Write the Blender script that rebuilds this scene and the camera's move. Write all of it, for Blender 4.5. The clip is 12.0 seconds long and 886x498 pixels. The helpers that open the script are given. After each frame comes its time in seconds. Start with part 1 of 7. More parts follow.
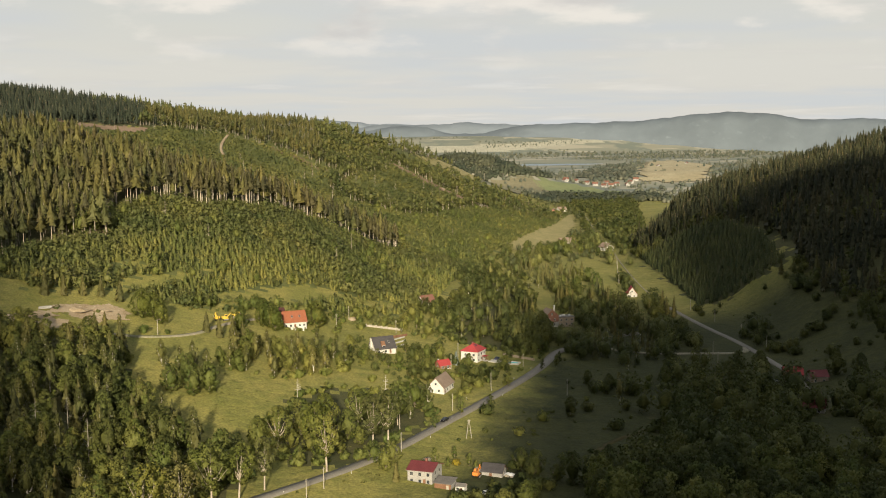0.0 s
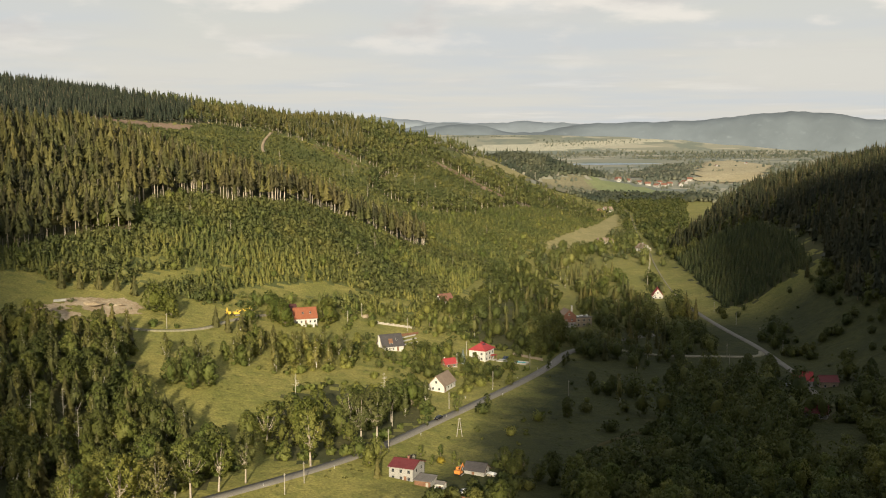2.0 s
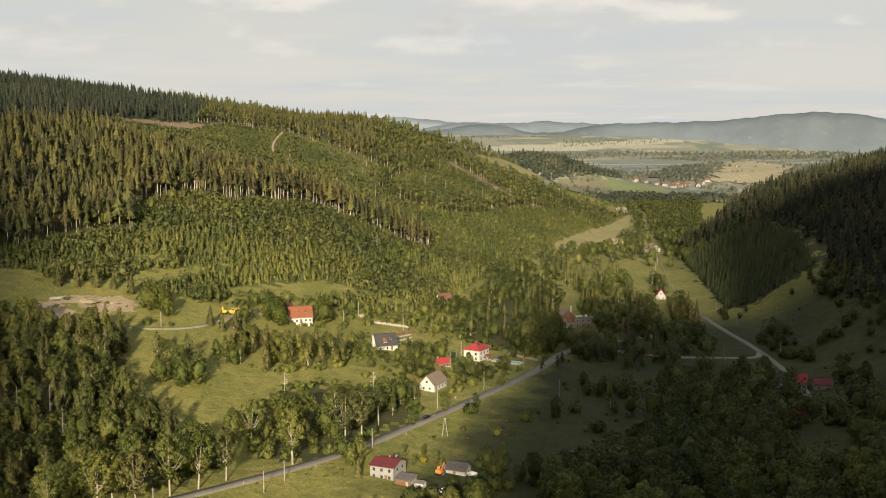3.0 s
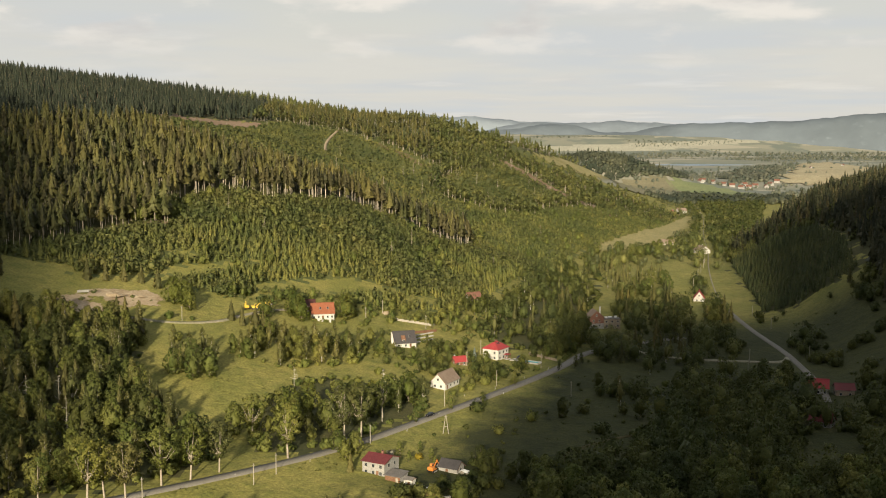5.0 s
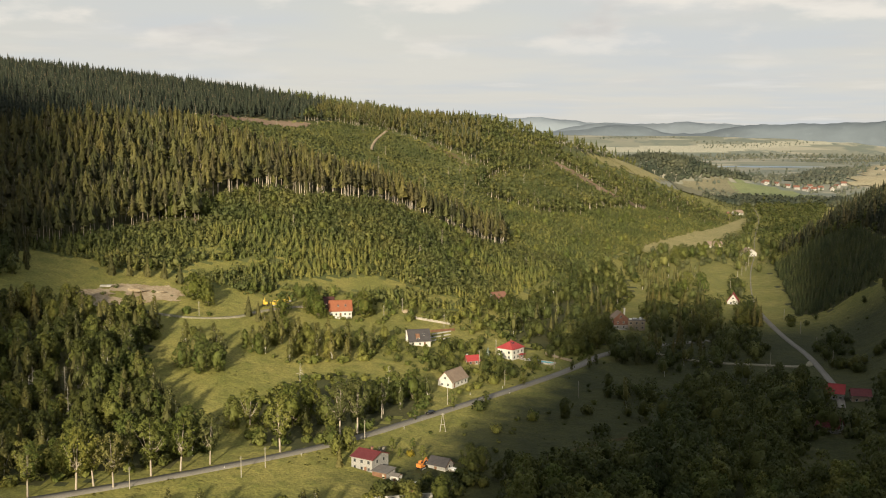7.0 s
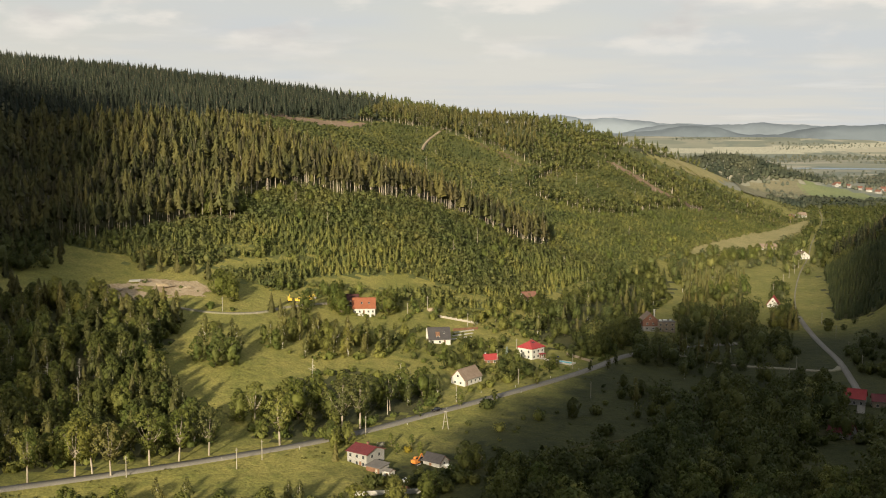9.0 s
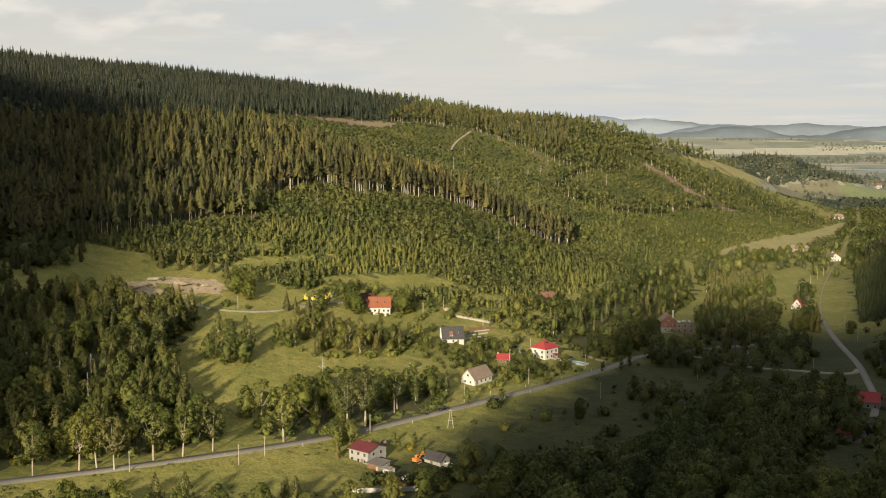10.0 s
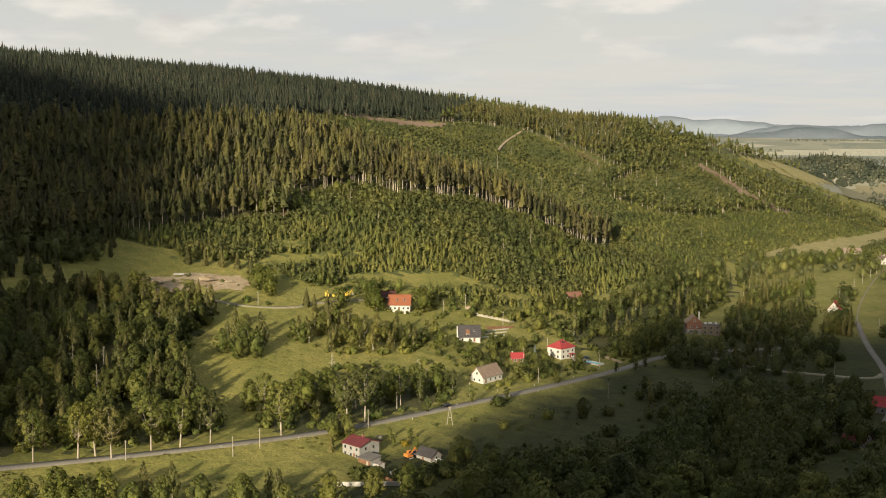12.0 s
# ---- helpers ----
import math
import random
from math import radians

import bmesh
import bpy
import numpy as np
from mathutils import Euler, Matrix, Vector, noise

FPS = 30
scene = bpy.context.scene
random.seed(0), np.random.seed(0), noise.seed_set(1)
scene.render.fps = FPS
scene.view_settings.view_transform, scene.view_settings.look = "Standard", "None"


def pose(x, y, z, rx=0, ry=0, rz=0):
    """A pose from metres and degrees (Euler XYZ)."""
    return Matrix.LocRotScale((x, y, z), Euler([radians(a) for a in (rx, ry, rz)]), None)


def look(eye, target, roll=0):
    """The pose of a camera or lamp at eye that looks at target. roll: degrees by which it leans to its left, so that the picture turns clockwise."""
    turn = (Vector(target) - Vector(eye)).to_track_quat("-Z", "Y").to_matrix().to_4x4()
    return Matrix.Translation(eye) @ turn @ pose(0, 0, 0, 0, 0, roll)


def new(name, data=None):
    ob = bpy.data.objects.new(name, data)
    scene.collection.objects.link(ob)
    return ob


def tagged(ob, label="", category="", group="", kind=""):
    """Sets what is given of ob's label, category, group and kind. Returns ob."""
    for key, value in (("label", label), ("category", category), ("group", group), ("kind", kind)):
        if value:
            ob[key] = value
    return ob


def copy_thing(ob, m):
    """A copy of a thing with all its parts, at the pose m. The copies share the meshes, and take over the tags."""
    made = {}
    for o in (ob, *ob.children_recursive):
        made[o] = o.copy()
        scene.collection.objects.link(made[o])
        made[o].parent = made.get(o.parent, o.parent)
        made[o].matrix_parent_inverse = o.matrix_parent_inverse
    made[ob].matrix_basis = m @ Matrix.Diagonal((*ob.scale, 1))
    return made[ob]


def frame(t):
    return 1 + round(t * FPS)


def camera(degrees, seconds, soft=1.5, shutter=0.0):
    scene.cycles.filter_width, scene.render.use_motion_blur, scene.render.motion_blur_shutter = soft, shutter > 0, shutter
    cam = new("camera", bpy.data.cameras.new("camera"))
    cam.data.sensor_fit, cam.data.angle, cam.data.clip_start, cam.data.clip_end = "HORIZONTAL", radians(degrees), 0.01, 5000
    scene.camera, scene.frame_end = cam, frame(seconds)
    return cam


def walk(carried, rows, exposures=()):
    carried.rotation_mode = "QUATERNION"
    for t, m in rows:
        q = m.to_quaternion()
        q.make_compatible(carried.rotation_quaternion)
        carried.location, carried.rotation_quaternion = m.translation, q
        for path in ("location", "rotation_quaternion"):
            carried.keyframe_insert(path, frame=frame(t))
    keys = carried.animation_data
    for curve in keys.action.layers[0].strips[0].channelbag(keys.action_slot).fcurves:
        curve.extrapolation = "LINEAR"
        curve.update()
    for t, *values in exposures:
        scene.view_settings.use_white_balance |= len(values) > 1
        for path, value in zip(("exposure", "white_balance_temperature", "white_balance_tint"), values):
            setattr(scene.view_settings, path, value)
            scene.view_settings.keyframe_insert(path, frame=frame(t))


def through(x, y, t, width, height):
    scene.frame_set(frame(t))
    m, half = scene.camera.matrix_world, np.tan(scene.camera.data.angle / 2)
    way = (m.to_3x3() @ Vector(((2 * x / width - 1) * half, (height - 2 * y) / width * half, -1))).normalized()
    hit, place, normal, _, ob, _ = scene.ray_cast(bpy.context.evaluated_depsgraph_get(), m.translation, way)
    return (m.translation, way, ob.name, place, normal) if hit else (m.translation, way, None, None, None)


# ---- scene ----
# ---------------------------------------------------------------- the camera and its flight
cam = camera(44.74, 12.0, soft=1.05)
PATH = [  # seconds, x, y, z, pitch, roll, yaw
    (0, -75.02, 10.36, 113.87, -6.08, -0.57, -9.655),
    (0.5, -68.69, 8.61, 114.02, -6.086, -0.487, -8.8),
    (1, -62.19, 7.06, 114.13, -6.157, -0.409, -7.876),
    (1.5, -55.56, 5.7, 114.19, -6.148, -0.337, -6.993),
    (2, -48.8, 4.51, 114.21, -6.148, -0.271, -6.272),
    (2.5, -41.96, 3.48, 114.19, -6.158, -0.209, -5.792),
    (3, -35.06, 2.58, 114.14, -6.149, -0.153, -5.059),
    (5, -7.11, 0.21, 113.64, -6.169, 0.028, -0.972),
    (5.5, -0.11, -0.13, 113.46, -6.152, 0.064, -0.015),
    (6, 6.88, -0.38, 113.27, -6.139, 0.096, 0.908),
    (6.5, 13.85, -0.54, 113.07, -6.142, 0.126, 1.94),
    (7, 20.81, -0.63, 112.85, -6.126, 0.152, 2.86),
    (9, 48.48, -0.15, 111.99, -6.092, 0.236, 6.948),
    (9.5, 55.39, 0.18, 111.79, -6.07, 0.253, 8.029),
    (10, 62.33, 0.61, 111.59, -6.062, 0.268, 9.184),
    (10.5, 69.3, 1.13, 111.42, -6.05, 0.283, 10.289),
    (11, 76.32, 1.77, 111.26, -6.047, 0.297, 11.24),
    (11.5, 83.41, 2.52, 111.12, -6.043, 0.31, 12.222),
    (12, 90.6, 3.4, 111.01, -6.054, 0.324, 13.135),
]


def flown(x, y, z, pitch, roll, yaw):
    return pose(x, y, z, 90 + pitch, 0, yaw) @ pose(0, 0, 0, 0, 0, roll)


walk(cam, [(t, flown(*row)) for t, *row in PATH], [(0, 0.7)])

# ---------------------------------------------------------------- sky and sun
SUN_FROM = Vector((-0.139, -0.99, 0.0)).normalized()   # low, almost straight behind the camera
SUN_UP = 16.0

world = bpy.data.worlds.new("sky")
scene.world = world
world.use_nodes = True
wt = world.node_tree
wt.nodes.clear()


def wnode(kind, **vals):
    n = wt.nodes.new(kind)
    for k, v in vals.items():
        if k in n.inputs:
            n.inputs[k].default_value = v
    return n


def wmath(op, a, b=None, c=None):
    n = wt.nodes.new("ShaderNodeMath")
    n.operation = op
    for i, v in enumerate((a, b, c)):
        if v is None:
            continue
        if isinstance(v, (int, float)):
            n.inputs[i].default_value = v
        else:
            wt.links.new(v, n.inputs[i])
    return n.outputs[0]


sky = wt.nodes.new("ShaderNodeTexSky")
sky.sky_type = "NISHITA"
sky.sun_disc = False
sky.sun_elevation = radians(SUN_UP)
sky.sun_rotation = math.atan2(SUN_FROM.x, SUN_FROM.y)
sky.dust_density = 2.5
coord = wt.nodes.new("ShaderNodeTexCoord")
sep = wt.nodes.new("ShaderNodeSeparateXYZ")
wt.links.new(coord.outputs["Generated"], sep.inputs[0])
up = wmath("MAXIMUM", sep.outputs[2], 0.0)
deep = wmath("ADD", up, 0.045)
flat = wt.nodes.new("ShaderNodeCombineXYZ")
wt.links.new(wmath("DIVIDE", sep.outputs[0], deep), flat.inputs[0])
wt.links.new(wmath("DIVIDE", sep.outputs[1], deep), flat.inputs[1])


def cloud_layer(scale, detail, offset, lo, hi, stretch):
    mp = wt.nodes.new("ShaderNodeMapping")
    mp.inputs["Location"].default_value = (offset, offset * 0.7, 0)
    mp.inputs["Scale"].default_value = stretch
    wt.links.new(flat.outputs[0], mp.inputs[0])
    nz = wnode("ShaderNodeTexNoise", Scale=scale, Detail=detail, Roughness=0.58)
    wt.links.new(mp.outputs[0], nz.inputs["Vector"])
    mr = wnode("ShaderNodeMapRange", **{"From Min": lo, "From Max": hi})
    mr.interpolation_type = "SMOOTHSTEP"
    wt.links.new(nz.outputs["Fac"], mr.inputs["Value"])
    return mr.outputs[0]


def wmix(fac, a, b):
    n = wt.nodes.new("ShaderNodeMix")
    n.data_type = "RGBA"
    for sock, v in ((n.inputs["Factor"], fac), (n.inputs["A"], a), (n.inputs["B"], b)):
        if isinstance(v, (int, float)):
            sock.default_value = v
        elif isinstance(v, tuple):
            sock.default_value = (*v, 1)
        else:
            wt.links.new(v, sock)
    return n.outputs["Result"]


# thin high veil, thickest towards the horizon, and rows of flat cumulus in it
veil = wnode("ShaderNodeMapRange", **{"From Min": 0.06, "From Max": 0.42, "To Min": 0.93, "To Max": 0.08})
wt.links.new(up, veil.inputs["Value"])
hazy = wmix(veil.outputs[0], sky.outputs[0], (7.50, 7.30, 6.70))
blue = wmix(cloud_layer(0.32, 3.0, 3.0, 0.40, 0.66, (1, 1, 1)), hazy, (6.42, 6.63, 6.63))
body = cloud_layer(0.55, 7.0, 9.2, 0.50, 0.60, (1, 1, 1))
crown = cloud_layer(0.55, 7.0, 9.2, 0.53, 0.72, (1, 1, 1))
lit = wmix(crown, (6.67, 6.47, 6.10), (9.17, 8.67, 7.83))
clouds = wmix(wmath("MULTIPLY", body, 0.3), blue, lit)


def bank(scale, lift, lo, hi):
    """Low banks of cumulus seen from the side: long, with lumpy tops."""
    mp = wt.nodes.new("ShaderNodeMapping")
    mp.inputs["Location"].default_value = (1.3, 4.1, lift)
    mp.inputs["Scale"].default_value = (1, 1, 3.2)
    wt.links.new(coord.outputs["Generated"], mp.inputs[0])
    nz = wnode("ShaderNodeTexNoise", Scale=scale, Detail=6.0, Roughness=0.52)
    wt.links.new(mp.outputs[0], nz.inputs["Vector"])
    mr = wnode("ShaderNodeMapRange", **{"From Min": lo, "From Max": hi})
    mr.interpolation_type = "SMOOTHSTEP"
    wt.links.new(nz.outputs["Fac"], mr.inputs["Value"])
    return mr.outputs[0]


rise = wnode("ShaderNodeMapRange", **{"From Min": 0.035, "From Max": 0.1})
wt.links.new(up, rise.inputs["Value"])
mass = wmath("MULTIPLY", bank(8.0, 2.0, 0.52, 0.66), rise.outputs[0])
tops = bank(8.0, 1.95, 0.48, 0.68)
clouds = wmix(wmath("MULTIPLY", mass, 0.85), clouds, wmix(tops, (8.9, 8.4, 7.6), (6.5, 6.25, 5.95)))
bg = wnode("ShaderNodeBackground", Strength=0.06)
wt.links.new(clouds, bg.inputs["Color"])
out = wt.nodes.new("ShaderNodeOutputWorld")
wt.links.new(bg.outputs[0], out.inputs[0])

sun_data = bpy.data.lights.new("sun", "SUN")
sun_data.energy = 5.0
sun_data.angle = radians(2.6)
sun_data.color = (1.0, 0.86, 0.62)
sun = new("sun", sun_data)
to_sun = SUN_FROM * math.cos(radians(SUN_UP)) + Vector((0, 0, math.sin(radians(SUN_UP))))
sun.matrix_world = look(Vector((0, 0, 400)) + to_sun * 200, (0, 0, 400))

# ---------------------------------------------------------------- materials
def material(name, base, rough=0.8, metal=0.0):
    m = bpy.data.materials.new(name)
    m.use_nodes = True
    b = m.node_tree.nodes["Principled BSDF"]
    b.inputs["Base Color"].default_value = (*base, 1)
    b.inputs["Roughness"].default_value = rough
    b.inputs["Metallic"].default_value = metal
    b.inputs["Specular IOR Level"].default_value = 0.25
    return m


def nodes_of(m):
    return m.node_tree, m.node_tree.nodes["Principled BSDF"]


def vec(nt, kind="Object"):
    geo = nt.nodes.new("ShaderNodeNewGeometry") if kind == "Position" else nt.nodes.new("ShaderNodeTexCoord")
    return geo.outputs["Position" if kind == "Position" else kind]


def noise_tex(nt, v, scale, detail=4.0, rough=0.55):
    n = nt.nodes.new("ShaderNodeTexNoise")
    n.inputs["Scale"].default_value, n.inputs["Detail"].default_value, n.inputs["Roughness"].default_value = scale, detail, rough
    nt.links.new(v, n.inputs["Vector"])
    return n.outputs["Fac"]


def ramp(nt, fac, lo, hi):
    r = nt.nodes.new("ShaderNodeMapRange")
    r.inputs["From Min"].default_value, r.inputs["From Max"].default_value = lo, hi
    nt.links.new(fac, r.inputs["Value"])
    return r.outputs[0]


def mixed(nt, fac, a, b, mode="MIX"):
    n = nt.nodes.new("ShaderNodeMix")
    n.data_type, n.blend_type = "RGBA", mode
    for sock, v in ((n.inputs["Factor"], fac), (n.inputs["A"], a), (n.inputs["B"], b)):
        if isinstance(v, (int, float)):
            sock.default_value = v
        elif isinstance(v, tuple):
            sock.default_value = (*v, 1)
        else:
            nt.links.new(v, sock)
    return n.outputs["Result"]


def bumped(nt, b, fac, strength, dist):
    n = nt.nodes.new("ShaderNodeBump")
    n.inputs["Strength"].default_value, n.inputs["Distance"].default_value = strength, dist
    nt.links.new(fac, n.inputs["Height"])
    nt.links.new(n.outputs[0], b.inputs["Normal"])


def blotched(name, a, b, c=None, scales=(0.05, 0.6), rough=0.9, bump=0.0, dist=0.3, kind="Position"):
    """A surface of two or three colours in large and small blotches."""
    m = material(name, a, rough)
    nt, bs = nodes_of(m)
    v = vec(nt, kind)
    col = mixed(nt, ramp(nt, noise_tex(nt, v, scales[0]), 0.38, 0.62), a, b)
    fine = noise_tex(nt, v, scales[1], 6.0, 0.65)
    if c:
        col = mixed(nt, ramp(nt, fine, 0.5, 0.72), col, c)
    grain = mixed(nt, ramp(nt, noise_tex(nt, v, scales[1] * 5, 3.0), 0.25, 0.75), (0.72, 0.72, 0.72), (1.28, 1.28, 1.28))
    col = mixed(nt, 1.0, col, grain, "MULTIPLY")
    nt.links.new(col, bs.inputs["Base Color"])
    if bump:
        bumped(nt, bs, fine, bump, dist)
    return m


def leafy(name, a, b, cell=0.16, through=0.3, grain=1.1):
    """Foliage: every leaf spray and every tree differs a little; light comes through it."""
    m = material(name, a, 0.62)
    nt, bs = nodes_of(m)
    v = vec(nt, "Position")
    geo = nt.nodes.new("ShaderNodeNewGeometry")
    vor = nt.nodes.new("ShaderNodeTexVoronoi")
    vor.voronoi_dimensions = "2D"
    vor.inputs["Scale"].default_value = cell
    nt.links.new(v, vor.inputs["Vector"])
    sepc = nt.nodes.new("ShaderNodeSeparateColor")
    nt.links.new(vor.outputs["Color"], sepc.inputs[0])
    col = mixed(nt, sepc.outputs[0], a, b)
    col = mixed(nt, 1.0, col, mixed(nt, sepc.outputs[1], (0.8, 0.83, 0.86), (1.15, 1.12, 1.1)), "MULTIPLY")
    spray = nt.nodes.new("ShaderNodeMapRange")
    spray.inputs["To Min"].default_value, spray.inputs["To Max"].default_value = 0.88, 1.12
    nt.links.new(geo.outputs["Random Per Island"], spray.inputs["Value"])
    col = mixed(nt, 1.0, col, spray.outputs[0], "MULTIPLY")
    wide = mixed(nt, ramp(nt, noise_tex(nt, v, 0.02, 2.0), 0.35, 0.65), (0.7, 0.78, 0.78), (1.18, 1.12, 1.05))
    col = mixed(nt, 1.0, col, wide, "MULTIPLY")
    nt.links.new(col, bs.inputs["Base Color"])
    tuft = noise_tex(nt, v, grain, 3.0, 0.7)
    # shade between leaf clumps is put into the colour: noise hollows come darker
    col = mixed(nt, 1.0, col, mixed(nt, ramp(nt, tuft, 0.3, 0.7), (0.72, 0.74, 0.76), (1.22, 1.2, 1.14)), "MULTIPLY")
    nt.links.new(col, bs.inputs["Base Color"])
    bumped(nt, bs, tuft, 0.45, 0.9 / grain)
    tr = nt.nodes.new("ShaderNodeBsdfTranslucent")
    nt.links.new(col, tr.inputs["Color"])
    mx = nt.nodes.new("ShaderNodeMixShader")
    mx.inputs[0].default_value = through
    outn = nt.nodes["Material Output"]
    nt.links.new(bs.outputs[0], mx.inputs[1])
    nt.links.new(tr.outputs[0], mx.inputs[2])
    nt.links.new(mx.outputs[0], outn.inputs["Surface"])
    return m


M = {}


def meadow_material():
    """Meadow: dry and yellowish on the sunny slope, greener below the road with the valley's shade put into its colour,
    mottled everywhere.
    """
    m = material("meadow_grass", (0.16, 0.16, 0.045), 0.95)
    nt, bs = nodes_of(m)
    v = vec(nt, "Position")
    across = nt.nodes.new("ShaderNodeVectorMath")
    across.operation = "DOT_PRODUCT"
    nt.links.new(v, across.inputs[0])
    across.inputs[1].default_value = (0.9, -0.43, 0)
    shade_bound = nt.nodes.new("ShaderNodeMath")
    shade_bound.operation = "MULTIPLY_ADD"
    nt.links.new(noise_tex(nt, v, 0.035, 4.0), shade_bound.inputs[0])
    shade_bound.inputs[1].default_value = 60
    nt.links.new(across.outputs["Value"], shade_bound.inputs[2])
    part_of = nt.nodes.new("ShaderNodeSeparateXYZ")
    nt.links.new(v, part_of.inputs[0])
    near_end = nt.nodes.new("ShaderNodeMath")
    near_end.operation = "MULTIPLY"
    nt.links.new(ramp(nt, shade_bound.outputs[0], -147, -127), near_end.inputs[0])
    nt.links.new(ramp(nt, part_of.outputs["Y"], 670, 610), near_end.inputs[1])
    lush_shaded = near_end.outputs[0]
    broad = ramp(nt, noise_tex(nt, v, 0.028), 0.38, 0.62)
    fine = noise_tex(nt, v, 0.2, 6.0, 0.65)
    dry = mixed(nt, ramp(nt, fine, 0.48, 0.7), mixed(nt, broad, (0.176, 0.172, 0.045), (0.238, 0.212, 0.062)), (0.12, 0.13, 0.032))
    # green grass, its colours darkened further to stand for the valley's shade
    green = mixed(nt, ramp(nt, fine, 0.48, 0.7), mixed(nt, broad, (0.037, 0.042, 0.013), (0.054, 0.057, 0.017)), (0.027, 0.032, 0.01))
    col = mixed(nt, lush_shaded, dry, green)
    tuft = mixed(nt, ramp(nt, noise_tex(nt, v, 1.1, 3.0), 0.25, 0.75), (0.62, 0.65, 0.66), (1.38, 1.34, 1.3))
    clump = mixed(nt, ramp(nt, noise_tex(nt, v, 0.4, 4.0, 0.7), 0.3, 0.7), (0.78, 0.82, 0.82), (1.2, 1.17, 1.12))
    col = mixed(nt, 1.0, col, clump, "MULTIPLY")
    nt.links.new(mixed(nt, 1.0, col, tuft, "MULTIPLY"), bs.inputs["Base Color"])
    bumped(nt, bs, fine, 1.0, 0.9)
    return m


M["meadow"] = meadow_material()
M["wood_floor"] = blotched("forest_floor", (0.05, 0.055, 0.02), (0.085, 0.08, 0.03), (0.035, 0.04, 0.014), (0.05, 0.5), 0.95, 0.6, 0.5)
M["clearcut"] = blotched("clearcut_brush", (0.14, 0.105, 0.055), (0.10, 0.11, 0.03), (0.19, 0.14, 0.085), (0.03, 0.25), 0.95, 0.5, 0.5)
M["brash"] = blotched("dry_felling_brash", (0.2, 0.135, 0.09), (0.25, 0.175, 0.12), (0.15, 0.12, 0.06), (0.04, 0.3), 0.95, 0.5, 0.5)
M["soil"] = blotched("bare_sandy_soil", (0.36, 0.28, 0.18), (0.27, 0.2, 0.12), (0.46, 0.39, 0.28), (0.08, 0.5), 0.95, 0.5, 0.4)
M["asphalt"] = blotched("worn_asphalt", (0.172, 0.158, 0.132), (0.208, 0.192, 0.162), (0.135, 0.124, 0.106), (0.06, 1.2), 0.85, 0.2, 0.02)
M["gravel"] = blotched("gravel", (0.25, 0.22, 0.165), (0.19, 0.18, 0.11), (0.32, 0.29, 0.23), (0.1, 1.0), 0.95, 0.3, 0.05)
M["leaf_bright"] = leafy("ash_and_maple_leaves", (0.118, 0.140, 0.027), (0.182, 0.184, 0.042))
M["leaf_mid"] = leafy("mixed_leaves", (0.114, 0.142, 0.033), (0.205, 0.207, 0.055))
M["leaf_birch"] = leafy("birch_leaves", (0.134, 0.140, 0.044), (0.194, 0.184, 0.064))
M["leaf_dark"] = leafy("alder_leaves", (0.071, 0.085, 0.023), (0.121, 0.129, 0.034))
M["needle"] = leafy("spruce_needles", (0.074, 0.076, 0.025), (0.122, 0.110, 0.035), 0.2, 0.12)
# needles of the right-hand hill: cloud shade is put into the dark colour
M["needle_shaded"] = leafy("shaded_spruce_needles", (0.03, 0.037, 0.018), (0.058, 0.058, 0.026), 0.2, 0.1)
# the far ridge stands in sun here; its shade is painted into these needles
M["needle_far_shaded"] = leafy("shaded_far_spruce_needles", (0.027, 0.036, 0.024), (0.047, 0.055, 0.034), 0.2, 0.1)
M["brush"] = blotched("green_brush", (0.085, 0.098, 0.03), (0.125, 0.13, 0.042), (0.06, 0.072, 0.022), (0.05, 0.4), 0.95, 0.8, 0.8)
M["needle_olive"] = leafy("olive_spruce_needles", (0.104, 0.104, 0.035), (0.156, 0.142, 0.047), 0.2, 0.15)
M["needle_brown"] = leafy("brownish_spruce_needles", (0.055, 0.052, 0.022), (0.09, 0.08, 0.034), 0.2, 0.12)
M["needle_green"] = leafy("plantation_spruce_needles", (0.06, 0.078, 0.032), (0.105, 0.12, 0.046), 0.25, 0.12)
M["leaf_grey"] = leafy("willow_leaves", (0.102, 0.115, 0.051), (0.145, 0.149, 0.068))
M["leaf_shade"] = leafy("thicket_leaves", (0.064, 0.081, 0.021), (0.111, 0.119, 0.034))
M["leaf_hill"] = leafy("young_hillside_leaves", (0.123, 0.141, 0.046), (0.182, 0.187, 0.061), 0.2, 0.3)
M["leaf_ridge"] = leafy("ridge_leaves", (0.087, 0.102, 0.032), (0.145, 0.145, 0.048), 0.2, 0.2)
M["leaf_grass"] = leafy("tall_grass", (0.169, 0.176, 0.047), (0.221, 0.208, 0.065), 0.3, 0.3)
M["needle_young"] = leafy("young_spruce_needles", (0.105, 0.121, 0.034), (0.173, 0.170, 0.047), 0.25, 0.15)
M["bark"] = blotched("grey_bark", (0.16, 0.13, 0.095), (0.23, 0.19, 0.14), (0.1, 0.08, 0.06), (0.8, 4.0), 0.95)
M["bark_birch"] = blotched("birch_bark", (0.5, 0.47, 0.4), (0.62, 0.59, 0.52), (0.2, 0.17, 0.14), (0.8, 3.0), 0.85)
M["bark_pale"] = blotched("pale_weathered_bark", (0.33, 0.28, 0.22), (0.42, 0.37, 0.3), (0.2, 0.16, 0.12), (0.6, 3.0), 0.95)
M["bark_bare"] = blotched("bleached_bare_bark", (0.45, 0.39, 0.31), (0.55, 0.49, 0.4), (0.3, 0.25, 0.19), (0.6, 3.0), 0.95)
M["bark_pine"] = blotched("reddish_spruce_bark", (0.24, 0.17, 0.11), (0.34, 0.27, 0.19), (0.15, 0.1, 0.07), (0.6, 3.0), 0.95)


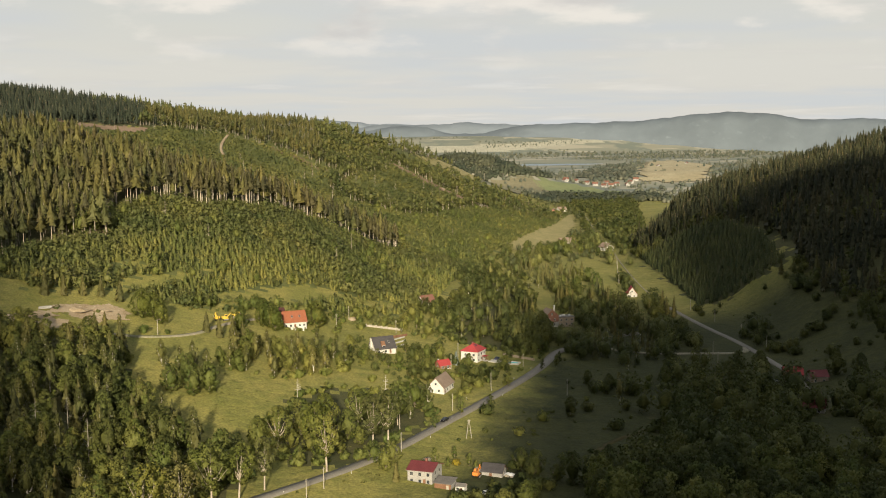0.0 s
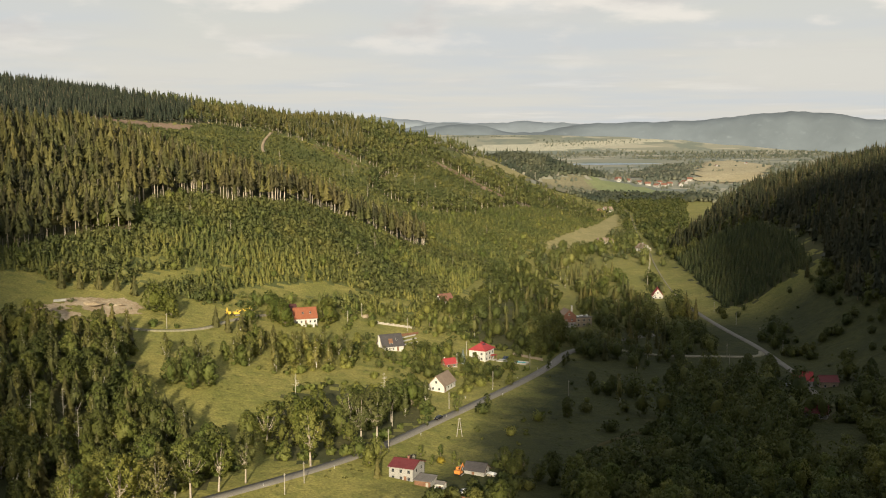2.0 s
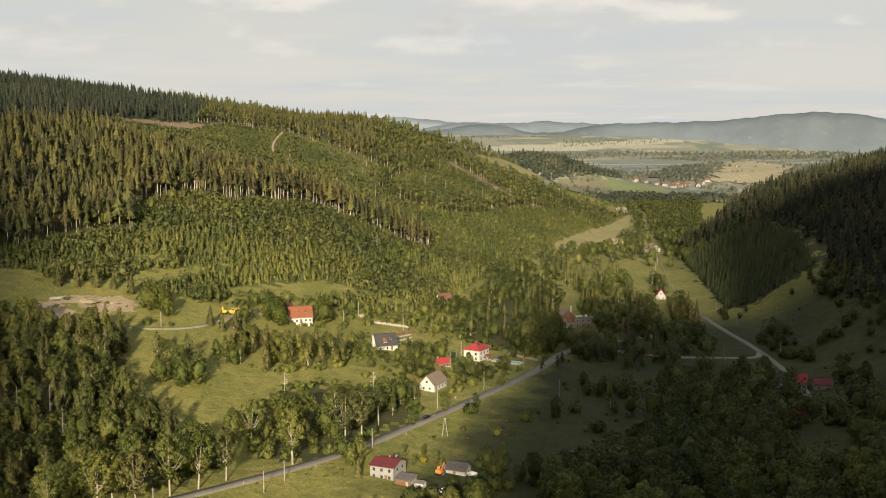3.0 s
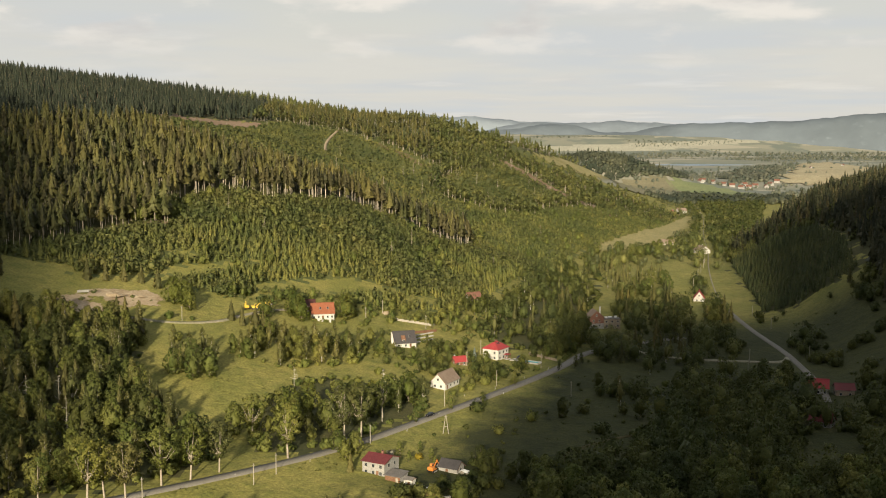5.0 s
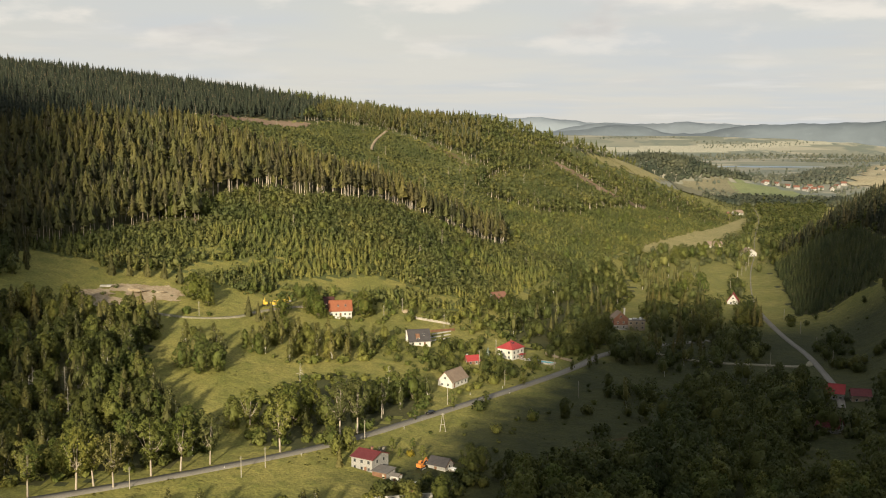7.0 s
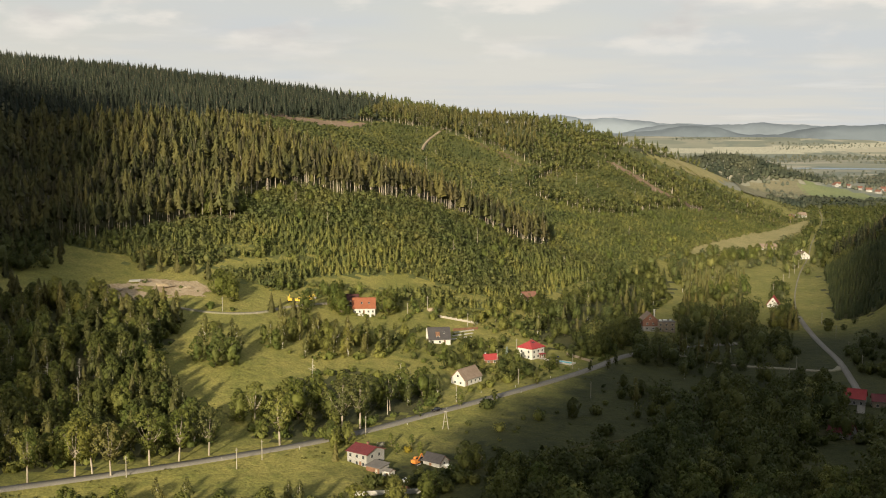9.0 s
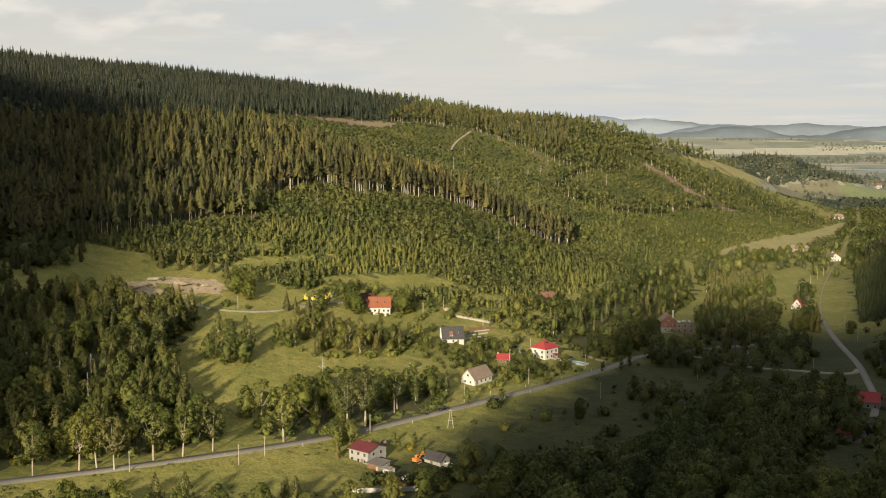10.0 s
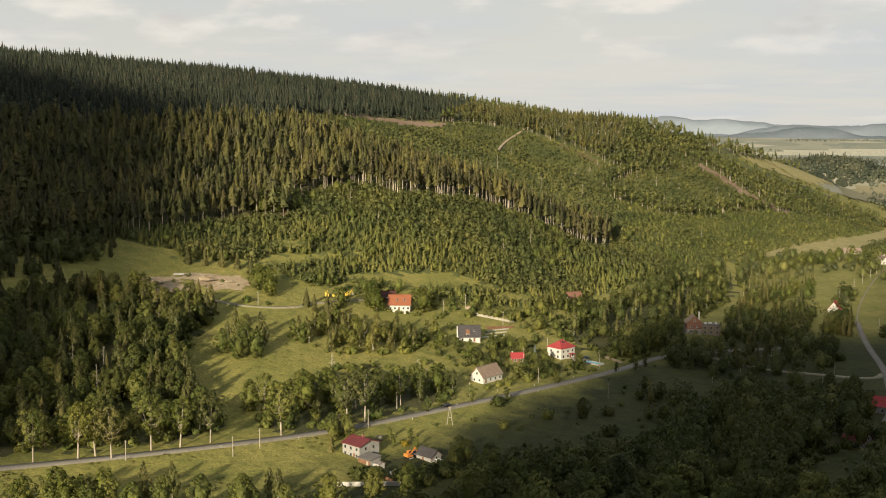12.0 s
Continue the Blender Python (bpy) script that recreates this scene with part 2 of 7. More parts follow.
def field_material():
    """The plain: strips of pasture, stubble and woodland, their colours greyed for distance haze."""
    m = material("hazy_far_fields", (0.2, 0.2, 0.1), 0.95)
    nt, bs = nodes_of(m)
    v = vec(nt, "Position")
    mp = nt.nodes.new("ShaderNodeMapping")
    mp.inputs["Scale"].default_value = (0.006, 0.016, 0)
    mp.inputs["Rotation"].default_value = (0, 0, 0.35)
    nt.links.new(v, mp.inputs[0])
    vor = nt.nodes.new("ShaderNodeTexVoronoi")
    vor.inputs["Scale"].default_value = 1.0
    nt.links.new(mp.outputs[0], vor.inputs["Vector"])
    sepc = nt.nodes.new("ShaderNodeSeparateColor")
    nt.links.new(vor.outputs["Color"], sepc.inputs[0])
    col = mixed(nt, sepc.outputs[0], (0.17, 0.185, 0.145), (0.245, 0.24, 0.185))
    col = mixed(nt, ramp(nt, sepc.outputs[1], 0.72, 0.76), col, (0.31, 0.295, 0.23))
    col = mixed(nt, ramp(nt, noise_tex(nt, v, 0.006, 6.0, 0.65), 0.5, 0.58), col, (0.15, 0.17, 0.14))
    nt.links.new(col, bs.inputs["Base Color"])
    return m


M["fields"] = field_material()
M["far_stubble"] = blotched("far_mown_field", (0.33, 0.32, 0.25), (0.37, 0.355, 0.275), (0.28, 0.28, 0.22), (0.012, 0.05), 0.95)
M["stubble"] = blotched("pale_stubble_field", (0.33, 0.28, 0.17), (0.38, 0.33, 0.21), (0.27, 0.25, 0.15), (0.012, 0.05), 0.95)
M["hay_meadow"] = blotched("mown_hay_meadow", (0.25, 0.22, 0.09), (0.29, 0.25, 0.11), (0.19, 0.18, 0.07), (0.02, 0.1), 0.95)
M["green_field"] = blotched("green_pasture", (0.17, 0.2, 0.09), (0.2, 0.22, 0.1), (0.15, 0.17, 0.08), (0.015, 0.06), 0.95)
M["dull_field"] = blotched("dull_olive_field", (0.17, 0.16, 0.095), (0.2, 0.18, 0.11), (0.14, 0.14, 0.08), (0.015, 0.06), 0.95)
# far ranges: distance haze is mixed into the base colours, paler with distance
for tone, col in (("hazy_hill_near", (0.125, 0.15, 0.172)), ("hazy_hill_mid", (0.165, 0.195, 0.225)), ("hazy_hill_far", (0.205, 0.24, 0.275))):
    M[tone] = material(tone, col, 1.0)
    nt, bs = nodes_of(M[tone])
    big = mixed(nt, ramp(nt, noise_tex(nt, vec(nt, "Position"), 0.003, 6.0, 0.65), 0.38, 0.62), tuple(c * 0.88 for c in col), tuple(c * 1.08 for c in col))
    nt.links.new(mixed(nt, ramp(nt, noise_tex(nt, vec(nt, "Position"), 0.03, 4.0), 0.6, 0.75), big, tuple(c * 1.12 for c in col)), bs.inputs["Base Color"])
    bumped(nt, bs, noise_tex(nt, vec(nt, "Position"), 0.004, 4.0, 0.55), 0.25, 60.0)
M["water"] = material("lake_water", (0.2, 0.28, 0.37), 0.3)
# leaves of the plain and knoll, paled and greyed to carry distance haze
M["hazy_plain_leaf"] = leafy("hazy_far_hedges", (0.16, 0.175, 0.135), (0.195, 0.205, 0.16), 0.03, 0.4)
M["knoll_leaf"] = leafy("knoll_leaves", (0.082, 0.096, 0.068), (0.115, 0.125, 0.082), 0.03, 0.35)
M["plaster_white"] = blotched("white_plaster", (0.46, 0.45, 0.42), (0.53, 0.52, 0.48), (0.38, 0.36, 0.33), (0.5, 2.0), 0.9, 0.1, 0.02)
M["plaster_grey"] = blotched("weathered_grey_plaster", (0.27, 0.265, 0.25), (0.33, 0.32, 0.3), (0.21, 0.2, 0.19), (0.35, 1.8), 0.92, 0.15, 0.02)
M["plaster_tan"] = blotched("tan_brick_render", (0.29, 0.24, 0.18), (0.35, 0.29, 0.22), (0.22, 0.17, 0.13), (0.4, 2.0), 0.92, 0.15, 0.02)
M["brick"] = blotched("red_brick", (0.2, 0.1, 0.072), (0.25, 0.13, 0.095), (0.15, 0.075, 0.055), (0.6, 4.0), 0.9, 0.2, 0.02)
M["window_glass"] = material("window_glass", (0.03, 0.035, 0.04), 0.12)
M["frame_white"] = material("white_painted_wood", (0.5, 0.49, 0.45), 0.6)
M["wood_brown"] = blotched("brown_stained_boards", (0.16, 0.085, 0.05), (0.21, 0.115, 0.07), (0.11, 0.06, 0.035), (0.6, 3.0), 0.8)
M["wood_grey"] = blotched("grey_weathered_wood", (0.3, 0.27, 0.22), (0.38, 0.35, 0.29), (0.2, 0.18, 0.15), (0.8, 4.0), 0.9)
M["concrete"] = blotched("pale_concrete", (0.42, 0.4, 0.36), (0.5, 0.48, 0.43), (0.33, 0.31, 0.28), (0.3, 2.0), 0.95)
M["pool_water"] = material("pool_water", (0.16, 0.5, 0.55), 0.1)


def roofing(name, a, b, gap=0.45, rough=0.7, axis="Y"):
    """Sheet or tile roofing: courses as fine relief, uneven colour."""
    m = material(name, a, rough)
    nt, bs = nodes_of(m)
    v = vec(nt, "Object")
    col = mixed(nt, ramp(nt, noise_tex(nt, v, 0.5), 0.3, 0.7), a, b)
    col = mixed(nt, ramp(nt, noise_tex(nt, v, 3.0, 6.0), 0.5, 0.8), col, tuple(c * 0.7 for c in a))
    nt.links.new(col, bs.inputs["Base Color"])
    wave = nt.nodes.new("ShaderNodeTexWave")
    wave.bands_direction = axis
    wave.inputs["Scale"].default_value = 0.31 / gap
    nt.links.new(v, wave.inputs["Vector"])
    bumped(nt, bs, wave.outputs["Fac"], 0.5, 0.06)
    return m


M["roof_maroon"] = roofing("maroon_sheet_roof", (0.12, 0.025, 0.028), (0.15, 0.035, 0.036), 0.35, 0.55, "X")
M["roof_barn"] = roofing("dull_maroon_roof", (0.055, 0.022, 0.02), (0.075, 0.03, 0.027))
M["roof_red"] = roofing("bright_red_tile_roof", (0.29, 0.04, 0.042), (0.33, 0.05, 0.05))
M["roof_orange"] = roofing("orange_tile_roof", (0.23, 0.078, 0.04), (0.27, 0.1, 0.05))
M["roof_rust"] = roofing("rust_brown_tile_roof", (0.16, 0.075, 0.055), (0.19, 0.1, 0.07))
M["roof_brown"] = roofing("old_brown_tile_roof", (0.2, 0.145, 0.11), (0.26, 0.2, 0.15))
M["roof_dark"] = roofing("dark_grey_roof", (0.05, 0.046, 0.048), (0.072, 0.067, 0.067))
M["roof_grey"] = roofing("grey_corrugated_roof", (0.13, 0.12, 0.11), (0.18, 0.165, 0.15), 0.3, 0.8, "X")
M["car_black"] = material("black_car_paint", (0.01, 0.01, 0.012), 0.2)
M["car_white"] = material("white_car_paint", (0.65, 0.65, 0.63), 0.3)
M["car_blue"] = material("dark_blue_car_paint", (0.03, 0.05, 0.09), 0.25)
M["car_silver"] = material("silver_car_paint", (0.35, 0.35, 0.35), 0.3, 0.4)
M["rubber"] = material("black_rubber", (0.02, 0.02, 0.02), 0.8)
M["digger_orange"] = blotched("faded_orange_paint", (0.5, 0.17, 0.03), (0.58, 0.22, 0.05), (0.35, 0.12, 0.04), (0.5, 3.0), 0.5)
M["digger_yellow"] = blotched("yellow_machine_paint", (0.6, 0.4, 0.05), (0.68, 0.48, 0.08), (0.45, 0.3, 0.05), (0.5, 3.0), 0.5)
M["steel"] = blotched("dull_steel", (0.25, 0.24, 0.22), (0.3, 0.29, 0.27), (0.18, 0.15, 0.12), (0.8, 4.0), 0.5)
M["flower_white"] = leafy("white_blossom", (0.3, 0.29, 0.23), (0.38, 0.36, 0.3))
M["flower_yellow"] = leafy("yellow_blossom", (0.26, 0.21, 0.025), (0.32, 0.26, 0.04))
M["needle_blue"] = leafy("blue_spruce_needles", (0.13, 0.16, 0.14), (0.18, 0.21, 0.19), 0.3, 0.1)
# ---------------------------------------------------------------- the lie of the land
def smooth(a, b, v):
    s = np.clip((np.asarray(v, float) - a) / (b - a), 0, 1)
    return s * s * (3 - 2 * s)


def soft(d, r=15.0):
    return 0.5 * (d + np.sqrt(d * d + r * r))


def eased(v, xs, ys, r=30.0):
    return sum(np.interp(v + k * r, xs, ys) for k in (-2, -1, 0, 1, 2)) / 5


ROAD = [(-400, 120), (-300, 200), (-200, 262), (-133, 305), (-93, 332), (-58, 359.4), (-43, 373), (-28, 389), (-10, 413.5), (16, 448.5), (46, 491), (63, 519), (73, 548), (80, 590), (92, 640), (120, 720)]
ROAD_Y, ROAD_X = [p[1] for p in ROAD], [p[0] for p in ROAD]


LAKE = (850, 3380, 230, 95, 13.0)


def bumps(x, y, size, seed=0.0):
    a, b = x / size + seed * 1.7, y / size - seed * 2.3
    return (np.sin(a * 1.0 + 1.3 * np.sin(b * 0.7 + seed)) + np.sin(b * 1.1 + 1.7 * np.sin(a * 0.6 - seed)) + 0.5 * np.sin(2.3 * a - 1.9 * b + seed)) / 2.5


def height(x, y):
    """The ground's height: the valley floor, the wooded spur on its one side, the dark hill on its other, the plain
    beyond, and unseen hills added behind the camera to cast shade.
    """
    x, y = np.asarray(x, float), np.asarray(y, float)
    # the valley floor, a little lower on the near side of the road
    near = soft(x - np.interp(y, ROAD_Y, ROAD_X) - 4, 4)
    floor = 0.4 - 0.0012 * y - 4.5 * (1 - np.exp(-near / 40)) * smooth(900, 450, y) + 0.5
    # the spur
    foot = eased(y, [200, 335, 374, 410, 467, 520, 600, 700, 850, 1130, 1280, 1586, 2200], [-330, -150, -85, -34, 0, 28, 58, 85, 117, 228, 277, 372, 520])
    slope = eased(y, [300, 374, 430, 520, 633, 797, 1200, 1330, 1480], [0.14, 0.15, 0.15, 0.19, 0.235, 0.29, 0.32, 0.345, 0.38])
    d = foot - x
    rise = slope * soft(d, 12)
    cap = 127 + 0.13 * np.clip(d - 430, 0, 700) - 0.15 * soft(d - 1150, 60)
    left = -9 * np.logaddexp(-rise / 9, -cap / 9)
    # its steep nose under the tall spruces, and the hollow behind them
    lx, ly = x + 95, y - 745
    run, off = 0.93 * lx - 0.37 * ly, 0.37 * lx + 0.93 * ly
    left = left + 22 * np.exp(-0.5 * (run / np.where(run < 0, 95, 60)) ** 2 - 0.5 * (off / 65) ** 2)
    left = left - 11 * np.exp(-((x + 210) / 110) ** 2 - ((y - 1160) / 120) ** 2) * smooth(0, 60, left)
    left = left - np.minimum(13 * np.exp(-((x - 5) / 110) ** 2 - ((y - 1125) / 85) ** 2), left * 0.5)
    crest = np.interp(x, [-1100, -433, 0, 260], [1650, 1780, 1560, 1470])
    left = left * (1 - smooth(40, 620, y - crest))
    # the dark hill
    foot_r = eased(y, [300, 450, 560, 675, 860, 1032, 1200, 1500], [150, 186, 214, 226, 246, 305, 385, 500])
    e = soft(x - foot_r, 12)
    right = (0.24 * e + 34 * (1 - np.exp(-e / 32))) * (0.45 + 0.55 * smooth(420, 740, y))
    right = -9 * np.logaddexp(-right / 9, -(170 + 0 * x) / 9) * (1 - smooth(0, 420, y - 1170 - 0.12 * (x - 440)))
    # the knoll in the plain, and the plain, raised towards the far hills to fit the camera's view
    knoll = 68 * np.exp(-(((x - 345) / 165) ** 2) - ((y - 2230) / 130) ** 2)
    far = 0.029 * soft(y - 2700, 500) * smooth(2300, 3000, y) + 0.2 * (soft(y - 3930, 90) - soft(y - 4240, 90)) * smooth(3500, 3950, y)
    down = 26 * np.exp(-(((x - 880) / 260) ** 2) - ((y - 2350) / 190) ** 2)
    # unseen hills behind the camera, added to cast shade over the valley
    u = x - 0.14 * (y + 400)   # runs along the sun's direction; heights set by where shade should fall
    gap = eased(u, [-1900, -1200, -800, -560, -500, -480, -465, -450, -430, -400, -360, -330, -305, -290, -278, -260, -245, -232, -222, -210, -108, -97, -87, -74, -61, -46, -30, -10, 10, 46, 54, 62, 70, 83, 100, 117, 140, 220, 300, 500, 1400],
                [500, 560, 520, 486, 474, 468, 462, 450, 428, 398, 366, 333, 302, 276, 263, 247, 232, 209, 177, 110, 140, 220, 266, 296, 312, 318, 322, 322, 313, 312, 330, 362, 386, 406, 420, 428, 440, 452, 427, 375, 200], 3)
    shade_ridge = gap * (1 - smooth(-390, -70, y)) * (1 - 0.5 * smooth(700, 1400, -y))
    rough = bumps(x, y, 38, 1.0) * np.clip((left + right) * 0.02, 0, 1.6) + bumps(x, y, 130, 2.0) * np.clip((left + right) * 0.05, 0, 5)
    land = floor + left + right + knoll + far + down + shade_ridge + rough
    # the lower spur that runs on behind
    off = x - 63 - 0.433 * (y - 1453)
    spur = eased(y, [1300, 1400, 1453, 1600, 1700, 1800, 1900, 2060], [-60, 90, 105, 94, 82, 67, 46, -20], 12) * np.exp(-(off / np.where(off > 0, 105, 300)) ** 2)
    land = land + np.maximum(spur - land, 0) * smooth(1330, 1430, y) * (1 - smooth(1980, 2060, y))
    basin = np.exp(-((((x - LAKE[0]) / LAKE[2]) ** 2 + ((y - LAKE[1]) / LAKE[3]) ** 2) ** 2))
    return land * (1 - basin) + (LAKE[4] - 2) * basin

# ---------------------------------------------------------------- building helpers
def inside(poly, x, y):
    x, y = np.asarray(x, float), np.asarray(y, float)
    hit = np.zeros(x.shape, bool)
    for (xa, ya), (xb, yb) in zip(poly, poly[1:] + poly[:1]):
        cross = (ya > y) != (yb > y)
        with np.errstate(divide="ignore", invalid="ignore"):
            hit ^= cross & (x < (xb - xa) * (y - ya) / (yb - ya + 1e-12) + xa)
    return hit


def mesh_of(name, verts, faces, mats, index=None, flat_shade=True, normals=None):
    """A mesh from arrays: verts (n, 3), faces (m, 3 or 4)."""
    verts, faces = np.asarray(verts, np.float32), np.asarray(faces, np.int32)
    me = bpy.data.meshes.new(name)
    me.vertices.add(len(verts))
    me.vertices.foreach_set("co", verts.ravel())
    k = faces.shape[1]
    me.loops.add(faces.size)
    me.loops.foreach_set("vertex_index", faces.ravel())
    me.polygons.add(len(faces))
    me.polygons.foreach_set("loop_start", np.arange(len(faces), dtype=np.int32) * k)
    for mat in mats:
        me.materials.append(mat)
    if index is not None:
        me.polygons.foreach_set("material_index", np.asarray(index, np.int32))
    me.polygons.foreach_set("use_smooth", np.full(len(faces), not flat_shade))
    me.update(calc_edges=True)
    if normals is not None:
        at = me.attributes.new("custom_normal", "FLOAT_VECTOR", "POINT")
        at.data.foreach_set("vector", np.asarray(normals, np.float32).ravel())
        me.polygons.foreach_set("use_smooth", np.ones(len(faces), bool))
    return me


rng = np.random.default_rng(7)

# ---------------------------------------------------------------- plan of the woods and fields
WOOD_NEAR = [(-250, 330), (-222, 436), (-204, 474), (-172, 484), (-146, 486), (-134, 480), (-131, 430), (-118, 412), (-106, 396), (-97, 384), (-88, 382), (-80, 370), (-88, 352), (-112, 336), (-140, 322), (-230, 285)]
WOOD_STRIP = [(-76, 410), (-63, 445), (-45, 460), (-24, 462), (-8, 436), (-15, 411), (-33, 392), (-46, 378), (-66, 374)]
SPUR = [(-300, 1580), (60, 1480), (150, 1560), (185, 1640), (215, 1760), (270, 1880), (330, 2040), (240, 2040), (100, 1840), (-100, 1760), (-300, 1740)]
ORCHARD = [(-96, 474), (-83, 513), (-66, 506), (-39, 513), (-37, 487), (-71, 466)]
QUARRY = [(-192, 496), (-180, 512), (-172, 524), (-146, 538), (-136, 524), (-153, 503), (-175, 488)]
NOSE = [(-190, 612), (-181, 625), (-161, 638), (-164, 686), (-147, 706), (-135, 717), (-109, 715), (-84, 732), (-56, 768), (-37, 785), (-13, 800), (9, 790), (30, 818)]   # the front of the tall spruces
BACK = [(26, 894), (20, 880), (-30, 850), (-85, 878), (-124, 862), (-171, 850), (-217, 880), (-260, 900)]   # and their back
HILL = [(-320, 500), (-215, 548), (-183, 541), (-150, 560), (-111, 552), (-81, 580), (-26, 586), (5, 604), (26, 645), (75, 803), (144, 984), (246, 1212), (300, 1330), (198, 1269), (131, 1156), (37, 1075), (26, 894)] + NOSE[::-1] + [(-207, 590), (-228, 556), (-300, 520)]
STAND = [(-420, 480), (-254, 490), (-215, 560)] + NOSE + BACK[:-1] + [(-245, 855), (-270, 815), (-300, 760), (-345, 715), (-420, 660)]
CLEARING = BACK + [(-300, 960), (-285, 1110), (-262, 1195), (-215, 1240), (-170, 1280), (-110, 1250), (-57, 1230), (-15, 1210), (23, 1185), (-5, 1120), (37, 1078)]
RIDGE = [(-205, 1300), (-170, 1285), (-110, 1255), (-57, 1236), (-15, 1216), (23, 1192), (-5, 1125), (37, 1082), (131, 1160), (198, 1272), (300, 1335), (345, 1450), (260, 1530), (60, 1560), (-160, 1600), (-225, 1600)]
OLD_SPRUCE = [(-1100, 1150), (-600, 600), (-420, 665), (-345, 720), (-300, 765), (-270, 820), (-245, 860), (-262, 905), (-300, 965), (-285, 1110), (-262, 1200), (-215, 1245), (-176, 1288), (-208, 1304), (-228, 1600), (-420, 1730), (-700, 1760), (-1100, 1700)]
ALDERS = [(24, 585), (40, 645), (69, 736), (112, 838), (128, 832), (110, 745), (92, 655), (84, 612), (72, 566), (60, 549), (36, 556)]
MIXED = [(88, 540), (112, 640), (109, 694), (132, 773), (166, 752), (156, 650), (140, 575), (122, 520), (98, 505)]
ROUND_TREES = [(110, 808), (123, 907), (153, 992), (209, 1050), (179, 890), (131, 848)]
POINTED_TREES = [(116, 775), (132, 871), (147, 849), (185, 861), (163, 770), (133, 760)]
WILLOWS = [(184, 925), (215, 1060), (270, 1075), (231, 920)]
YARD_TREES = [(228, 1000), (260, 1120), (309, 1159), (285, 937), (262, 890), (238, 926)]
SCRUB = [(262, 1090), (350, 1405), (392, 1657), (457, 1828), (560, 1786), (400, 1300), (358, 1179), (305, 1121)]
FIR_CLUMP = [(162, 640), (182, 706), (199, 708), (180, 640)]
BELOW_COTTAGE = [(130, 612), (150, 690), (166, 700), (148, 611)]
BEND_TREES = [(127, 528), (148, 611), (167, 620), (169, 590), (154, 548)]
STREAM_TREES = [(100, 432), (117, 490), (139, 515), (143, 490), (156, 448), (135, 440)]
STREAM_ALDERS = [(63, 420), (74, 495), (86, 508), (97, 500), (83, 429)]
SLOPE_TREES = [(181, 547), (200, 592), (217, 590), (199, 540)]
HEDGE = [(185, 530), (197, 528), (218, 544), (236, 549), (236, 553), (217, 549), (197, 534), (185, 535)]
WOOD_RIGHT = [(8, 283), (33, 346), (69, 383), (92, 432), (128, 448), (150, 434), (190, 428), (260, 420), (330, 330), (200, 200), (30, 215)]
GLADE = [(118, 345), (140, 345), (165, 405), (150, 420), (126, 380)]
PLANTATION = [(262, 940), (245, 870), (208, 672), (262, 660), (285, 740), (300, 840)]
DARK_HILL = [(300, 488), (264, 530), (247, 560), (246, 586), (262, 622), (266, 655), (287, 740), (302, 840), (266, 940), (290, 1040), (390, 1190), (450, 1330), (520, 1370), (800, 1400), (950, 1250), (700, 700), (450, 470)]
ROW_LOW = [(-8, 1052), (25, 1043), (47, 1048), (76, 1074), (110, 1120)]
ROW_HIGH = [(101, 1394), (125, 1359), (149, 1316), (169, 1305), (196, 1275)]

EDGE_X, EDGE_Y = [-320, -215, -183, -150, -111, -81, -26, 5, 26], [500, 548, 541, 560, 552, 580, 586, 604, 645]


def not_glade(x, y):
    """Grassy glades that reach into the foot of the hillside wood."""
    deep = y - np.interp(x, EDGE_X, EDGE_Y)
    return ~((bumps(x, y, 17, 5) > 0.72) & (y < 640)) & ~((deep < 60) & (bumps(x, y, 13, 7) > 0.15 + deep / 90) & (x < -12))


# ---------------------------------------------------------------- the ground, one sheet to the far hills
gx = np.concatenate([np.arange(-3900, -1300, 130.0), np.arange(-1300, -420, 22.0), np.arange(-420, 420, 4.0), np.arange(420, 1300, 22.0), np.arange(1300, 4000, 130.0)])
gy = np.concatenate([np.arange(-1500, -480, 60.0), np.arange(-480, 230, 18.0), np.arange(230, 720, 4.0), np.arange(720, 1620, 9.0), np.arange(1620, 2500, 25.0), np.arange(2500, 3850, 80.0), np.arange(3850, 4360, 30.0), np.arange(4360, 4761, 80.0)])
GX, GY = np.meshgrid(gx, gy)
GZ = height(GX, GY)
nx, ny = len(gx), len(gy)
cell = np.arange((ny - 1) * nx).reshape(ny - 1, nx)[:, :-1].ravel()
ground_faces = np.stack([cell, cell + 1, cell + nx + 1, cell + nx], 1)
cx = (GX[:-1, :-1] + GX[1:, 1:]).ravel() / 2
cy = (GY[:-1, :-1] + GY[1:, 1:]).ravel() / 2
jx, jy = cx + rng.normal(0, 3, cx.shape), cy + rng.normal(0, 3, cy.shape)
cover = np.zeros(len(cx), np.int32)
for poly in (WOOD_NEAR, HILL, STAND, OLD_SPRUCE, ALDERS, WOOD_RIGHT, DARK_HILL, PLANTATION, WOOD_STRIP):
    cover[inside(poly, jx, jy)] = 1
cover[inside(HILL, jx, jy) & ~not_glade(jx, jy)] = 0
cover[inside(HILL, jx, jy) & not_glade(jx, jy)] = 7
cover[inside(CLEARING, jx, jy) | inside(RIDGE, jx, jy)] = 7
STRIP = [(101, 1394), (125, 1359), (149, 1316), (169, 1305), (196, 1275), (225, 1255), (216, 1236), (184, 1254), (156, 1280), (136, 1294), (110, 1338), (86, 1380)]
BROWN = [(-295, 1140), (-235, 1178), (-200, 1212), (-190, 1250), (-215, 1240), (-262, 1198), (-292, 1165)]
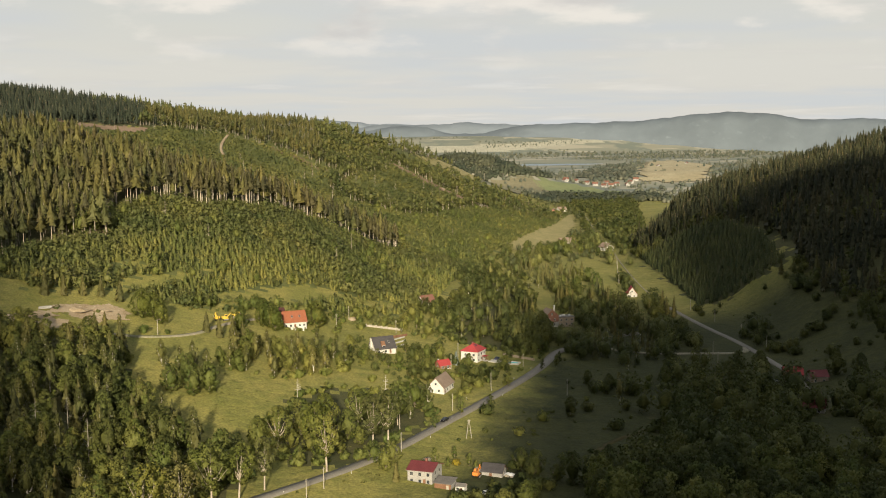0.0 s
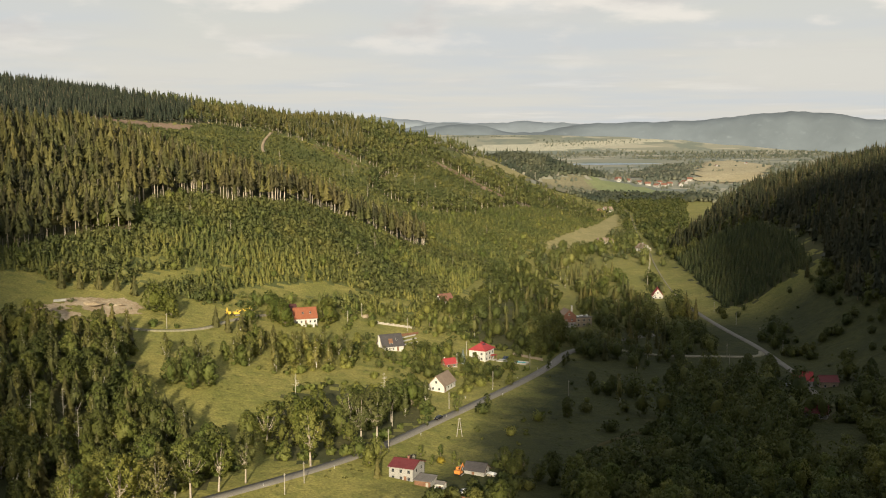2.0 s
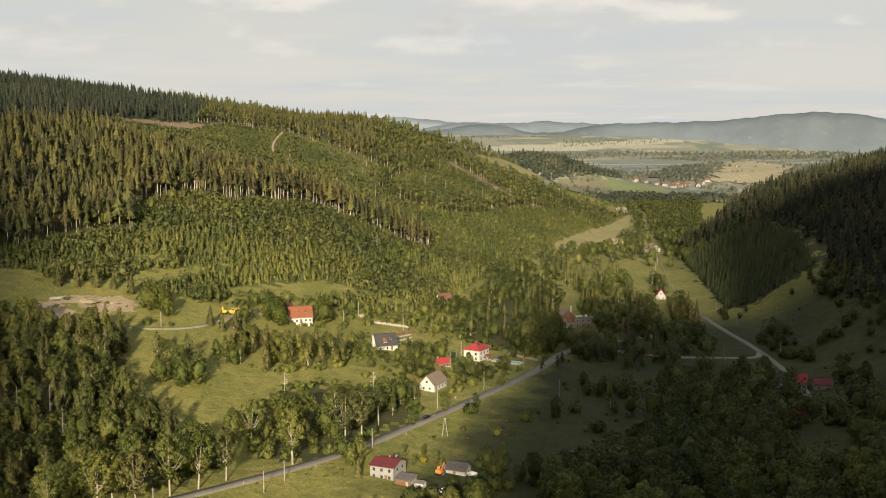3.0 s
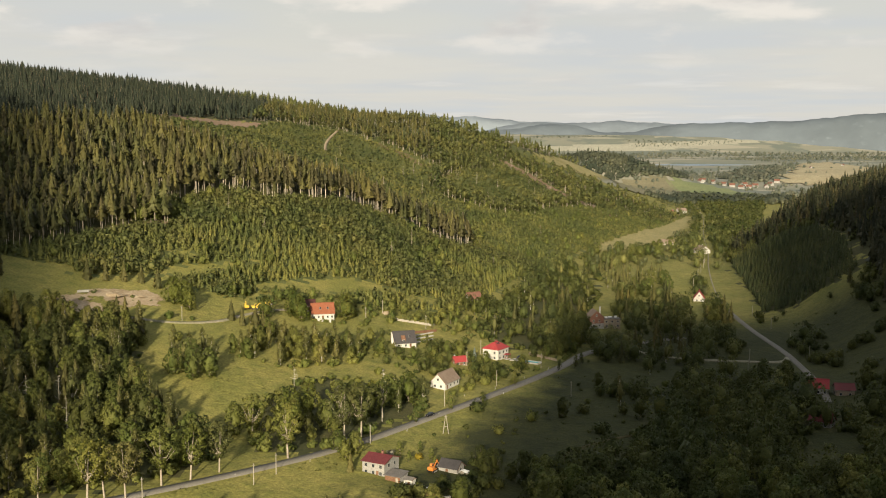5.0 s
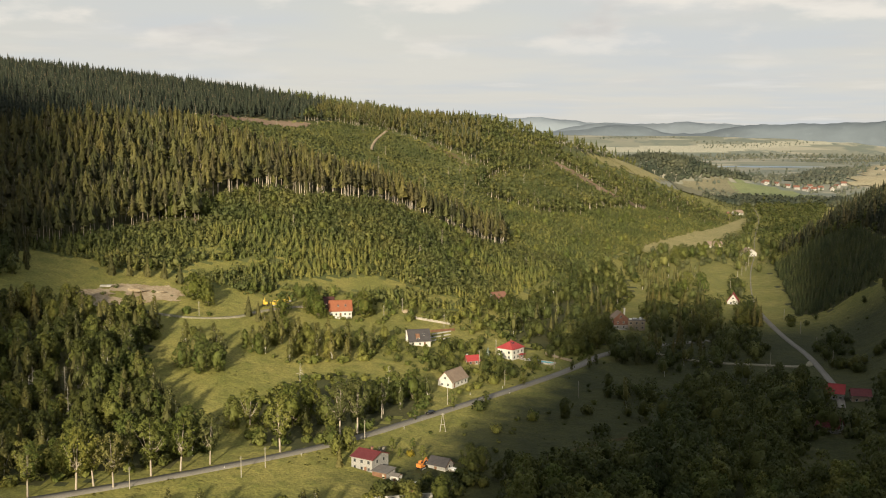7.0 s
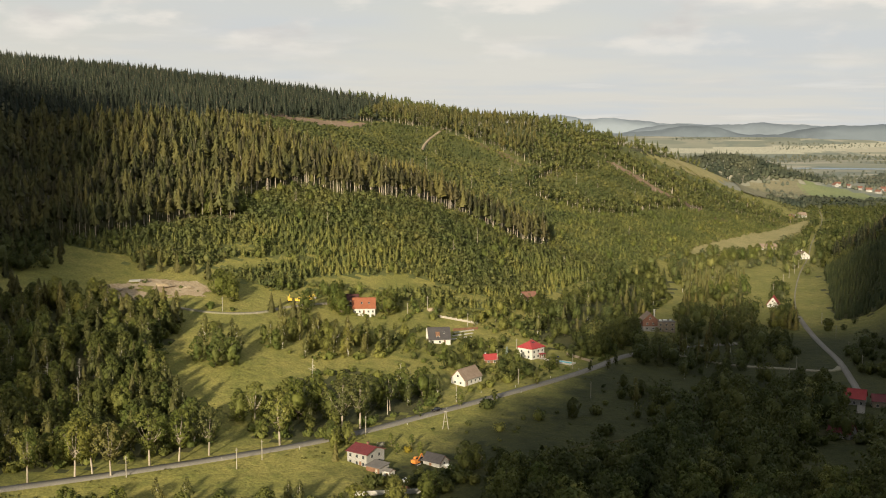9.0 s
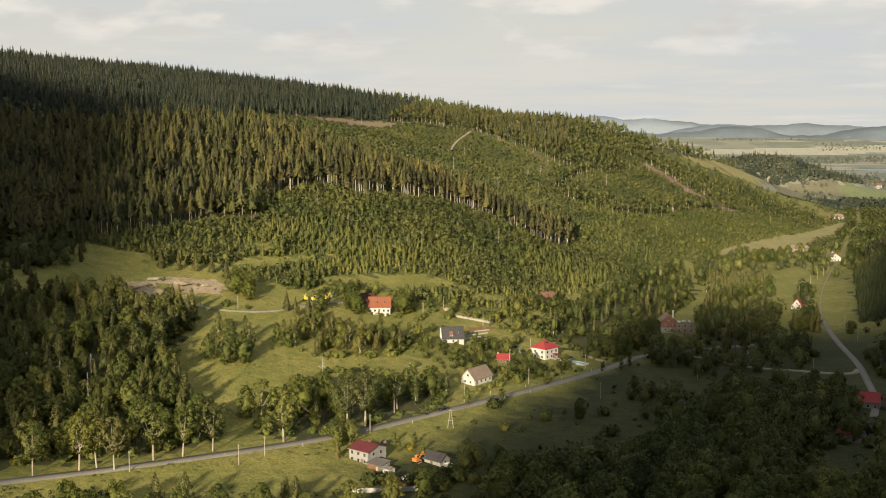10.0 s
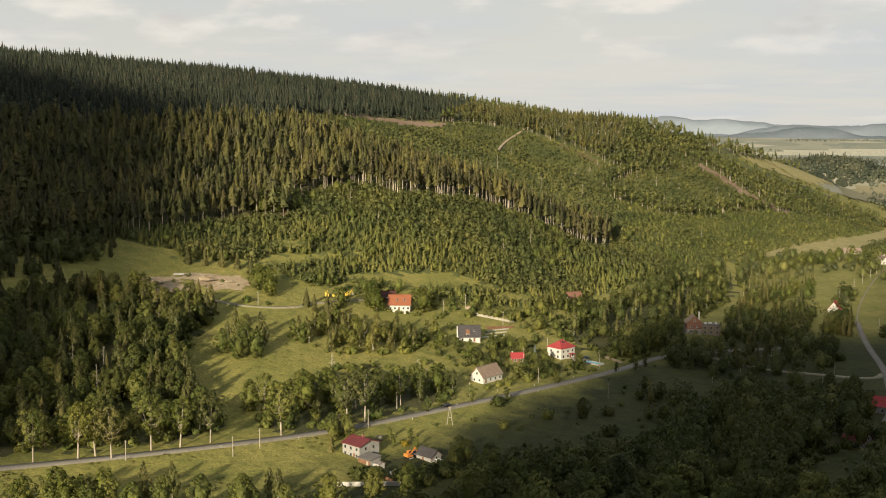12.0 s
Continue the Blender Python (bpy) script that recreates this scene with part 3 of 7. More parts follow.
for poly in (STRIP, BROWN, [(-182, 620), (-168, 640), (-160, 655), (-172, 660), (-190, 635)], [(-100, 1236), (-57, 1222), (-15, 1200), (23, 1178), (23, 1192), (-57, 1236)], [(-8, 1040), (25, 1030), (50, 1036), (80, 1064), (76, 1074), (47, 1048), (-8, 1052)]):
    cover[inside(poly, jx, jy)] = 2
cover[inside(BROWN, jx, jy) | inside(STRIP, jx, jy)] = 5
cover[inside(GLADE, jx, jy)] = 0
cover[cy > 1750] = 4
cover[inside(SPUR, jx, jy)] = 1
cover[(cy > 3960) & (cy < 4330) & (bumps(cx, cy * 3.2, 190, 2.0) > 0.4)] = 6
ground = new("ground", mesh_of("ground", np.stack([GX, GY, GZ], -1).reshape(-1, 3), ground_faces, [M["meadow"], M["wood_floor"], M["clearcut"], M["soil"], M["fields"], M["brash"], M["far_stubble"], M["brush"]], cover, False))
tagged(ground, "grassy valley floor and wooded hillsides with bare patches", "ground", kind="structure")


def ribbon(name, line, width, lift, mat, label, step=3.0):
    """A way laid on the ground: smooth centre line, cambered, with a skirt down into the soil."""
    pts = np.array(line, float)
    for _ in range(3):
        q = np.empty((2 * len(pts), 2))
        q[0::2], q[1::2] = 0.75 * pts + 0.25 * np.roll(pts, -1, 0), 0.25 * pts + 0.75 * np.roll(pts, -1, 0)
        pts = np.vstack([pts[:1], q[:-2], pts[-1:]])
    seg = np.r_[0, np.cumsum(np.hypot(*np.diff(pts, axis=0).T))]
    s = np.arange(0, seg[-1], step)
    c = np.stack([np.interp(s, seg, pts[:, 0]), np.interp(s, seg, pts[:, 1])], 1)
    t = np.gradient(c, axis=0)
    t /= np.linalg.norm(t, axis=1)[:, None]
    side = np.stack([t[:, 1], -t[:, 0]], 1)
    rows = []
    for k, (off, drop) in enumerate(((-0.56, -0.9), (-0.5, 0.0), (0.0, 0.06), (0.5, 0.0), (0.56, -0.9))):
        p = c + side * width * off
        rows.append(np.c_[p, height(c[:, 0], c[:, 1]) + lift + drop])
    v = np.stack(rows, 1).reshape(-1, 3)
    n = len(s)
    a = (np.arange(n - 1)[:, None] * 5 + np.arange(4)[None]).ravel()
    ob = new(name, mesh_of(name, v, np.stack([a, a + 5, a + 6, a + 1], 1), [mat], None, False))
    return tagged(ob, label, "road", kind="structure")


ribbon("road", ROAD[1:12] + [(71, 538), (82, 553), (98, 571), (118, 586), (140, 598)], 4.6, 0.3, M["asphalt"], "grey asphalt country road across the meadow")
LANE = [(168, 455), (176, 484), (181, 530), (184, 560), (184, 607), (186, 650), (189, 690), (200, 760), (232, 900), (262, 1010), (300, 1180), (372, 1450), (420, 1700)]
ribbon("lane", LANE[:7], 3.2, 0.3, M["asphalt"], "narrow grey asphalt lane along the valley")
ribbon("meadow_path", LANE[6:], 0.9, 0.3, M["gravel"], "narrow gravel path through the upper meadows")
ribbon("side_lane", [(100, 560), (126, 541), (150, 540), (176, 534), (182, 548)], 3.4, 0.28, M["gravel"], "pale gravel side lane joining the asphalt lane")
ribbon("farm_track", [(-150, 497), (-126, 499), (-105, 513), (-97, 530), (-78, 551), (-64, 556)], 3.0, 0.3, M["gravel"], "pale gravel track to the orange-roofed house")
ribbon("skid_track", [(-106, 1285), (-110, 1240), (-114, 1200), (-113, 1150), (-108, 1100)], 2.6, 0.9, M["soil"], "pale dirt track down the felled slope", 6.0)
ribbon("cart_track", [(44, 382), (52, 391), (60, 398), (70, 405), (77, 410)], 2.6, 0.06, M["clearcut"], "worn brown cart track through the lower meadow")

# ---------------------------------------------------------------- trees
def limb(p0, p1, r0, r1, sides=5):
    """A tapered piece of trunk or branch, as verts and triangles."""
    p0, p1 = np.array(p0, float), np.array(p1, float)
    ax = (p1 - p0) / (np.linalg.norm(p1 - p0) + 1e-9)
    u = np.cross(ax, (0.3, 0.9, 0.2))
    u /= np.linalg.norm(u)
    w = np.cross(ax, u)
    a = np.arange(sides) * 2 * np.pi / sides
    ring = np.cos(a)[:, None] * u + np.sin(a)[:, None] * w
    v = np.vstack([p0 + ring * r0, p1 + ring * r1])
    i = np.arange(sides)
    j = (i + 1) % sides
    f = np.vstack([np.stack([i, j, j + sides], 1), np.stack([i, j + sides, i + sides], 1)])
    return v, f


def joined(pieces):
    vs, fs, n = [], [], 0
    for v, f in pieces:
        vs.append(v)
        fs.append(f + n)
        n += len(v)
    return np.vstack(vs), np.vstack(fs)


def rounded(tpl):
    """Verts, triangles and normals of a piece of a tree; leaves carry their own normals, wood gets smooth ones."""
    if len(tpl) == 3:
        return tpl
    v, f = tpl
    face = np.cross(v[f[:, 1]] - v[f[:, 0]], v[f[:, 2]] - v[f[:, 0]])
    n = np.zeros_like(v)
    for k in range(3):
        np.add.at(n, f[:, k], face)
    return v, f, n / (np.linalg.norm(n, axis=1)[:, None] + 1e-9)


def unit(a):
    return a / (np.linalg.norm(a, axis=-1, keepdims=True) + 1e-9)


def outward(v, f, n):
    """Triangles turned to the side of their normals."""
    face = np.cross(v[f[:, 1]] - v[f[:, 0]], v[f[:, 2]] - v[f[:, 0]])
    turn = (face * n[f].mean(1)).sum(1) < 0
    return v, np.where(turn[:, None], f[:, ::-1], f), n


def gathered(pieces):
    v, f, n, k = [], [], [], 0
    for a, b, c in pieces:
        v.append(a)
        f.append(b + k)
        n.append(c)
        k += len(a)
    return outward(np.vstack(v), np.vstack(f), np.vstack(n))


def leaf_masses(r, cents, rads, per, size, mid, sag=0.0):
    """Tufts of leaves over round masses: one crooked triangle a tuft, lit as the mass it grows on."""
    n = len(cents) * per
    k = np.repeat(np.arange(len(cents)), per)
    d = unit(unit(r.normal(0, 1, (n, 3))) + 0.6 * unit(cents[k] - mid))
    pos = cents[k] + d * (rads[k] * r.uniform(0.7, 1.12, n))[:, None]
    pos[:, 2] -= sag * r.random(n) ** 2
    face = unit(d + r.normal(0, 0.5, (n, 3)))
    u = unit(np.cross(face, r.normal(0, 1, (n, 3))))
    w = np.cross(face, u)
    s = (size * r.uniform(0.6, 1.4, n))[:, None]
    v = np.stack([pos + u * s, pos - u * s * 0.55 + w * s * 0.85, pos - u * s * 0.5 - w * s * 0.8], 1).reshape(-1, 3)
    nn = unit(d * 0.7 + unit(pos - mid) * 0.5 + [0, 0, 0.1] + r.normal(0, 0.24, (n, 3)))
    return v, np.arange(3 * n).reshape(-1, 3), np.repeat(nn, 3, 0)


def heart(r, mid, size):
    """The dense inside of a crown."""
    v, f = ICO
    return mid + v * r.uniform(0.8, 1.2, (len(v), 1)) * size, f, unit(v * [1, 1, 0.7])


def sprays(r, centres, normals, size):
    """Leaf sprays: small crooked blades, each facing roughly its own way."""
    n = len(centres)
    nrm = normals + r.normal(0, 0.55, (n, 3))
    nrm /= np.linalg.norm(nrm, axis=1)[:, None] + 1e-9
    u = np.cross(nrm, r.normal(0, 1, (n, 3)))
    u /= np.linalg.norm(u, axis=1)[:, None] + 1e-9
    w = np.cross(nrm, u)
    s = (size * r.uniform(0.6, 1.35, n))[:, None]
    v = np.stack([centres + u * s * 0.9, centres - u * s * 0.5 + w * s * 0.8, centres - u * s * 0.5 - w * s * 0.75], 1).reshape(-1, 3)
    return v, np.arange(3 * n).reshape(-1, 3)


G = (1 + 5 ** 0.5) / 2
ICO = (np.array([(-1, G, 0), (1, G, 0), (-1, -G, 0), (1, -G, 0), (0, -1, G), (0, 1, G), (0, -1, -G), (0, 1, -G), (G, 0, -1), (G, 0, 1), (-G, 0, -1), (-G, 0, 1)], float) / 1.9,
       np.array([(0, 11, 5), (0, 5, 1), (0, 1, 7), (0, 7, 10), (0, 10, 11), (1, 5, 9), (5, 11, 4), (11, 10, 2), (10, 7, 6), (7, 1, 8), (3, 9, 4), (3, 4, 2), (3, 2, 6), (3, 6, 8), (3, 8, 9), (4, 9, 5), (2, 4, 11), (6, 2, 10), (8, 6, 7), (9, 8, 1)]))


def dome(seed, tall, wide, bare=0.0, kites=24, size=0.7, sides=7):
    """A small round-headed tree seen from afar: lumpy crown, stem, and leafy sprays that break its outline."""
    r = np.random.default_rng(seed)
    levels = np.array([0.0, 0.25, 0.52, 0.76, 0.93])
    girth = np.array([0.62, 0.95, 1.0, 0.74, 0.38])
    a = np.arange(sides) * 2 * np.pi / sides
    ph = r.uniform(0, 6.3, 2)
    ring = []
    for k, (g, q) in enumerate(zip(levels, girth)):
        rad = wide * 0.4 * q * (1 + 0.16 * np.sin(2 * a + ph[0] + 2 * g) + 0.12 * np.sin(3 * a + ph[1] - 4 * g)) * r.uniform(0.84, 1.14, sides)
        t = a + 0.45 * (k % 2)
        ring.append(np.stack([np.cos(t) * rad, np.sin(t) * rad, tall * (bare + (1 - bare) * (g + r.uniform(-0.05, 0.05, sides)))], 1))
    v = np.vstack(ring + [[[wide * r.normal(0, 0.04), wide * r.normal(0, 0.04), tall]]])
    i = np.arange(sides)
    j = (i + 1) % sides
    f = []
    for k in range(4):
        o, p = k * sides, (k + 1) * sides
        f += [np.stack([i + o, j + o, j + p], 1), np.stack([i + o, j + p, i + p], 1)]
    f = np.vstack(f + [np.stack([i + 4 * sides, j + 4 * sides, 0 * i + 5 * sides], 1)])
    at = r.integers(sides, len(v), kites)
    out = v[at] - [0, 0, tall * (bare + (1 - bare) * 0.35)]
    out /= np.linalg.norm(out, axis=1)[:, None] + 1e-6
    pos = v[at] + r.normal(0, 0.11, (kites, 3)) * wide + out * (size * r.uniform(0, 0.7, kites))[:, None]
    wood = limb((0, 0, -0.6), (0, 0, tall * (bare + 0.25)), 0.022 * tall, 0.012 * tall, 3)
    v, f = joined([(v, f), sprays(r, pos, out + [0, 0, 0.2], size)])
    return wood, outward(v, f, unit(v - [0, 0, tall * 0.3]))


SHAPES = {"round": (0.55, 0.88, 1.0, 0.98, 0.8, 0.42), "oval": (0.5, 0.84, 1.0, 0.9, 0.64, 0.28), "spire": (0.5, 0.85, 1.0, 0.8, 0.5, 0.16), "vase": (0.3, 0.6, 0.92, 1.0, 0.86, 0.5)}


def crowned(seed, tall, wide, bare=0.05, lobes=16, per=13, size=0.6, shape="round", limbs=0, core=0.5, lump=0.3, sag=0.0, split=False):
    """A broadleaved tree: trunk and limbs, and a crown of leafy masses with gaps between them. Returns wood and leaves."""
    r = np.random.default_rng(seed)
    lean = r.normal(0, 0.025 * tall, 2)
    f = (np.arange(lobes) + r.uniform(0.1, 0.9, lobes)) / lobes
    a = np.arange(lobes) * 2.4 + r.uniform(-0.5, 0.5, lobes)
    ph = r.uniform(0, 6.3, 2)
    env = wide / 2 * np.interp(f, (0.0, 0.2, 0.42, 0.64, 0.83, 1.0), SHAPES[shape]) * (1 + 0.26 * np.sin(2 * a + ph[0] + 3 * f) + 0.2 * np.sin(3 * a + ph[1] - 6 * f))
    rads = wide / 2 * lump * r.uniform(0.8, 1.25, lobes) * 2.8 / max(lobes, 4) ** 0.34
    reach = np.maximum(env - rads * 0.75, 0) * r.uniform(0.7, 1.0, lobes)
    z = tall * bare + (tall * (1 - bare) - rads) * f
    cents = np.stack([np.cos(a) * reach + lean[0] * f, np.sin(a) * reach + lean[1] * f, z + 0.12 * tall * (1 - f) * (bare < 0.02)], 1)
    mid = np.array([lean[0] * 0.5, lean[1] * 0.5, tall * (bare + (1 - bare) * 0.42)])
    leaves = [leaf_masses(r, cents, rads, per, size, mid, sag)]
    if core:
        leaves.append(heart(r, mid, np.array([wide / 2 * core, wide / 2 * core, tall * (1 - bare) * 0.42 * min(1, core + 0.2)])))
    fork = tall * (bare * 0.75 + 0.06)
    wood = [limb((0, 0, -0.8), (lean[0] * 0.3, lean[1] * 0.3, fork), 0.019 * tall, 0.014 * tall, 5 if limbs else 3),
            limb((lean[0] * 0.3, lean[1] * 0.3, fork), (lean[0], lean[1], tall * 0.88), 0.012 * tall, 0.003 * tall, 4 if limbs else 3)]
    boughs = []
    for q in range(limbs):
        k = (q * max(1, lobes // max(limbs, 1))) % lobes
        knee = cents[k] * [0.45, 0.45, 0.0] + [0, 0, fork + (cents[k][2] - fork) * 0.45]
        boughs.append([limb((lean[0] * 0.3, lean[1] * 0.3, fork + (q % 4) * 0.05 * tall), knee, 0.009 * tall, 0.006 * tall, 4), limb(knee, cents[k] + [0, 0, rads[k] * 0.4], 0.006 * tall, 0.002 * tall, 3)])
    if split:
        return [joined(wood)] + [joined(b) for b in boughs], gathered(leaves)
    return joined(wood + [p for b in boughs for p in b]), gathered(leaves)


def spruce(seed, tall, wide, bare=0.08, whorls=12, arms=6, blunt=0.7, droop=0.62, sides=4, core=0.2):
    """A spruce: bole, and whorls of drooping boughs that grow shorter towards the tip."""
    r = np.random.default_rng(seed)
    wood = limb((0, 0, -0.8), (0, 0, tall * 0.97), 0.012 * tall, 0.002 * tall, sides)
    n = whorls * arms
    f = (np.repeat(np.arange(whorls), arms) + r.uniform(0, 1, n)) / whorls
    a = np.tile(np.arange(arms), whorls) * 2 * np.pi / arms + np.repeat(r.uniform(0, 6.3, whorls), arms) + r.normal(0, 0.25, n)
    reach = wide / 2 * np.minimum((1.02 - f) ** blunt, 0.62 + f * 1.5) * r.uniform(0.62, 1.18, n) + 0.12
    z = tall * (bare + (1 - bare) * (f * 0.97))
    half = (np.pi / arms) * r.uniform(0.75, 1.2, n)

    def at(ang, rad, zz):
        return np.stack([np.cos(ang) * rad, np.sin(ang) * rad, zz], 1)

    lift = 0.5 * reach + 0.03 * tall
    v = np.stack([at(a, 0.1 * reach, z + lift), at(a - half, reach * r.uniform(0.75, 1.1, n), z - droop * reach * r.uniform(0.3, 1.2, n)), at(a + half, reach * r.uniform(0.75, 1.1, n), z - droop * reach * r.uniform(0.3, 1.2, n))], 1).reshape(-1, 3)
    nn = np.repeat(unit(at(a, np.ones(n), np.full(n, 0.38)) + r.normal(0, 0.2, (n, 3))), 3, 0)
    boughs = (v, np.arange(3 * n).reshape(-1, 3), nn)
    c = np.arange(4) * np.pi / 2
    ring = np.stack([np.cos(c), np.sin(c), 0 * c], 1)
    cv = np.vstack([ring * wide * core + [0, 0, tall * (bare + 0.03)], ring * wide * core * 0.8 + [0, 0, tall * (bare + (1 - bare) * 0.45)], [[0, 0, tall]]])
    i = np.arange(4)
    j = (i + 1) % 4
    cf = np.vstack([np.stack([i, j, j + 4], 1), np.stack([i, j + 4, i + 4], 1), np.stack([i + 4, j + 4, 0 * i + 8], 1)])
    return wood, gathered([boughs, (cv, cf, unit(cv * [1, 1, 0] + [0, 0, 0.3]))])


def bush(seed, tall, wide, lobes=6, per=12, size=0.5):
    r = np.random.default_rng(seed)
    a = np.arange(lobes) * 2.4
    rads = wide * 0.26 * r.uniform(0.7, 1.3, lobes)
    out = wide * 0.28 * r.uniform(0.3, 1.0, lobes)
    cents = np.stack([np.cos(a) * out, np.sin(a) * out, tall * r.uniform(0.3, 0.72, lobes)], 1)
    mid = np.array([0, 0, tall * 0.3])
    return limb((0, 0, -0.4), (0, 0, tall * 0.5), 0.08, 0.03, 3), gathered([leaf_masses(r, cents, rads, per, size, mid), heart(r, mid, np.array([wide * 0.3, wide * 0.3, tall * 0.45]))])


def dead_tree(seed, tall):
    r = np.random.default_rng(seed)
    wood = [limb((0, 0, -0.6), (0, 0, tall), 0.014 * tall, 0.003 * tall)]
    for k in range(26):
        z = tall * r.uniform(0.25, 0.97)
        a, l = r.uniform(0, 6.3), (tall * 1.02 - z) * 0.24 + 0.5
        wood.append(limb((0, 0, z), (np.cos(a) * l, np.sin(a) * l, z + l * r.uniform(-0.1, 0.45)), 0.07, 0.02, 3))
    return joined(wood)


def spread(poly, step, chance=1.0, seed=0, clump=0.0, keep=None):
    """Uneven places inside a plan outline, about step metres apart."""
    r = np.random.default_rng(seed)
    p = np.array(poly, float)
    (xa, ya), (xb, yb) = p.min(0), p.max(0)
    X, Y = np.meshgrid(np.arange(xa, xb, step), np.arange(ya, yb, step * 0.87))
    X[1::2] += step / 2
    X = (X + r.uniform(-0.42, 0.42, X.shape) * step).ravel()
    Y = (Y + r.uniform(-0.42, 0.42, Y.shape) * step).ravel()
    ok = inside(poly, X, Y) & (r.random(len(X)) < chance) & (X > 55 - 0.76 * Y) & (X < np.maximum(0.66 * Y - 45, 118 + 0.2 * Y))
    if clump:
        ok &= bumps(X, Y, clump, seed) + r.normal(0, 0.25, len(X)) > 0
    if keep is not None:
        ok &= keep(X, Y)
    return np.stack([X[ok], Y[ok]], 1)


def off_ways(x, y):
    """Away from roads and yards."""
    rx = np.interp(y, ROAD_Y, ROAD_X)
    ok = np.abs(x - rx) > 5.5
    lx = np.interp(y, [p[1] for p in LANE], [p[0] for p in LANE])
    ok &= (np.abs(x - lx) > 5) | (y > 1700)
    for hx, hy, rad in YARDS:
        ok &= (x - hx) ** 2 + (y - hy) ** 2 > rad * rad
    return ok


def near_left(x, y):
    """The stretch of the mixed wood within some 35 m of the road."""
    return y < np.interp(x, ROAD_X[:8], ROAD_Y[:8]) + 36


YARDS = [(84, 556, 5), (92, 566, 5), (101, 574, 5), (111, 582, 5), (122, 588, 5), (134, 595, 5), (-20, 355, 17), (0, 358, 12), (2, 471, 13), (29, 530, 13), (45, 524, 13), (-57, 549, 15), (-18, 527, 15), (10, 510, 6), (98, 622, 12), (184, 725, 12), (255, 1000, 16), (172, 468, 14), (-5, 552, 15), (-90, 538, 10), (180, 450, 10)]


def wood_stuff(name, templates, places, scales, mats, label, category="trees", seed=1, sink=0.2, lean=0.03):
    """Many trees that nobody would count, in one object. templates: pairs of wood and leaves."""
    r = np.random.default_rng(seed)
    n = len(places)
    if n == 0:
        return None
    kind = r.integers(0, len(templates), n)
    scl = scales[0] + (scales[1] - scales[0]) * r.random(n)
    turn = r.uniform(0, 2 * np.pi, n)
    z = height(places[:, 0], places[:, 1]) - sink
    V, Fc, I, N, base = [], [], [], [], 0
    for k, (wd, lv) in enumerate(templates):
        idx = np.where(kind == k)[0]
        if not len(idx):
            continue
        c, s = np.cos(turn[idx]), np.sin(turn[idx])
        for slot, tpl in enumerate((wd, lv)):
            if tpl[0] is None:
                continue
            v, f, nv = rounded(tpl)
            stretch = r.uniform(0.88, 1.12, len(idx))[:, None]
            sc = scl[idx][:, None]
            lx = r.normal(0, lean, len(idx))[:, None]
            x = (v[None, :, 0] * c[:, None] - v[None, :, 1] * s[:, None]) * sc * stretch + lx * v[None, :, 2] * 0.5 + places[idx, 0][:, None]
            y = (v[None, :, 0] * s[:, None] + v[None, :, 1] * c[:, None]) * sc * stretch + places[idx, 1][:, None]
            zz = v[None, :, 2] * sc + z[idx][:, None]
            V.append(np.stack([x, y, zz], -1).reshape(-1, 3))
            Fc.append((f[None] + (np.arange(len(idx)) * len(v))[:, None, None] + base).reshape(-1, 3))
            N.append(np.stack([nv[None, :, 0] * c[:, None] - nv[None, :, 1] * s[:, None], nv[None, :, 0] * s[:, None] + nv[None, :, 1] * c[:, None], nv[None, :, 2] + 0 * c[:, None]], -1).reshape(-1, 3))
            I.append(np.full(len(idx) * len(f), slot, np.int32))
            base += len(idx) * len(v)
    ob = new(name, mesh_of(name, np.vstack(V), np.vstack(Fc), mats, np.concatenate(I), False, np.vstack(N)))
    return tagged(ob, label, category, kind="stuff")


NONE = (None, None)
far_spruce = [spruce(40 + k, 18 + 1.8 * k, 8.0 + 0.5 * k, 0.4, 10, 7, 0.78, 0.42) for k in range(6)]
far_spruce_bare = [spruce(50 + k, 22 + k, 7.2, 0.5, 9, 6, 0.66, 0.42) for k in range(4)]
young_spruce = [spruce(60 + k, 7 + 0.8 * k, 3.8, 0.02, 8, 5, 0.95, 0.35, 3) for k in range(4)]
far_leaf = [crowned(70 + k, 4.6 + 0.8 * k, 5.4 + 0.6 * k, 0.0, 7 + k // 2, 8, 0.8, ("round", "oval")[k % 2], 0, 0.45) for k in range(6)]
far_pine = [crowned(80 + k, 14 + 1.3 * k, 8.6, 0.4, 9, 9, 0.95, ("oval", "round")[k % 2], 0, 0.5) for k in range(4)]
hill_spruce = [spruce(170 + k, 5.2 + 0.9 * k, 4.1 + 0.45 * k, 0.02, 8, 5, 0.95, 0.3, 3) for k in range(6)]
tiny_spruce = [spruce(150 + k, 17 + 2 * k, 8.2 + 0.5 * k, 0.12, 8, 5, 0.85, 0.4, 3) for k in range(5)]
tiny_bare = [spruce(156 + k, 20 + k, 5.6, 0.48, 7, 5, 0.5, 0.6, 3) for k in range(3)]
mid_leaf = [crowned(90 + k, 10 + 1.2 * k, 10.0 + 0.5 * k, 0.0, 18, 24, 0.5, ("round", "round", "oval", "round", "round", "oval")[k], 0, 0.55) for k in range(6)]
mid_birch = [crowned(100 + k, 14 + k, 5.4, 0.1, 16, 11, 0.5, "spire", 0, 0.5, 0.28, 0.8) for k in range(4)]
mid_spruce = [spruce(110 + k, 16 + 2 * k, 7.0, 0.04, 17, 7, 0.85) for k in range(3)]
shrub = [bush(120 + k, 1.9, 2.8, 3, 4, 0.7) for k in range(4)]
low_bush = [bush(130 + k, 2.6, 3.8) for k in range(4)]

BARKS, BIRCH = [M["bark"], M["leaf_mid"]], [M["bark_birch"], M["leaf_birch"]]

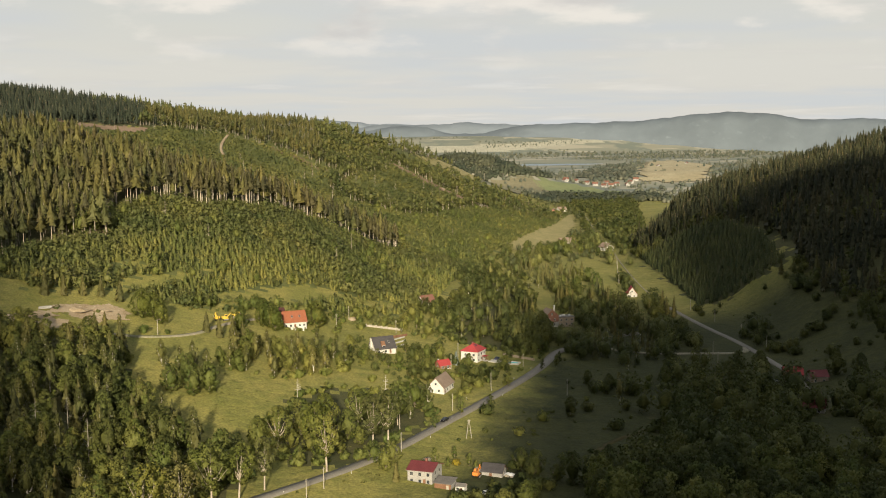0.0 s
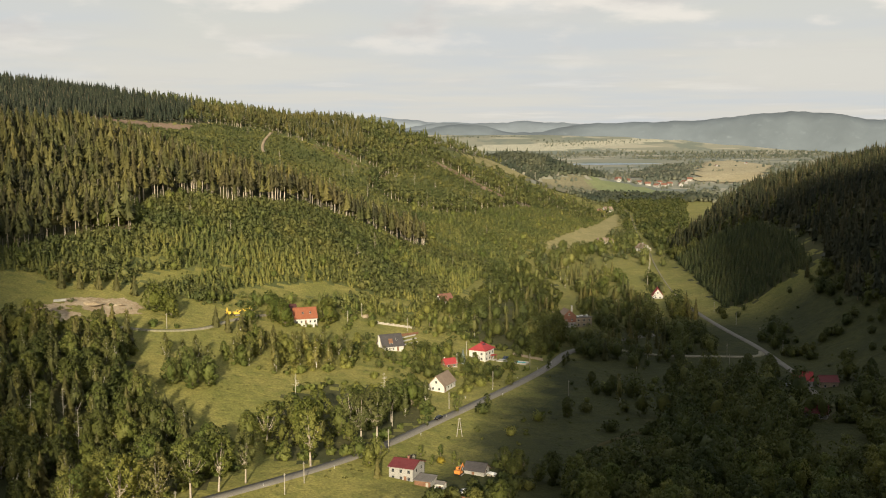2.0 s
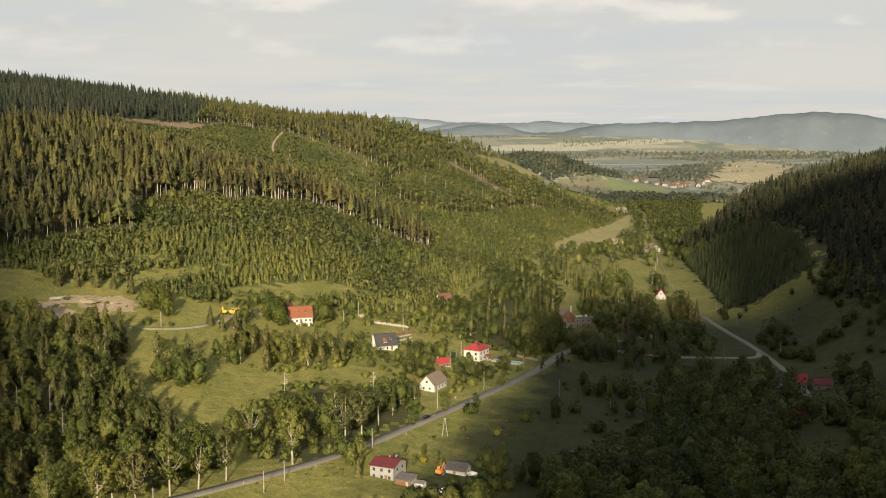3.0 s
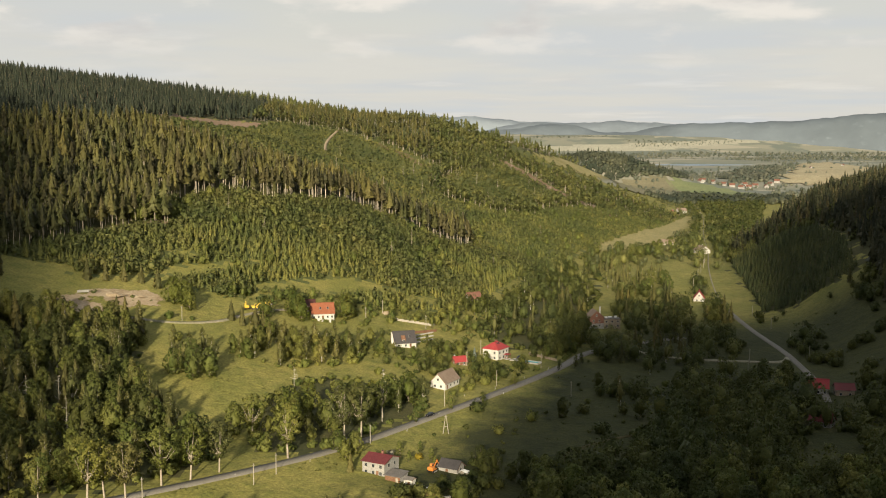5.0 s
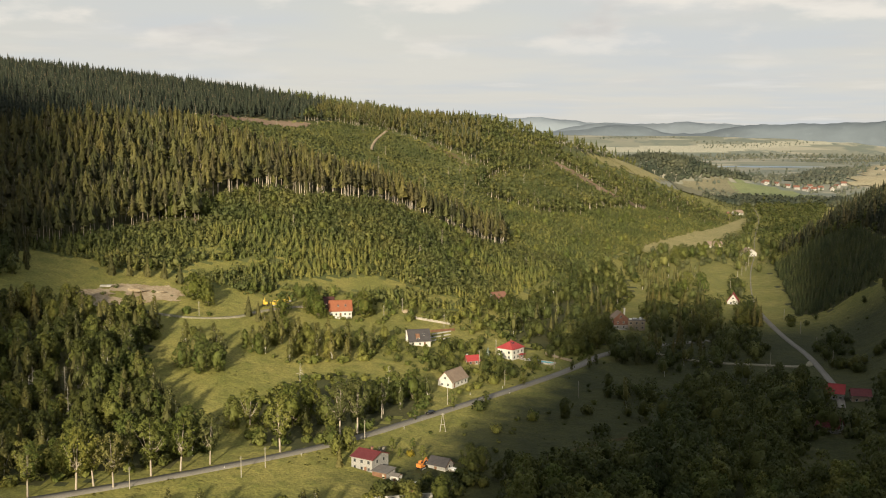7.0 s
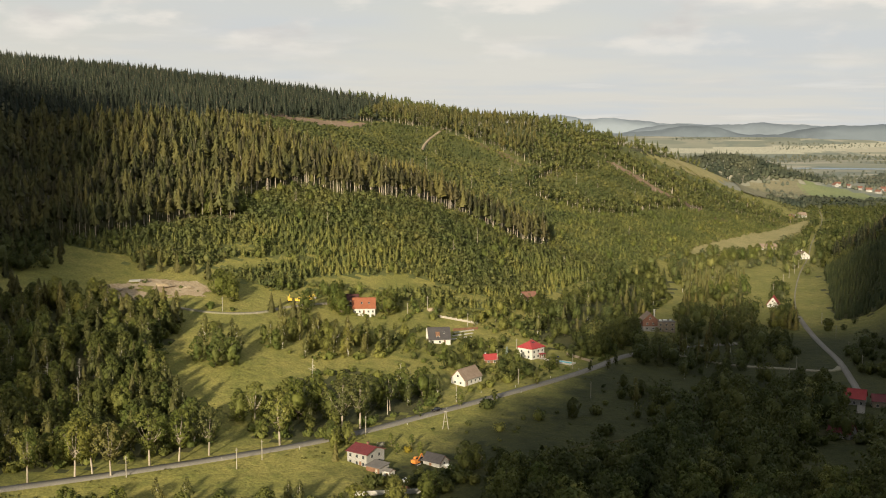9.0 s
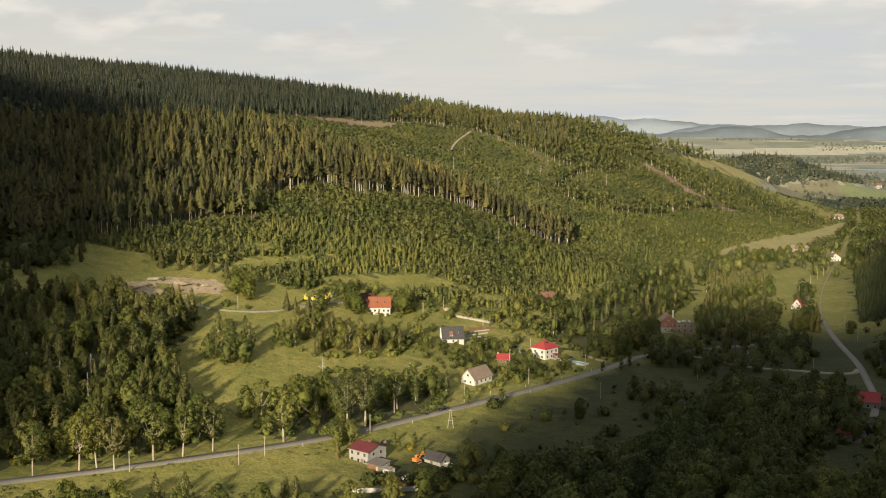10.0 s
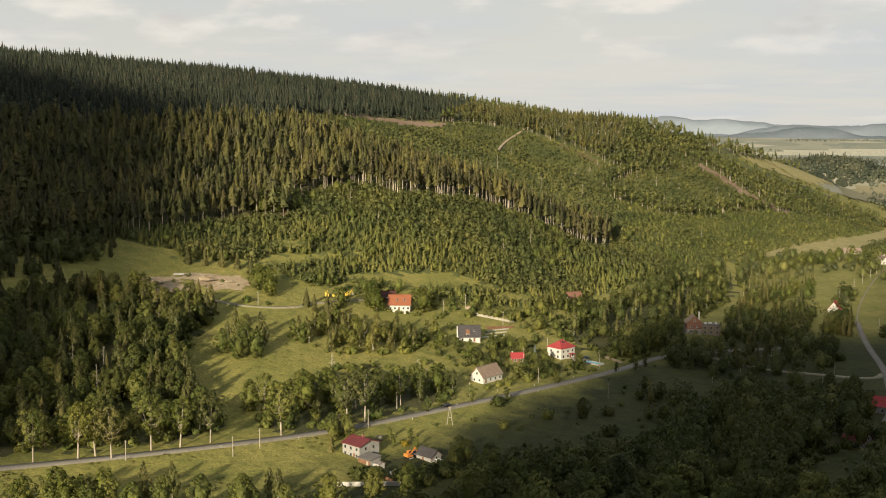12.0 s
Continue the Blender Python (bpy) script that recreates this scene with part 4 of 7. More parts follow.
# hillside and ridges
hill_at = np.vstack([spread(HILL, 3.3, 0.95, 11, keep=lambda x, y: not_glade(x, y) & (y < 830)), spread(HILL, 4.4, 0.95, 10, keep=lambda x, y: y >= 830)])
pick = bumps(hill_at[:, 0], hill_at[:, 1], 30, 3.0) + 0.35 - 1.2 * smooth(640, 800, hill_at[:, 1] - 0.9 * hill_at[:, 0] - 60) + np.random.default_rng(3).normal(0, 0.45, len(hill_at))
leaf_at = hill_at[pick < 0.3]
half = np.random.default_rng(13).random(len(leaf_at)) < np.where(leaf_at[:, 0] > -10, 0.12, 0.5)
near = leaf_at[:, 1] < 830
wood_stuff("hillside_wood", far_leaf, leaf_at[half & near], (0.35, 0.85), [M["bark"], M["leaf_hill"]], "dense young broadleaved wood on the hillside")
wood_stuff("hillside_beeches", far_leaf, leaf_at[~half & near], (0.35, 0.95), [M["bark"], M["leaf_ridge"]], "darker beeches in the hillside wood", seed=41)
wood_stuff("upper_hillside_wood", far_leaf, leaf_at[~near], (0.3, 0.72), [M["bark"], M["leaf_hill"]], "broadleaved wood on the farther hillside", seed=42)
wood_stuff("hillside_spruces", hill_spruce, hill_at[pick >= 0.3], (0.38, 0.85), [M["bark_pine"], M["needle_young"]], "young spruces all over the hillside", seed=2)
wood_stuff("hillside_oaks", mid_leaf[:3], spread(HILL, 19, 0.5, 26, 22), (0.5, 0.8), [M["bark"], M["leaf_mid"]], "larger broadleaved trees standing over the hillside wood", seed=24)
wood_stuff("shoulder_beeches", mid_leaf[:4], spread([(-188, 634), (-160, 645), (-158, 662), (-176, 668), (-190, 652)], 7, 0.95, 71), (0.95, 1.3), [M["bark_pale"], M["leaf_mid"]], "bright green beeches at the foot of the tall spruces", seed=71)
stand_at = spread(STAND, 6.4, 0.95, 12)
wood_stuff("spruce_stand", far_spruce, stand_at[::2], (0.6, 0.98), [M["bark_pale"], M["needle"]], "tall spruce stand on the hillside", seed=3)
wood_stuff("spruce_stand_green", far_spruce, stand_at[1::4], (0.58, 0.92), [M["bark_pale"], M["needle_olive"]], "olive-green spruces within the tall stand", seed=25)
wood_stuff("spruce_stand_dark", far_spruce_bare, stand_at[3::4], (0.65, 0.92), [M["bark_pale"], M["needle_brown"]], "brownish spruces with bare lower trunks in the stand", seed=26)
STAND_EDGE = NOSE[3:]
wood_stuff("clearing_brush", shrub, spread(CLEARING, 4.9, 0.95, 13, keep=lambda x, y: ~inside(BROWN, x, y) & ~((np.abs(x - np.interp(y, [1100, 1150, 1200, 1285], [-108, -113, -114, -106])) < 3.5) & (y > 1100))), (0.7, 1.7), [M["bark"], M["leaf_ridge"]], "low green brush regrowing on the felled slope", "shrubs", seed=4)
wood_stuff("clearing_saplings", hill_spruce[:2] + far_leaf[:3], spread(CLEARING, 9, 0.55, 14, 30), (0.3, 0.6), [M["bark"], M["leaf_hill"]], "saplings scattered over the felled slope", seed=5)
FELLED = [(-5, 1128), (37, 1085), (76, 1085), (131, 1165), (190, 1255), (150, 1322), (95, 1400), (55, 1390), (70, 1290), (35, 1212), (23, 1195)]
ridge_at = np.vstack([spread(RIDGE, 8.5, 0.8, 15, keep=lambda x, y: (y < 1530) & (x < 100) & ~inside(STRIP, x, y) & ~inside(FELLED, x, y)),
                      spread(RIDGE, 15, 0.75, 75, keep=lambda x, y: (y < 1500) & (x >= 100) & ~inside(STRIP, x, y) & ~inside(FELLED, x, y))])
FRONT = [(-215, 1246), (-172, 1287), (-110, 1258), (-57, 1239), (-15, 1219), (23, 1195), (-5, 1128), (37, 1085), (131, 1162), (198, 1275)]


def along(line, gap, deep, seed):
    """Uneven places along a line, up to deep metres behind it."""
    r = np.random.default_rng(seed)
    out = []
    for (xa, ya), (xb, yb) in zip(line, line[1:]):
        n = int(math.hypot(xb - xa, yb - ya) / gap)
        k = r.random(n)
        out.append(np.stack([xa + (xb - xa) * k, ya + (yb - ya) * k + r.uniform(0, deep, n)], 1))
    return np.vstack(out)


rows_at = np.vstack([along(FRONT, 4.6, 16, 8), along(ROW_LOW, 4.4, 14, 9), along(ROW_HIGH, 3.6, 16, 10)])
ridge_all = np.vstack([ridge_at, rows_at[::2]])
edge_all = np.vstack([rows_at[1::2], along(STAND_EDGE, 3.0, 10, 11)])
for name, where, tpl, leaf, lab in (("ridge_wood", ridge_all[ridge_all[:, 0] < 0], far_pine[:2] + tiny_bare, "needle", "old trees with tall bare trunks along the ridge"), ("ridge_beeches", ridge_all[ridge_all[:, 0] >= 0], far_pine, "leaf_ridge", "round-crowned beeches along the descending ridge")):
    wood_stuff(name, tpl, where, (0.55, 0.92), [M["bark_pale"], M[leaf]], lab, seed=6)
wood_stuff("ridge_edge_spruces", tiny_bare, edge_all[edge_all[:, 1] < 1000], (0.8, 1.1), [M["bark_bare"], M["needle_brown"]], "bare-trunked spruces along the edge of the tall stand", seed=27)
wood_stuff("ridge_edge_trees", far_pine, edge_all[edge_all[:, 1] >= 1000], (0.8, 1.1), [M["bark_bare"], M["leaf_ridge"]], "bare-trunked beeches left standing along the felled edge", seed=29)
wood_stuff("far_spur_wood", far_pine + tiny_bare + far_leaf[3:], spread(SPUR, 12, 0.92, 28), (0.6, 1.0), [M["bark_pale"], M["leaf_ridge"]], "brownish open wood on the lower spur behind", seed=30)
wood_stuff("ridge_brush", shrub, spread(RIDGE, 6.0, 0.85, 27, keep=lambda x, y: ~inside(STRIP, x, y) & (y < 1340) & (x < 0)), (0.6, 1.6), [M["bark"], M["leaf_ridge"]], "dark brush under the ridge trees", "shrubs", seed=19)
wood_stuff("flank_scrub", far_leaf[:4], spread(RIDGE, 6.0, 0.95, 76, keep=lambda x, y: ~inside(STRIP, x, y) & (x >= 0) & (y < 1480)), (0.4, 0.92), [M["bark"], M["leaf_ridge"]], "dense green scrub over the felled flank", "shrubs", seed=76)
snags = spread(HILL, 55, 0.35, 68, keep=lambda x, y: y > 660)
wood_stuff("bare_snags", [(dead_tree(300 + k, 13 + 2 * k), NONE) for k in range(3)], np.vstack([snags, spread(CLEARING, 60, 0.3, 69), spread(FELLED, 30, 0.5, 70)]), (0.6, 0.9), [M["bark_pale"], M["leaf_ridge"]], "bare dead trunks standing over the regrowth", "dead trees", seed=68)
wood_stuff("old_spruce_wood", tiny_spruce, spread(OLD_SPRUCE, 9.4, 0.95, 16), (0.5, 0.84), [M["bark_pine"], M["needle_far_shaded"]], "old spruce forest on the far ridge, coloured dark for shade", seed=7)
dark_at = spread(DARK_HILL, 7.6, 0.96, 17)
rd = bumps(dark_at[:, 0], dark_at[:, 1], 33, 6.0) + np.random.default_rng(12).normal(0, 0.5, len(dark_at))
wood_stuff("dark_hill_wood", tiny_spruce, dark_at[rd < 0.25], (0.5, 0.95), [M["bark_pine"], M["needle_shaded"]], "dark spruce forest on the shaded hill", seed=8)
wood_stuff("dark_hill_larches", tiny_spruce[:3], dark_at[(rd >= 0.25) & (rd < 0.6)], (0.45, 0.85), [M["bark_pine"], M["needle_brown"]], "brownish conifers scattered through the dark forest", seed=28)
wood_stuff("dark_hill_beeches", far_leaf[3:], dark_at[rd >= 0.6], (0.7, 1.3), [M["bark"], M["leaf_dark"]], "round beeches scattered through the dark forest", seed=29)
wood_stuff("spruce_plantation", young_spruce, spread(PLANTATION, 3.4, 0.98, 18), (0.6, 1.0), [M["bark_pine"], M["needle_green"]], "dense young planted spruces below the dark hill", seed=9)

# woods and groves of the valley floor
SPECIES = {"alder": [], "ash": [], "spruce": [], "willow": [], "birch": [], "small": []}


def open_view(x, y):
    """Off the ways, and off strips left treeless so the camera sees the mill, cottage and valley house."""
    ok = off_ways(x, y)
    for hx, hy, w in ((101, 612, 8), (184, 722, 8), (255, 1000, 10)):
        k = hx / hy * 0.8
        ok &= ~((np.abs(x - hx + k * (hy - y)) < w) & (y < hy + 4) & (y > hy - 34))
    return ok


LEFT_EDGE = [(-330, 440), (-232, 462), (-212, 520), (-222, 556), (-330, 520)]


def grove(poly, step, chance, seed, **shares):
    p = spread(poly, step, chance, seed, keep=open_view)
    pickk = np.random.default_rng(seed + 500).random(len(p)) * sum(shares.values())
    lo = 0.0
    for kind, w in shares.items():
        SPECIES[kind].append(p[(pickk >= lo) & (pickk < lo + w)])
        lo += w


grove(ALDERS, 8.8, 0.85, 400, alder=7, ash=0.7, spruce=2, birch=1.5, small=2)
grove(MIXED, 8.2, 0.88, 401, alder=4, ash=2, spruce=2.5, birch=1, small=3)
grove(ROUND_TREES, 13, 0.75, 402, ash=4, willow=2, small=2)
grove(POINTED_TREES, 9.5, 0.8, 403, spruce=3, small=3, birch=2)
grove(WILLOWS, 12, 0.7, 404, willow=4, small=3)
grove(YARD_TREES, 10, 0.8, 405, ash=3, alder=3, small=2)
grove(FIR_CLUMP, 5.5, 0.95, 406, spruce=3, alder=3, small=2)
grove([(79, 528), (88, 526), (100, 585), (92, 600), (84, 585)], 6, 0.95, 413, alder=3, ash=1, small=3)
grove([(186, 735), (178, 760), (196, 800), (206, 790), (200, 740)], 7, 0.9, 414, alder=2, willow=2, small=3)
grove([(226, 860), (218, 900), (240, 960), (250, 940), (240, 880)], 9, 0.6, 415, ash=2, small=3)
grove(BELOW_COTTAGE, 7, 0.9, 407, alder=3, spruce=2, small=2)
grove(BEND_TREES, 7, 0.9, 408, alder=4, ash=2, small=3)
grove(STREAM_TREES, 8.5, 0.9, 409, alder=4, ash=2, small=2)
grove([(54, 538), (63, 543), (74, 588), (84, 628), (74, 622), (60, 578)], 6, 0.95, 416, alder=3, ash=3, small=1)
grove([(232, 500), (262, 530), (290, 565), (306, 540), (260, 480)], 8, 0.9, 417, alder=4, small=3, spruce=1)
grove([(238, 592), (262, 600), (270, 640), (250, 652)], 7.5, 0.9, 418, alder=3, spruce=2, small=2)
grove([(200, 470), (226, 480), (236, 500), (212, 498)], 8, 0.7, 419, alder=2, small=4)
grove(LEFT_EDGE, 6.5, 0.92, 421, spruce=4, alder=3, ash=1)
grove([(22, 606), (75, 800), (130, 930), (150, 965), (132, 880), (104, 790), (62, 690), (42, 618)], 8.5, 0.85, 422, ash=1.5, alder=5, small=4, birch=0.5)
grove(STREAM_ALDERS, 11, 0.6, 410, birch=1, alder=3, small=4)
grove(SLOPE_TREES, 7, 0.8, 411, alder=2, small=5, spruce=1)
grove(HEDGE, 3.0, 0.95, 412, small=1)
SPECIES["small"].append(np.array([(228, 520), (236, 536), (246, 560), (252, 572), (232, 556), (240, 580), (222, 600), (212, 628), (205, 640), (226, 630), (238, 640), (249, 634), (215, 655), (230, 610), (258, 590), (196, 500), (205, 515), (212, 505)], float))
SPECIES["alder"].append(np.array([(250, 600), (254, 606), (247, 612), (238, 530), (244, 538), (250, 545), (256, 540), (262, 552), (268, 566), (260, 530)], float))
for kind, tpl, sc, mats, lab, cat in (
        ("alder", mid_leaf, (0.45, 0.88), [M["bark"], M["leaf_dark"]], "dark alders along the valley stream", "trees"),
        ("ash", mid_leaf, (0.6, 1.0), [M["bark"], M["leaf_hill"]], "green ash trees in the valley groves", "trees"),
        ("spruce", mid_spruce, (0.4, 0.8), [M["bark_pine"], M["needle"]], "dark spruces in the valley groves", "trees"),
        ("willow", mid_leaf[:3], (0.5, 0.75), [M["bark"], M["leaf_grey"]], "grey-green willows in the upper meadows", "trees"),
        ("birch", mid_birch, (0.6, 1.0), BIRCH, "birches in the valley groves", "trees"),
        ("small", mid_leaf[:2] + low_bush[:2], (0.3, 0.6), [M["bark"], M["leaf_shade"]], "low thickets between the valley trees", "bushes")):
    wood_stuff("valley_" + {"small": "thicket"}.get(kind, {"ash": "ashes"}.get(kind, kind + "s")), tpl, np.vstack(SPECIES[kind]), sc, mats, lab, cat, seed=430 + len(kind))
scrub_at = spread(SCRUB, 7.5, 0.92, 420, keep=off_ways)
wood_stuff("upper_scrub", far_leaf, scrub_at[::2], (0.7, 1.2), [M["bark"], M["leaf_ridge"]], "dense scrub at the head of the valley", seed=440)
wood_stuff("upper_scrub_trees", far_leaf, scrub_at[1::2], (0.8, 1.5), [M["bark"], M["leaf_shade"]], "trees rising from the scrub at the valley's head", seed=441)
WOOD_FRONT = [(-150, 484), (-134, 480), (-131, 430), (-118, 412), (-106, 396), (-97, 384), (-104, 372), (-124, 394), (-146, 430)]
near_at = np.vstack([spread(WOOD_NEAR, 8.0, 0.95, 20, keep=lambda x, y: off_ways(x, y) & ~near_left(x, y)), spread(WOOD_FRONT, 7.5, 0.9, 29, keep=off_ways)])
sort = np.random.default_rng(9).random(len(near_at))
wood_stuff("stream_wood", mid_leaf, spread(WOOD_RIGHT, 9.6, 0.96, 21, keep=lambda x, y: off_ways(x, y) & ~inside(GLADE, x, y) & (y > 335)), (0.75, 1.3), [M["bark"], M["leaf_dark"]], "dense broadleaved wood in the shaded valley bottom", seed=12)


def edge_spots(poly, step, spread_by, seed):
    """Places along the edge of a wood."""
    r = np.random.default_rng(seed)
    out = []
    for (xa, ya), (xb, yb) in zip(poly, poly[1:] + poly[:1]):
        n = max(1, int(math.hypot(xb - xa, yb - ya) / step))
        k = (np.arange(n) + r.random(n)) / n
        out.append(np.stack([xa + (xb - xa) * k, ya + (yb - ya) * k], 1) + r.normal(0, spread_by, (n, 2)))
    p = np.vstack(out)
    return p[off_ways(p[:, 0], p[:, 1])]


wood_stuff("wood_edge_bushes", low_bush, np.vstack([edge_spots(q, 4.0, 2.0, 40 + k) for k, q in enumerate((WOOD_NEAR, WOOD_STRIP, ORCHARD))]), (0.6, 1.5), BARKS, "leafy bushes along the sunny edges of the woods", "bushes", seed=14)
wood_stuff("shade_edge_bushes", low_bush, np.vstack([edge_spots(q, 5.0, 2.5, 46 + k) for k, q in enumerate((ALDERS, WOOD_RIGHT, GLADE))]), (0.7, 1.7), [M["bark"], M["leaf_dark"]], "dark bushes along the edges of the shaded woods", "bushes", seed=15)
def tuft(seed):
    """A tuft of tall grass and weeds."""
    r = np.random.default_rng(seed)
    v, f = sprays(r, r.normal(0, 0.75, (10, 3)) * [1, 1, 0.15] + [0, 0, 0.38], np.zeros((10, 3)) + [0, 0, 0.4], 0.5)
    return NONE, outward(v, f, unit(v * [0.5, 0.5, 0] + [0, 0, 1]))


weeds_low = [tuft(180 + k) for k in range(3)]
GARDEN = [(-40, 500), (-30, 545), (10, 545), (40, 545), (66, 540), (56, 508), (30, 488), (0, 480), (-20, 484)]


def between_houses(x, y):
    ok = np.abs(x - np.interp(y, ROAD_Y, ROAD_X)) > 6
    for hx, hy, w, free in ((2, 471, 10, 20), (28, 530, 9, 26), (-18, 527, 8, 16), (10, 510, 5, 14), (40, 527, 9, 14), (50, 522, 8, 10)):
        ok &= ~((np.abs(x - hx - hx / hy * (y - hy)) < w) & (y > hy - free) & (y < hy + 7))
    return ok


wood_stuff("garden_shrubs", low_bush + mid_leaf[:2], spread(GARDEN, 5.2, 0.62, 61, keep=between_houses), (0.35, 0.7), [M["bark"], M["leaf_shade"]], "shrubs and small trees of the gardens between the houses", "bushes", seed=61)
SLOPE_FOOT = [(-112, 548), (-98, 566), (-81, 578), (-26, 584), (5, 602), (30, 640), (42, 600), (24, 558), (-8, 566), (-40, 566), (-46, 556), (-54, 562), (-75, 562), (-84, 552), (-100, 545)]
wood_stuff("slope_foot_trees", mid_leaf[:3] + mid_birch[:2], spread(SLOPE_FOOT, 9.0, 0.75, 72, keep=between_houses), (0.4, 0.75), [M["bark"], M["leaf_mid"]], "small trees at the foot of the hillside wood", seed=72)
wood_stuff("pit_bushes", low_bush, spread(QUARRY, 6.5, 0.5, 74), (0.25, 0.75), [M["bark"], M["leaf_hill"]], "low bushes growing over the sand pit", "bushes", seed=74)
wood_stuff("slope_foot_bushes", low_bush, spread(SLOPE_FOOT, 5.0, 0.6, 73, keep=between_houses), (0.4, 1.1), [M["bark"], M["leaf_hill"]], "bushes at the foot of the hillside wood", "bushes", seed=73)
wood_stuff("garden_hedges", low_bush, np.vstack([along([(-36, 512), (-8, 498), (16, 494)], 2.2, 1.5, 62), along([(20, 500), (34, 508), (50, 505)], 2.2, 1.5, 63), along([(62, 528), (70, 548)], 2.0, 1.5, 64), along([(-64, 538), (-38, 545), (-36, 560)], 2.6, 2, 65)]), (0.45, 0.9), [M["bark"], M["leaf_mid"]], "loose hedges along the garden boundaries", "bushes", seed=62)
LOWER_MEADOW = [(8, 440), (40, 495), (72, 540), (100, 520), (104, 440), (75, 398), (25, 368), (-6, 396)]
wood_stuff("lower_meadow_tufts", weeds_low, spread(LOWER_MEADOW, 4.0, 0.35, 66, 11, keep=off_ways), (0.3, 0.6), [M["bark"], M["leaf_shade"]], "tufts of tall sedge in the lower meadow", "weeds", seed=66, sink=0.05)
wood_stuff("lower_meadow_thicket", low_bush, spread(LOWER_MEADOW, 13, 0.5, 67, keep=off_ways), (0.3, 0.8), [M["bark"], M["leaf_shade"]], "small bushes scattered over the lower meadow", "bushes", seed=67)
MEADOW = [(-125, 470), (-118, 520), (-60, 535), (-10, 585), (20, 600), (40, 545), (0, 470), (-10, 420), (-60, 372), (-90, 395), (-95, 415)]
weeds = [tuft(160 + k) for k in range(4)]
wood_stuff("meadow_weeds", weeds, spread(MEADOW, 3.2, 0.5, 23, 14, keep=off_ways), (0.25, 0.5), [M["bark"], M["leaf_grass"]], "tufts of tall weeds in the sunny meadow", "weeds", seed=16, sink=0.05)
VERGE = [(-140, 300), (-40, 372), (-30, 350), (-60, 320), (-10, 330), (-20, 300), (-120, 285)]
wood_stuff("verge_weeds", weeds, spread(VERGE, 2.4, 0.7, 25, 12, keep=off_ways), (0.3, 0.9), [M["bark"], M["leaf_grass"]], "tufts of tall grass beside the road", "weeds", seed=18, sink=0.05)

# ---------------------------------------------------------------- the distance
def far_ridge(name, reach, az, el, mat, label, seed):
    """A far range of hills on an arc round the valley: crest heights by the angle at which it rises."""
    a = np.arange(-30, 40.01, 0.18)
    e = np.interp(a, az, el) + 0.022 * np.sin(a * 3.1 + seed) + 0.01 * np.sin(a * 9.7 + 2 * seed) + 0.006 * np.sin(a * 27 + 3 * seed)
    top = 113 + reach * np.tan(np.radians(e))
    rows = []
    for back, share in ((-190, 0.0), (-125, 0.42), (-55, 0.8), (0, 1.0), (140, 0.7), (300, 0.0)):
        d = reach + back
        w = (9 * np.sin(a * 1.9 + back * 0.011 + seed) + 4 * np.sin(a * 4.3 - back * 0.017)) * share * (1 - share) * 4
        rows.append(np.stack([d * np.sin(np.radians(a)), d * np.cos(np.radians(a)), 20 + (top - 20) * share + w], -1))
    v = np.stack(rows, 0).reshape(-1, 3)
    n = len(a)
    k = (np.arange(5)[:, None] * n + np.arange(n - 1)[None]).ravel()
    ob = new(name, mesh_of(name, v, np.stack([k, k + 1, k + n + 1, k + n], 1), [mat], None, False))
    return tagged(ob, label, "hills", kind="structure")


far_ridge("backdrop", 4780, [-30, -8, -3, -0.6, 1, 2.6, 5, 9, 14, 40], [0.1, 0.2, 0.62, 1.05, 0.82, 0.86, 0.6, 0.5, 0.35, 0.3], M["hazy_hill_far"], "range of hills on the horizon, palest with painted haze", 1)
far_ridge("backdrop_2", 4620, [-30, 3, 5.1, 8, 9.9, 11.9, 14, 17, 40], [-0.3, 0.1, 0.55, 0.5, 0.63, 0.52, 0.4, 0.3, 0.3], M["hazy_hill_mid"], "wooded hills beyond the plain, pale blue with haze", 2)
far_ridge("backdrop_3", 4480, [-30, 1.5, 5.1, 6.5, 8, 9.3, 10.9, 12.8, 15.1, 17.1, 19.5, 21, 23.3, 25.2, 27.5, 29.4, 40], [-0.5, -0.1, 0.28, 0.5, 0.36, 0.0, 0.06, 0.45, 0.52, 0.55, 0.64, 0.83, 1.02, 0.95, 0.56, 0.6, 0.4], M["hazy_hill_near"], "long wooded hill beyond the plain", 3)

a = np.arange(40) * 2 * np.pi / 40
wob = 1 + 0.13 * np.sin(3 * a + 1) + 0.08 * np.sin(5 * a)
shore = np.stack([LAKE[0] + np.cos(a) * LAKE[2] * wob, LAKE[1] + np.sin(a) * LAKE[3] * 0.9 * wob, np.full(40, LAKE[4] + 0.8)], 1)
lake_faces = np.array([[40, k, (k + 1) % 40] for k in range(40)])
lake = new("water", mesh_of("water", np.vstack([shore, [[LAKE[0], LAKE[1], LAKE[4] + 0.8]]]), lake_faces, [M["water"]]))
tagged(lake, "blue-grey lake in the far plain", "lake", kind="structure")



